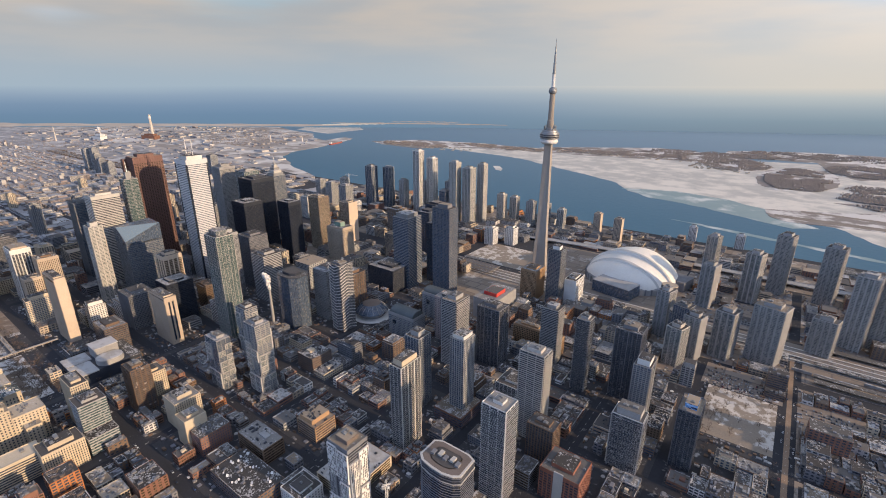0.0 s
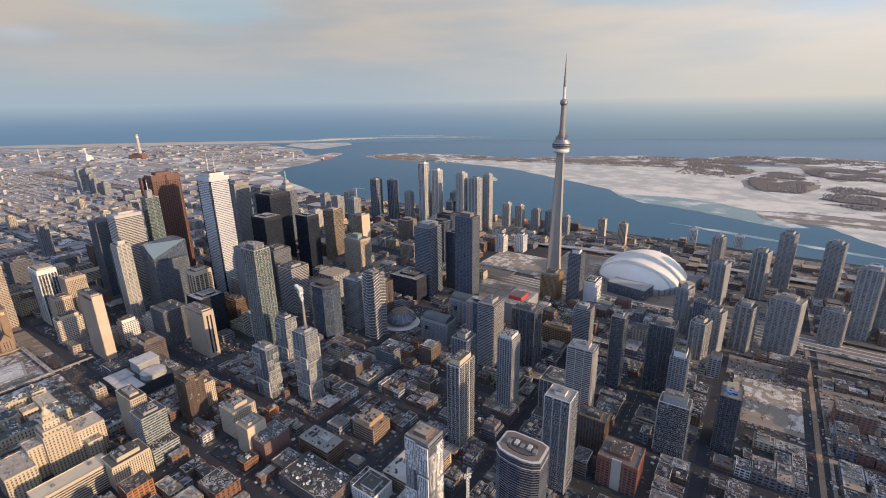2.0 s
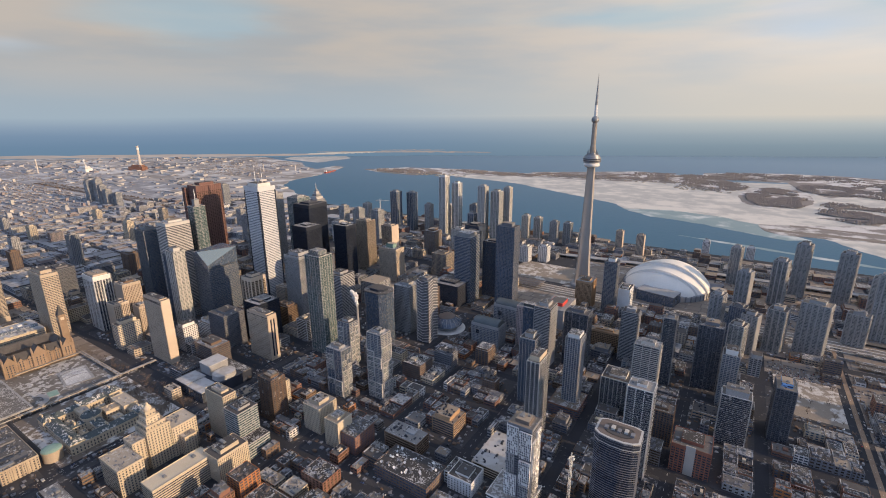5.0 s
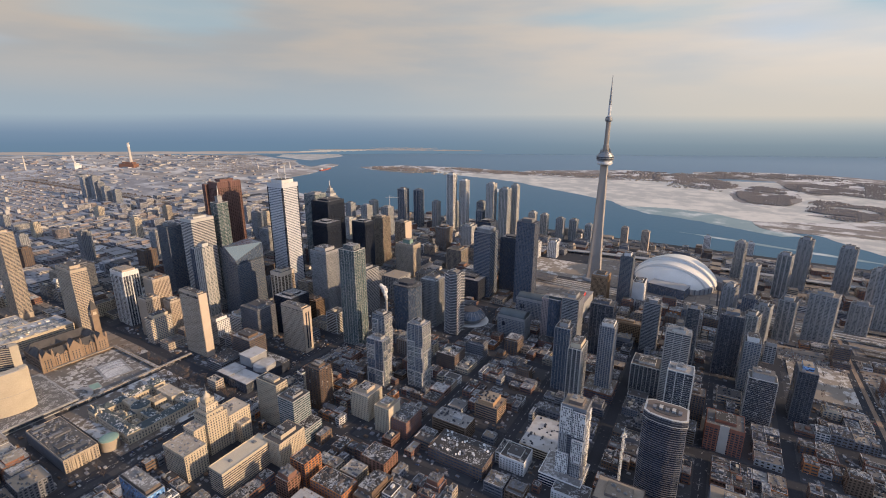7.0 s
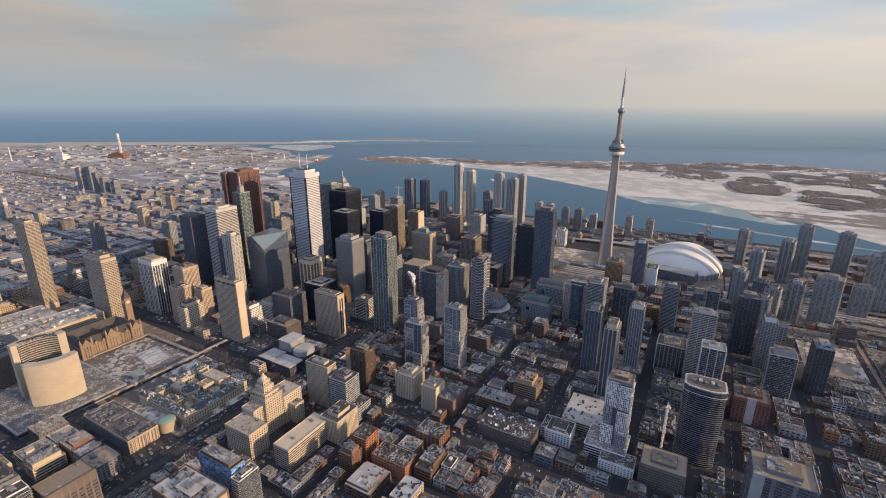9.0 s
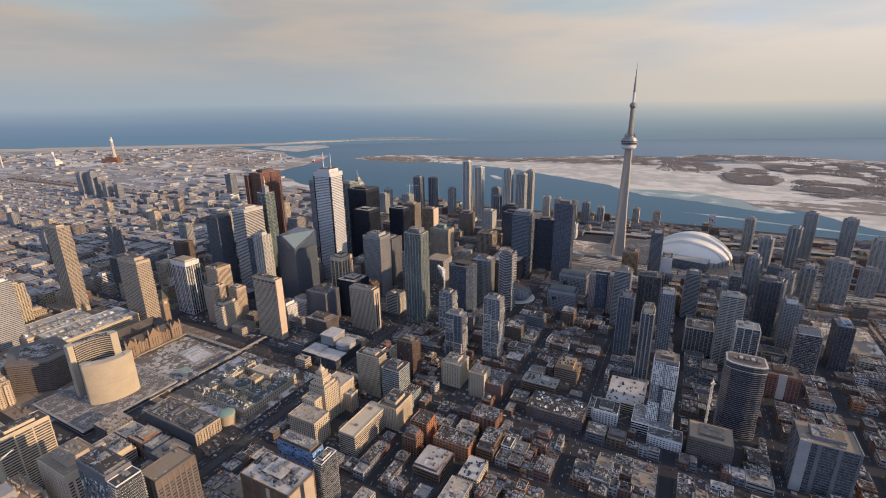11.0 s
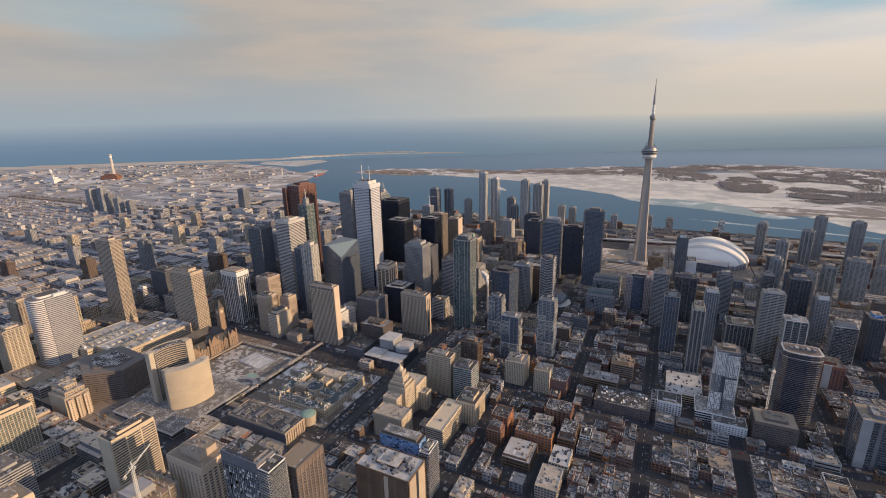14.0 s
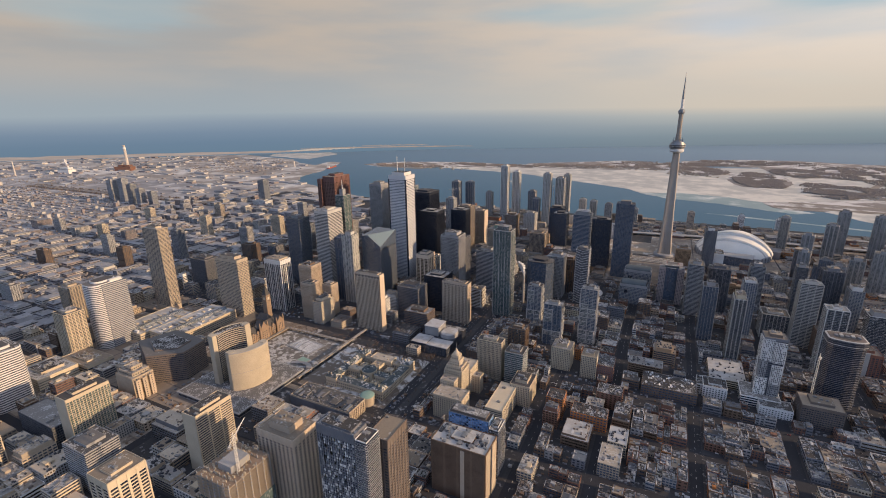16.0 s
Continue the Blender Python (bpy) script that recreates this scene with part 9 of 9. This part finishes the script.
def railway():
    root = thing("railway_tracks", "many parallel railway tracks on brown ballast with snow between", "railway", 0, 0, 0, kind="stuff")
    f, snow = Form(), Form()
    for k in range(11):
        y0 = 958 + 5.2 * k
        for s in (-.75, .75):
            f.beam((-900, y0 + s, ground_z(0, y0) + .95 + .3), (880, y0 + s - 40, ground_z(0, y0) + .95 + .3), .35)
        if k % 3 == 1:
            snow.beam((-880, y0 + 2.6, ground_z(0, y0) + .9), (860, y0 - 37.4, ground_z(0, y0) + .9), 1.6)
    part("rail_set", f, M_STEEL, root, kind="stuff")
    part("snow_strip", snow, M_DOME, root, kind="stuff")
    for k in range(5):
        x = 110 + 95 * k
        t = thing("commuter_train", "long silver commuter train with snowy roofs", "train", x, 900 + (k % 3) * 14, ground_z(0, 900) + 1.2, -2)
        for j in range(3):
            part("coach", Form().box(-45 + 30 * j, -17 + 30 * j, -1.6, 1.6, .6, 5), M_STEEL, t)
            part("coach_roof", Form().box(-45 + 30 * j, -17 + 30 * j, -1.4, 1.4, 5, 5.2), M_ROOF[2], t)


railway()
for _k in range(9):
    _s = thing("train_shed", "long low train shed roof in brown sheet with snow" if _k % 3 else "long low snowy train shed roof", "train shed", -730, 962 + 6.2 * _k, ground_z(0, 980) + 1.2, -1.3)
    part("roof", Form().box(-165, 165, -2.3, 2.3, 6.2, 6.9), M_ROOF[2] if _k % 3 == 0 else M_ROOF[3], _s)
    part("smoke_slot", Form().box(-160, 160, -.5, .5, 6.9, 7.5), M_CONCD, _s)
    for _j in range(6):
        part("post", Form().box(-150 + 60 * _j, -149 + 60 * _j, -.4, .4, -1, 6.3), M_STEEL, _s)
for _y, _w in ((872, 7), (889, 4), (935, 5), (1004, 8)):
    _s = thing("platform_canopy", "long low platform canopy with a snowy flat roof", "canopy", 350, _y, ground_z(0, _y) + 1.0, -1.3)
    part("roof", Form().box(-255, 280, -_w, _w, 4.2, 4.9), M_ROOF[1], _s)
    for _k in range(14):
        part("post", Form().box(-250 + 40 * _k, -249 + 40 * _k, -.5, .5, -1, 4.3), M_STEEL, _s)


def lane_lines():
    f = Form()
    for x in (66, -164, -408, -528, -618):
        for k in range(60):
            y = -150 + 15 * k
            f.box(x - .15, x + .15, y, y + 5, ground_z(x, y) - .1, ground_z(x, y) + .03)
    for k in range(70):
        y = -300 + 14 * k
        for dx in (-18, -12, 12, 18):
            f.box(-825 + dx - .15, -825 + dx + .15, y, y + 5, ground_z(0, y) - .1, ground_z(0, y) + .03)
    tagged(part("lane_marking", f, M_ROAD), "worn white lane markings on the asphalt", "road marking", kind="structure")
    f = Form().box(-831, -819, -420, 700, -1, .2)
    tagged(part("tram_bed", Form().free([(63, 240, .06), (69.5, 240, .06), (69.5, 350, .06), (63, 350, .06), (63, 955, ground_z(66, 955) + .06), (69.5, 955, ground_z(66, 955) + .06)], [[0, 1, 2, 3], [3, 2, 5, 4]]), M_SAND), "brown paved tram bed along the avenue", "tram track", kind="structure")
    tagged(part("median", f, M_PAVE), "planted median of the wide avenue", "median", kind="structure")


lane_lines()


# ---- bare winter trees ----
def twig_mesh(seed, h):
    rng = random.Random(seed)
    trunk = Form().lathe([(.32, -.3), (.26, h * .25), (.18, h * .5)], 6)
    crown = Form()

    def grow_limb(p, d, length, w, depth):
        q = p + d * length
        crown.twig(p, q, w)
        if depth == 0:
            return
        for _ in range(3):
            e = (d + Vector((rng.uniform(-.8, .8), rng.uniform(-.8, .8), rng.uniform(-.15, .5)))).normalized()
            grow_limb(p + d * length * rng.uniform(.45, 1), e, length * rng.uniform(.55, .75), w * .62, depth - 1)
    for k in range(5):
        a = 2 * math.pi * k / 5 + rng.uniform(-.4, .4)
        grow_limb(Vector((0, 0, h * rng.uniform(.25, .45))), Vector((math.cos(a) * .75, math.sin(a) * .75, .8)).normalized(), h * .30, .26, 3)
    return trunk.mesh("trunk"), crown.mesh("crown")


TREES = [twig_mesh(s, h) for s, h in ((1, 11), (2, 13), (3, 9))]


def tree(x, y, rng, label="leafless street tree with a fine twiggy crown"):
    tm, cm = TREES[rng.randrange(3)]
    root = thing("tree", label, "tree", x, y, ground_z(x, y) + .15, rng.uniform(0, 360), "street trees")
    part("trunk", tm, M_BARK, root)
    part("crown", cm, M_TWIG, root)


def plant_trees():
    rng = random.Random(21)
    for k in range(34):
        y = -150 + 15 * k
        for dx in (-26, 0, 26):
            if rng.random() < .55:
                tree(-825 + dx + rng.uniform(-2, 2), y + rng.uniform(-3, 3), rng)
    for _ in range(170):
        x, y = rng.uniform(-1000, -845), rng.uniform(100, 150) if rng.random() < .6 else rng.uniform(-30, 130)
        if free_spot(x - 3, x + 3, y - 3, y + 3) or y > 102:
            tree(x, y, rng, "leafless park tree with a brown twiggy crown")
    for _ in range(30):
        tree(rng.uniform(-1190, -1020), rng.choice((132, 140, -28)) + rng.uniform(-3, 3), rng)
    for _ in range(44):
        tree(rng.uniform(-36, 48), rng.uniform(645, 765), rng, "leafless young tree on the bare field")
    for _ in range(70):
        x, y = rng.uniform(-46, 185), rng.uniform(400, 640)
        if free_spot(x - 2, x + 2, y - 2, y + 2) and not any(a - 2 < x < b + 2 and c - 2 < y < d + 2 for a, b, c, d in HOUSE_LOTS):
            tree(x, y, rng, "leafless yard tree between low houses")


plant_trees()


def yard_clutter():
    """Sheds, bins, parked vans and heaps of old snow in the yards between the houses, too small to tell apart."""
    rng = random.Random(77)
    forms = [(M_CONCD, Form()), (M_CONC, Form()), (M_WHITE, Form()), (M_BROWN, Form()), (M_SNOWHEAP, Form())]
    n = 0
    while n < 15500:
        x, y = (rng.uniform(-1300, 180), rng.uniform(-330, 760)) if n < 11000 else (rng.uniform(-420, 420), rng.uniform(600, 1300))
        if y < 31 + .47 * (x + 241) - 60:
            continue
        z = ground_z(x, y) + .15
        w, d, h = rng.uniform(.8, 3.2), rng.uniform(.8, 2.6), rng.uniform(.6, 2.6)
        n += 1
        if x < -826 and 90 < y < 170 or not free_spot(x - 1, x + 1, y - 1, y + 1) or min(abs(x - q) for q in STREETS_NS) < 11 or min(abs(y - q) for q in STREETS_EW) < 10:
            continue
        m, f = rng.choices(forms, (4, 1.5, .4, 3.4, .8))[0]
        if m is M_SNOWHEAP:
            f.lathe([(w * 1.2, z - .2), (w * .8, z + h * .3), (.2, z + h * .5)], 6, x, y)
        else:
            f.box(x - w, x + w, y - d, y + d, z - .3, z + h)
    for m, f in forms:
        tagged(part("yard_clutter", f, m), "small sheds, bins and heaps of old snow in yards", "clutter", kind="stuff")


yard_clutter()


def woods(name, label, areas, count, size, z, seed):
    """Far leafless woods as many small uneven clumps."""
    rng = random.Random(seed)
    v, f = [], []
    ico = [(0, 0, 1.1), (.9, 0, .3), (.3, .85, .35), (-.75, .5, .25), (-.7, -.55, .3), (.3, -.85, .25), (0, 0, -.3)]
    tri = [[0, 1, 2], [0, 2, 3], [0, 3, 4], [0, 4, 5], [0, 5, 1], [6, 2, 1], [6, 3, 2], [6, 4, 3], [6, 5, 4], [6, 1, 5]]
    total = sum(a[4] for a in areas)
    for cx, cy, rx, ry, weight in areas:
        n = int(count * weight / total)
        for _ in range(n):
            a, r = rng.uniform(0, 2 * math.pi), math.sqrt(rng.random())
            x, y = cx + rx * r * math.cos(a), cy + ry * r * math.sin(a)
            if noise.noise(Vector((x * .008, y * .008, seed))) < -.22:
                continue
            s = size * rng.uniform(.6, 1.3)
            k = len(v)
            v += [(x + p * s * rng.uniform(.7, 1.2), y + q * s * rng.uniform(.7, 1.2), z + (w + .3) * s * rng.uniform(.7, 1.2)) for p, q, w in ico]
            f += [[k + i for i in t] for t in tri]
    ob = part(name, Form().free(v, f), M_WOOD)
    tagged(ob, label, "woods", kind="stuff")


woods("island_woods", "grey-brown leafless woods on the islands",
      [(35, 3080, 150, 400, 4.6), (150, 4180, 480, 190, 2.4), (850, 3900, 380, 200, 1.6), (320, 2740, 120, 300, 1.6), (330, 3560, 170, 250, 3), (620, 3560, 220, 320, 3), (330, 2600, 160, 90, 2.2), (520, 2780, 200, 170, 2), (-300, 3450, 200, 260, 1.6), (-700, 3620, 380, 200, 2.4),
       (-1250, 3480, 330, 110, 1.8), (-1900, 3330, 420, 100, 1.8), (-2600, 3060, 360, 120, 2.6), (900, 3200, 300, 400, 2), (-480, 3900, 500, 130, 1.6), (1500, 3200, 500, 500, 2)], 28000, 5.6, -11.4, 4)
woods("east_woods", "brown leafless trees between the far houses",
      [(-2500, 250, 900, 500, 3), (-3600, 300, 1000, 700, 4), (-4600, 700, 1000, 800, 3), (-3900, 2300, 500, 300, 1.2), (-4400, 2800, 700, 260, 1.2), (-2200, 900, 500, 250, 1.2), (-1950, 300, 450, 420, 2.4), (-2300, -100, 600, 300, 1.6)], 12000, 4.2, -1.5, 9)


def cottages():
    rng = random.Random(31)
    walls, roofs = Form(), Form()
    for _ in range(260):
        cx, cy, rx, ry = rng.choice(((-700, 3450, 360, 90), (-350, 3250, 160, 120), (-1300, 3420, 300, 60), (-2300, 3000, 300, 80), (560, 2540, 220, 60)))
        x, y, s = cx + rng.uniform(-rx, rx), cy + rng.uniform(-ry, ry), rng.uniform(4, 9)
        walls.box(x - s, x + s, y - s * .6, y + s * .6, -12, -6.5)
        roofs.box(x - s - .4, x + s + .4, y - s * .7, y + s * .7, -6.5, -5.5)
    root = thing("island_cottages", "scattered small cottages with snowy roofs on the islands", "cottages", 0, 0, 0, kind="stuff")
    part("cottage_walls", walls, M_CREAM, root, kind="stuff")
    part("cottage_roofs", roofs, M_ROOF[2], root, kind="stuff")


cottages()


# ---- parked and waiting cars ----
def cars():
    bodies = []
    for nm, c in (("white", (.62, .62, .62)), ("black", (.02, .02, .022)), ("silver", (.32, .33, .34)), ("red", (.32, .03, .03)), ("blue", (.04, .08, .2)), ("grey", (.12, .12, .125))):
        m = material("car_paint_" + nm, c, tuple(min(1, x * 1.1) for x in c), 0.3, 2, .3, bump=0, jitter=.05)
        b = Form().box(-2.2, 2.2, -.9, .9, .35, .95)
        b.free([(-2.2, -.88, .95), (1.9, -.88, .95), (1.9, .88, .95), (-2.2, .88, .95), (-1.9, -.8, 1.02), (1.2, -.8, 1.02), (1.2, .8, 1.02), (-1.9, .8, 1.02)],
               [[0, 1, 5, 4], [1, 2, 6, 5], [2, 3, 7, 6], [3, 0, 4, 7], [4, 5, 6, 7]])
        bm = b.mesh("body")
        bm.materials.append(m)
        bodies.append((nm, bm))
    cabin = Form().prism([(-1.7, -.78), (1.0, -.78), (1.0, .78), (-1.7, .78)], 1.0, 1.48, [(-1.3, -.66), (.4, -.66), (.4, .66), (-1.3, .66)]).mesh("cabin")
    rng = random.Random(8)

    def car(x, y, rot):
        nm, b = bodies[rng.choices(range(6), (4, 3, 3, 1, 1, 3))[0]]
        root = thing("car", f"{nm} parked car on the asphalt", "car", x, y, ground_z(x, y) + .05, rot, "cars")
        part("body", b, None, root)
        part("cabin", cabin, G_BLACK, root)
    for x, half in ((66, 9), (-825, 18)):
        for k in range(40):
            car(x + rng.choice((-1, 1)) * rng.uniform(3, half) if x > 0 else x + rng.choice((-16, -20, 15, 19)), rng.uniform(560, 950) if x > 0 else rng.uniform(-180, 260), 90 + rng.uniform(-2, 2))
    for k in range(70):
        car(rng.uniform(-34, 46), rng.choice((776, 784, 792, 800, 808)) + rng.uniform(-.6, .6), 90)
    # filled car parks, too many cars to tell apart
    lots = [(m, Form()) for m in (M_PALE, M_BLACK, M_STEEL, M_CONCD, M_GRANITE)]
    for x0, x1, y0, y1 in LOTS:
        y = y0 + 4
        while y < y1 - 4:
            x = x0 + 3
            while x < x1 - 3:
                if rng.random() < .6:
                    f = rng.choices(lots, (2, 4, 4, 4, 1))[0][1]
                    z = ground_z(x, y) + .12
                    f.box(x - .9, x + .9, y - 2.2, y + 2.2, z + .25, z + .95).box(x - .75, x + .75, y - 1.3, y + 1.0, z + .9, z + 1.45)
                x += 2.9
            y += 5.4 if int(y * 10) % 2 else 8.6
    for m, f in lots:
        tagged(part("parked_cars", f, m), "rows of parked cars on a gravel car park", "cars", kind="stuff")
    for y in (162, 280):
        for k in range(22):
            car(rng.uniform(-800, -200), y + rng.choice((-5.5, -2.4, 2.4, 5.5)), rng.uniform(-2, 2))


cars()

ship = thing("freighter", "long rusty red lake freighter at the quay", "ship", -3150, 2700, -11.5, 108)
part("hull", Form().prism([(-95, -11), (80, -11), (98, 0), (80, 11), (-95, 11)], -1, 9), material("rusty_hull", (0.26, 0.06, 0.04), (0.36, 0.11, 0.08), 0.7, .6, .05), ship, "rusty red steel hull")
part("deckhouse", Form().box(-92, -74, -9, 9, 9, 20).box(-88, -78, -11, 11, 20, 23), M_WHITE, ship, "white deckhouse")
part("hatch_row", Form().box(-66, 70, -7, 7, 9, 10.5), M_STEEL, ship)

# ---- joined rest of the city ----
_rest = thing("far_buildings", "low brick and stone buildings of the outer city", "buildings", 0, 0, 0, kind="stuff")
for _mat, _form in list(FAR.values()):
    part("building_mass", _form, _mat, _rest, kind="stuff")
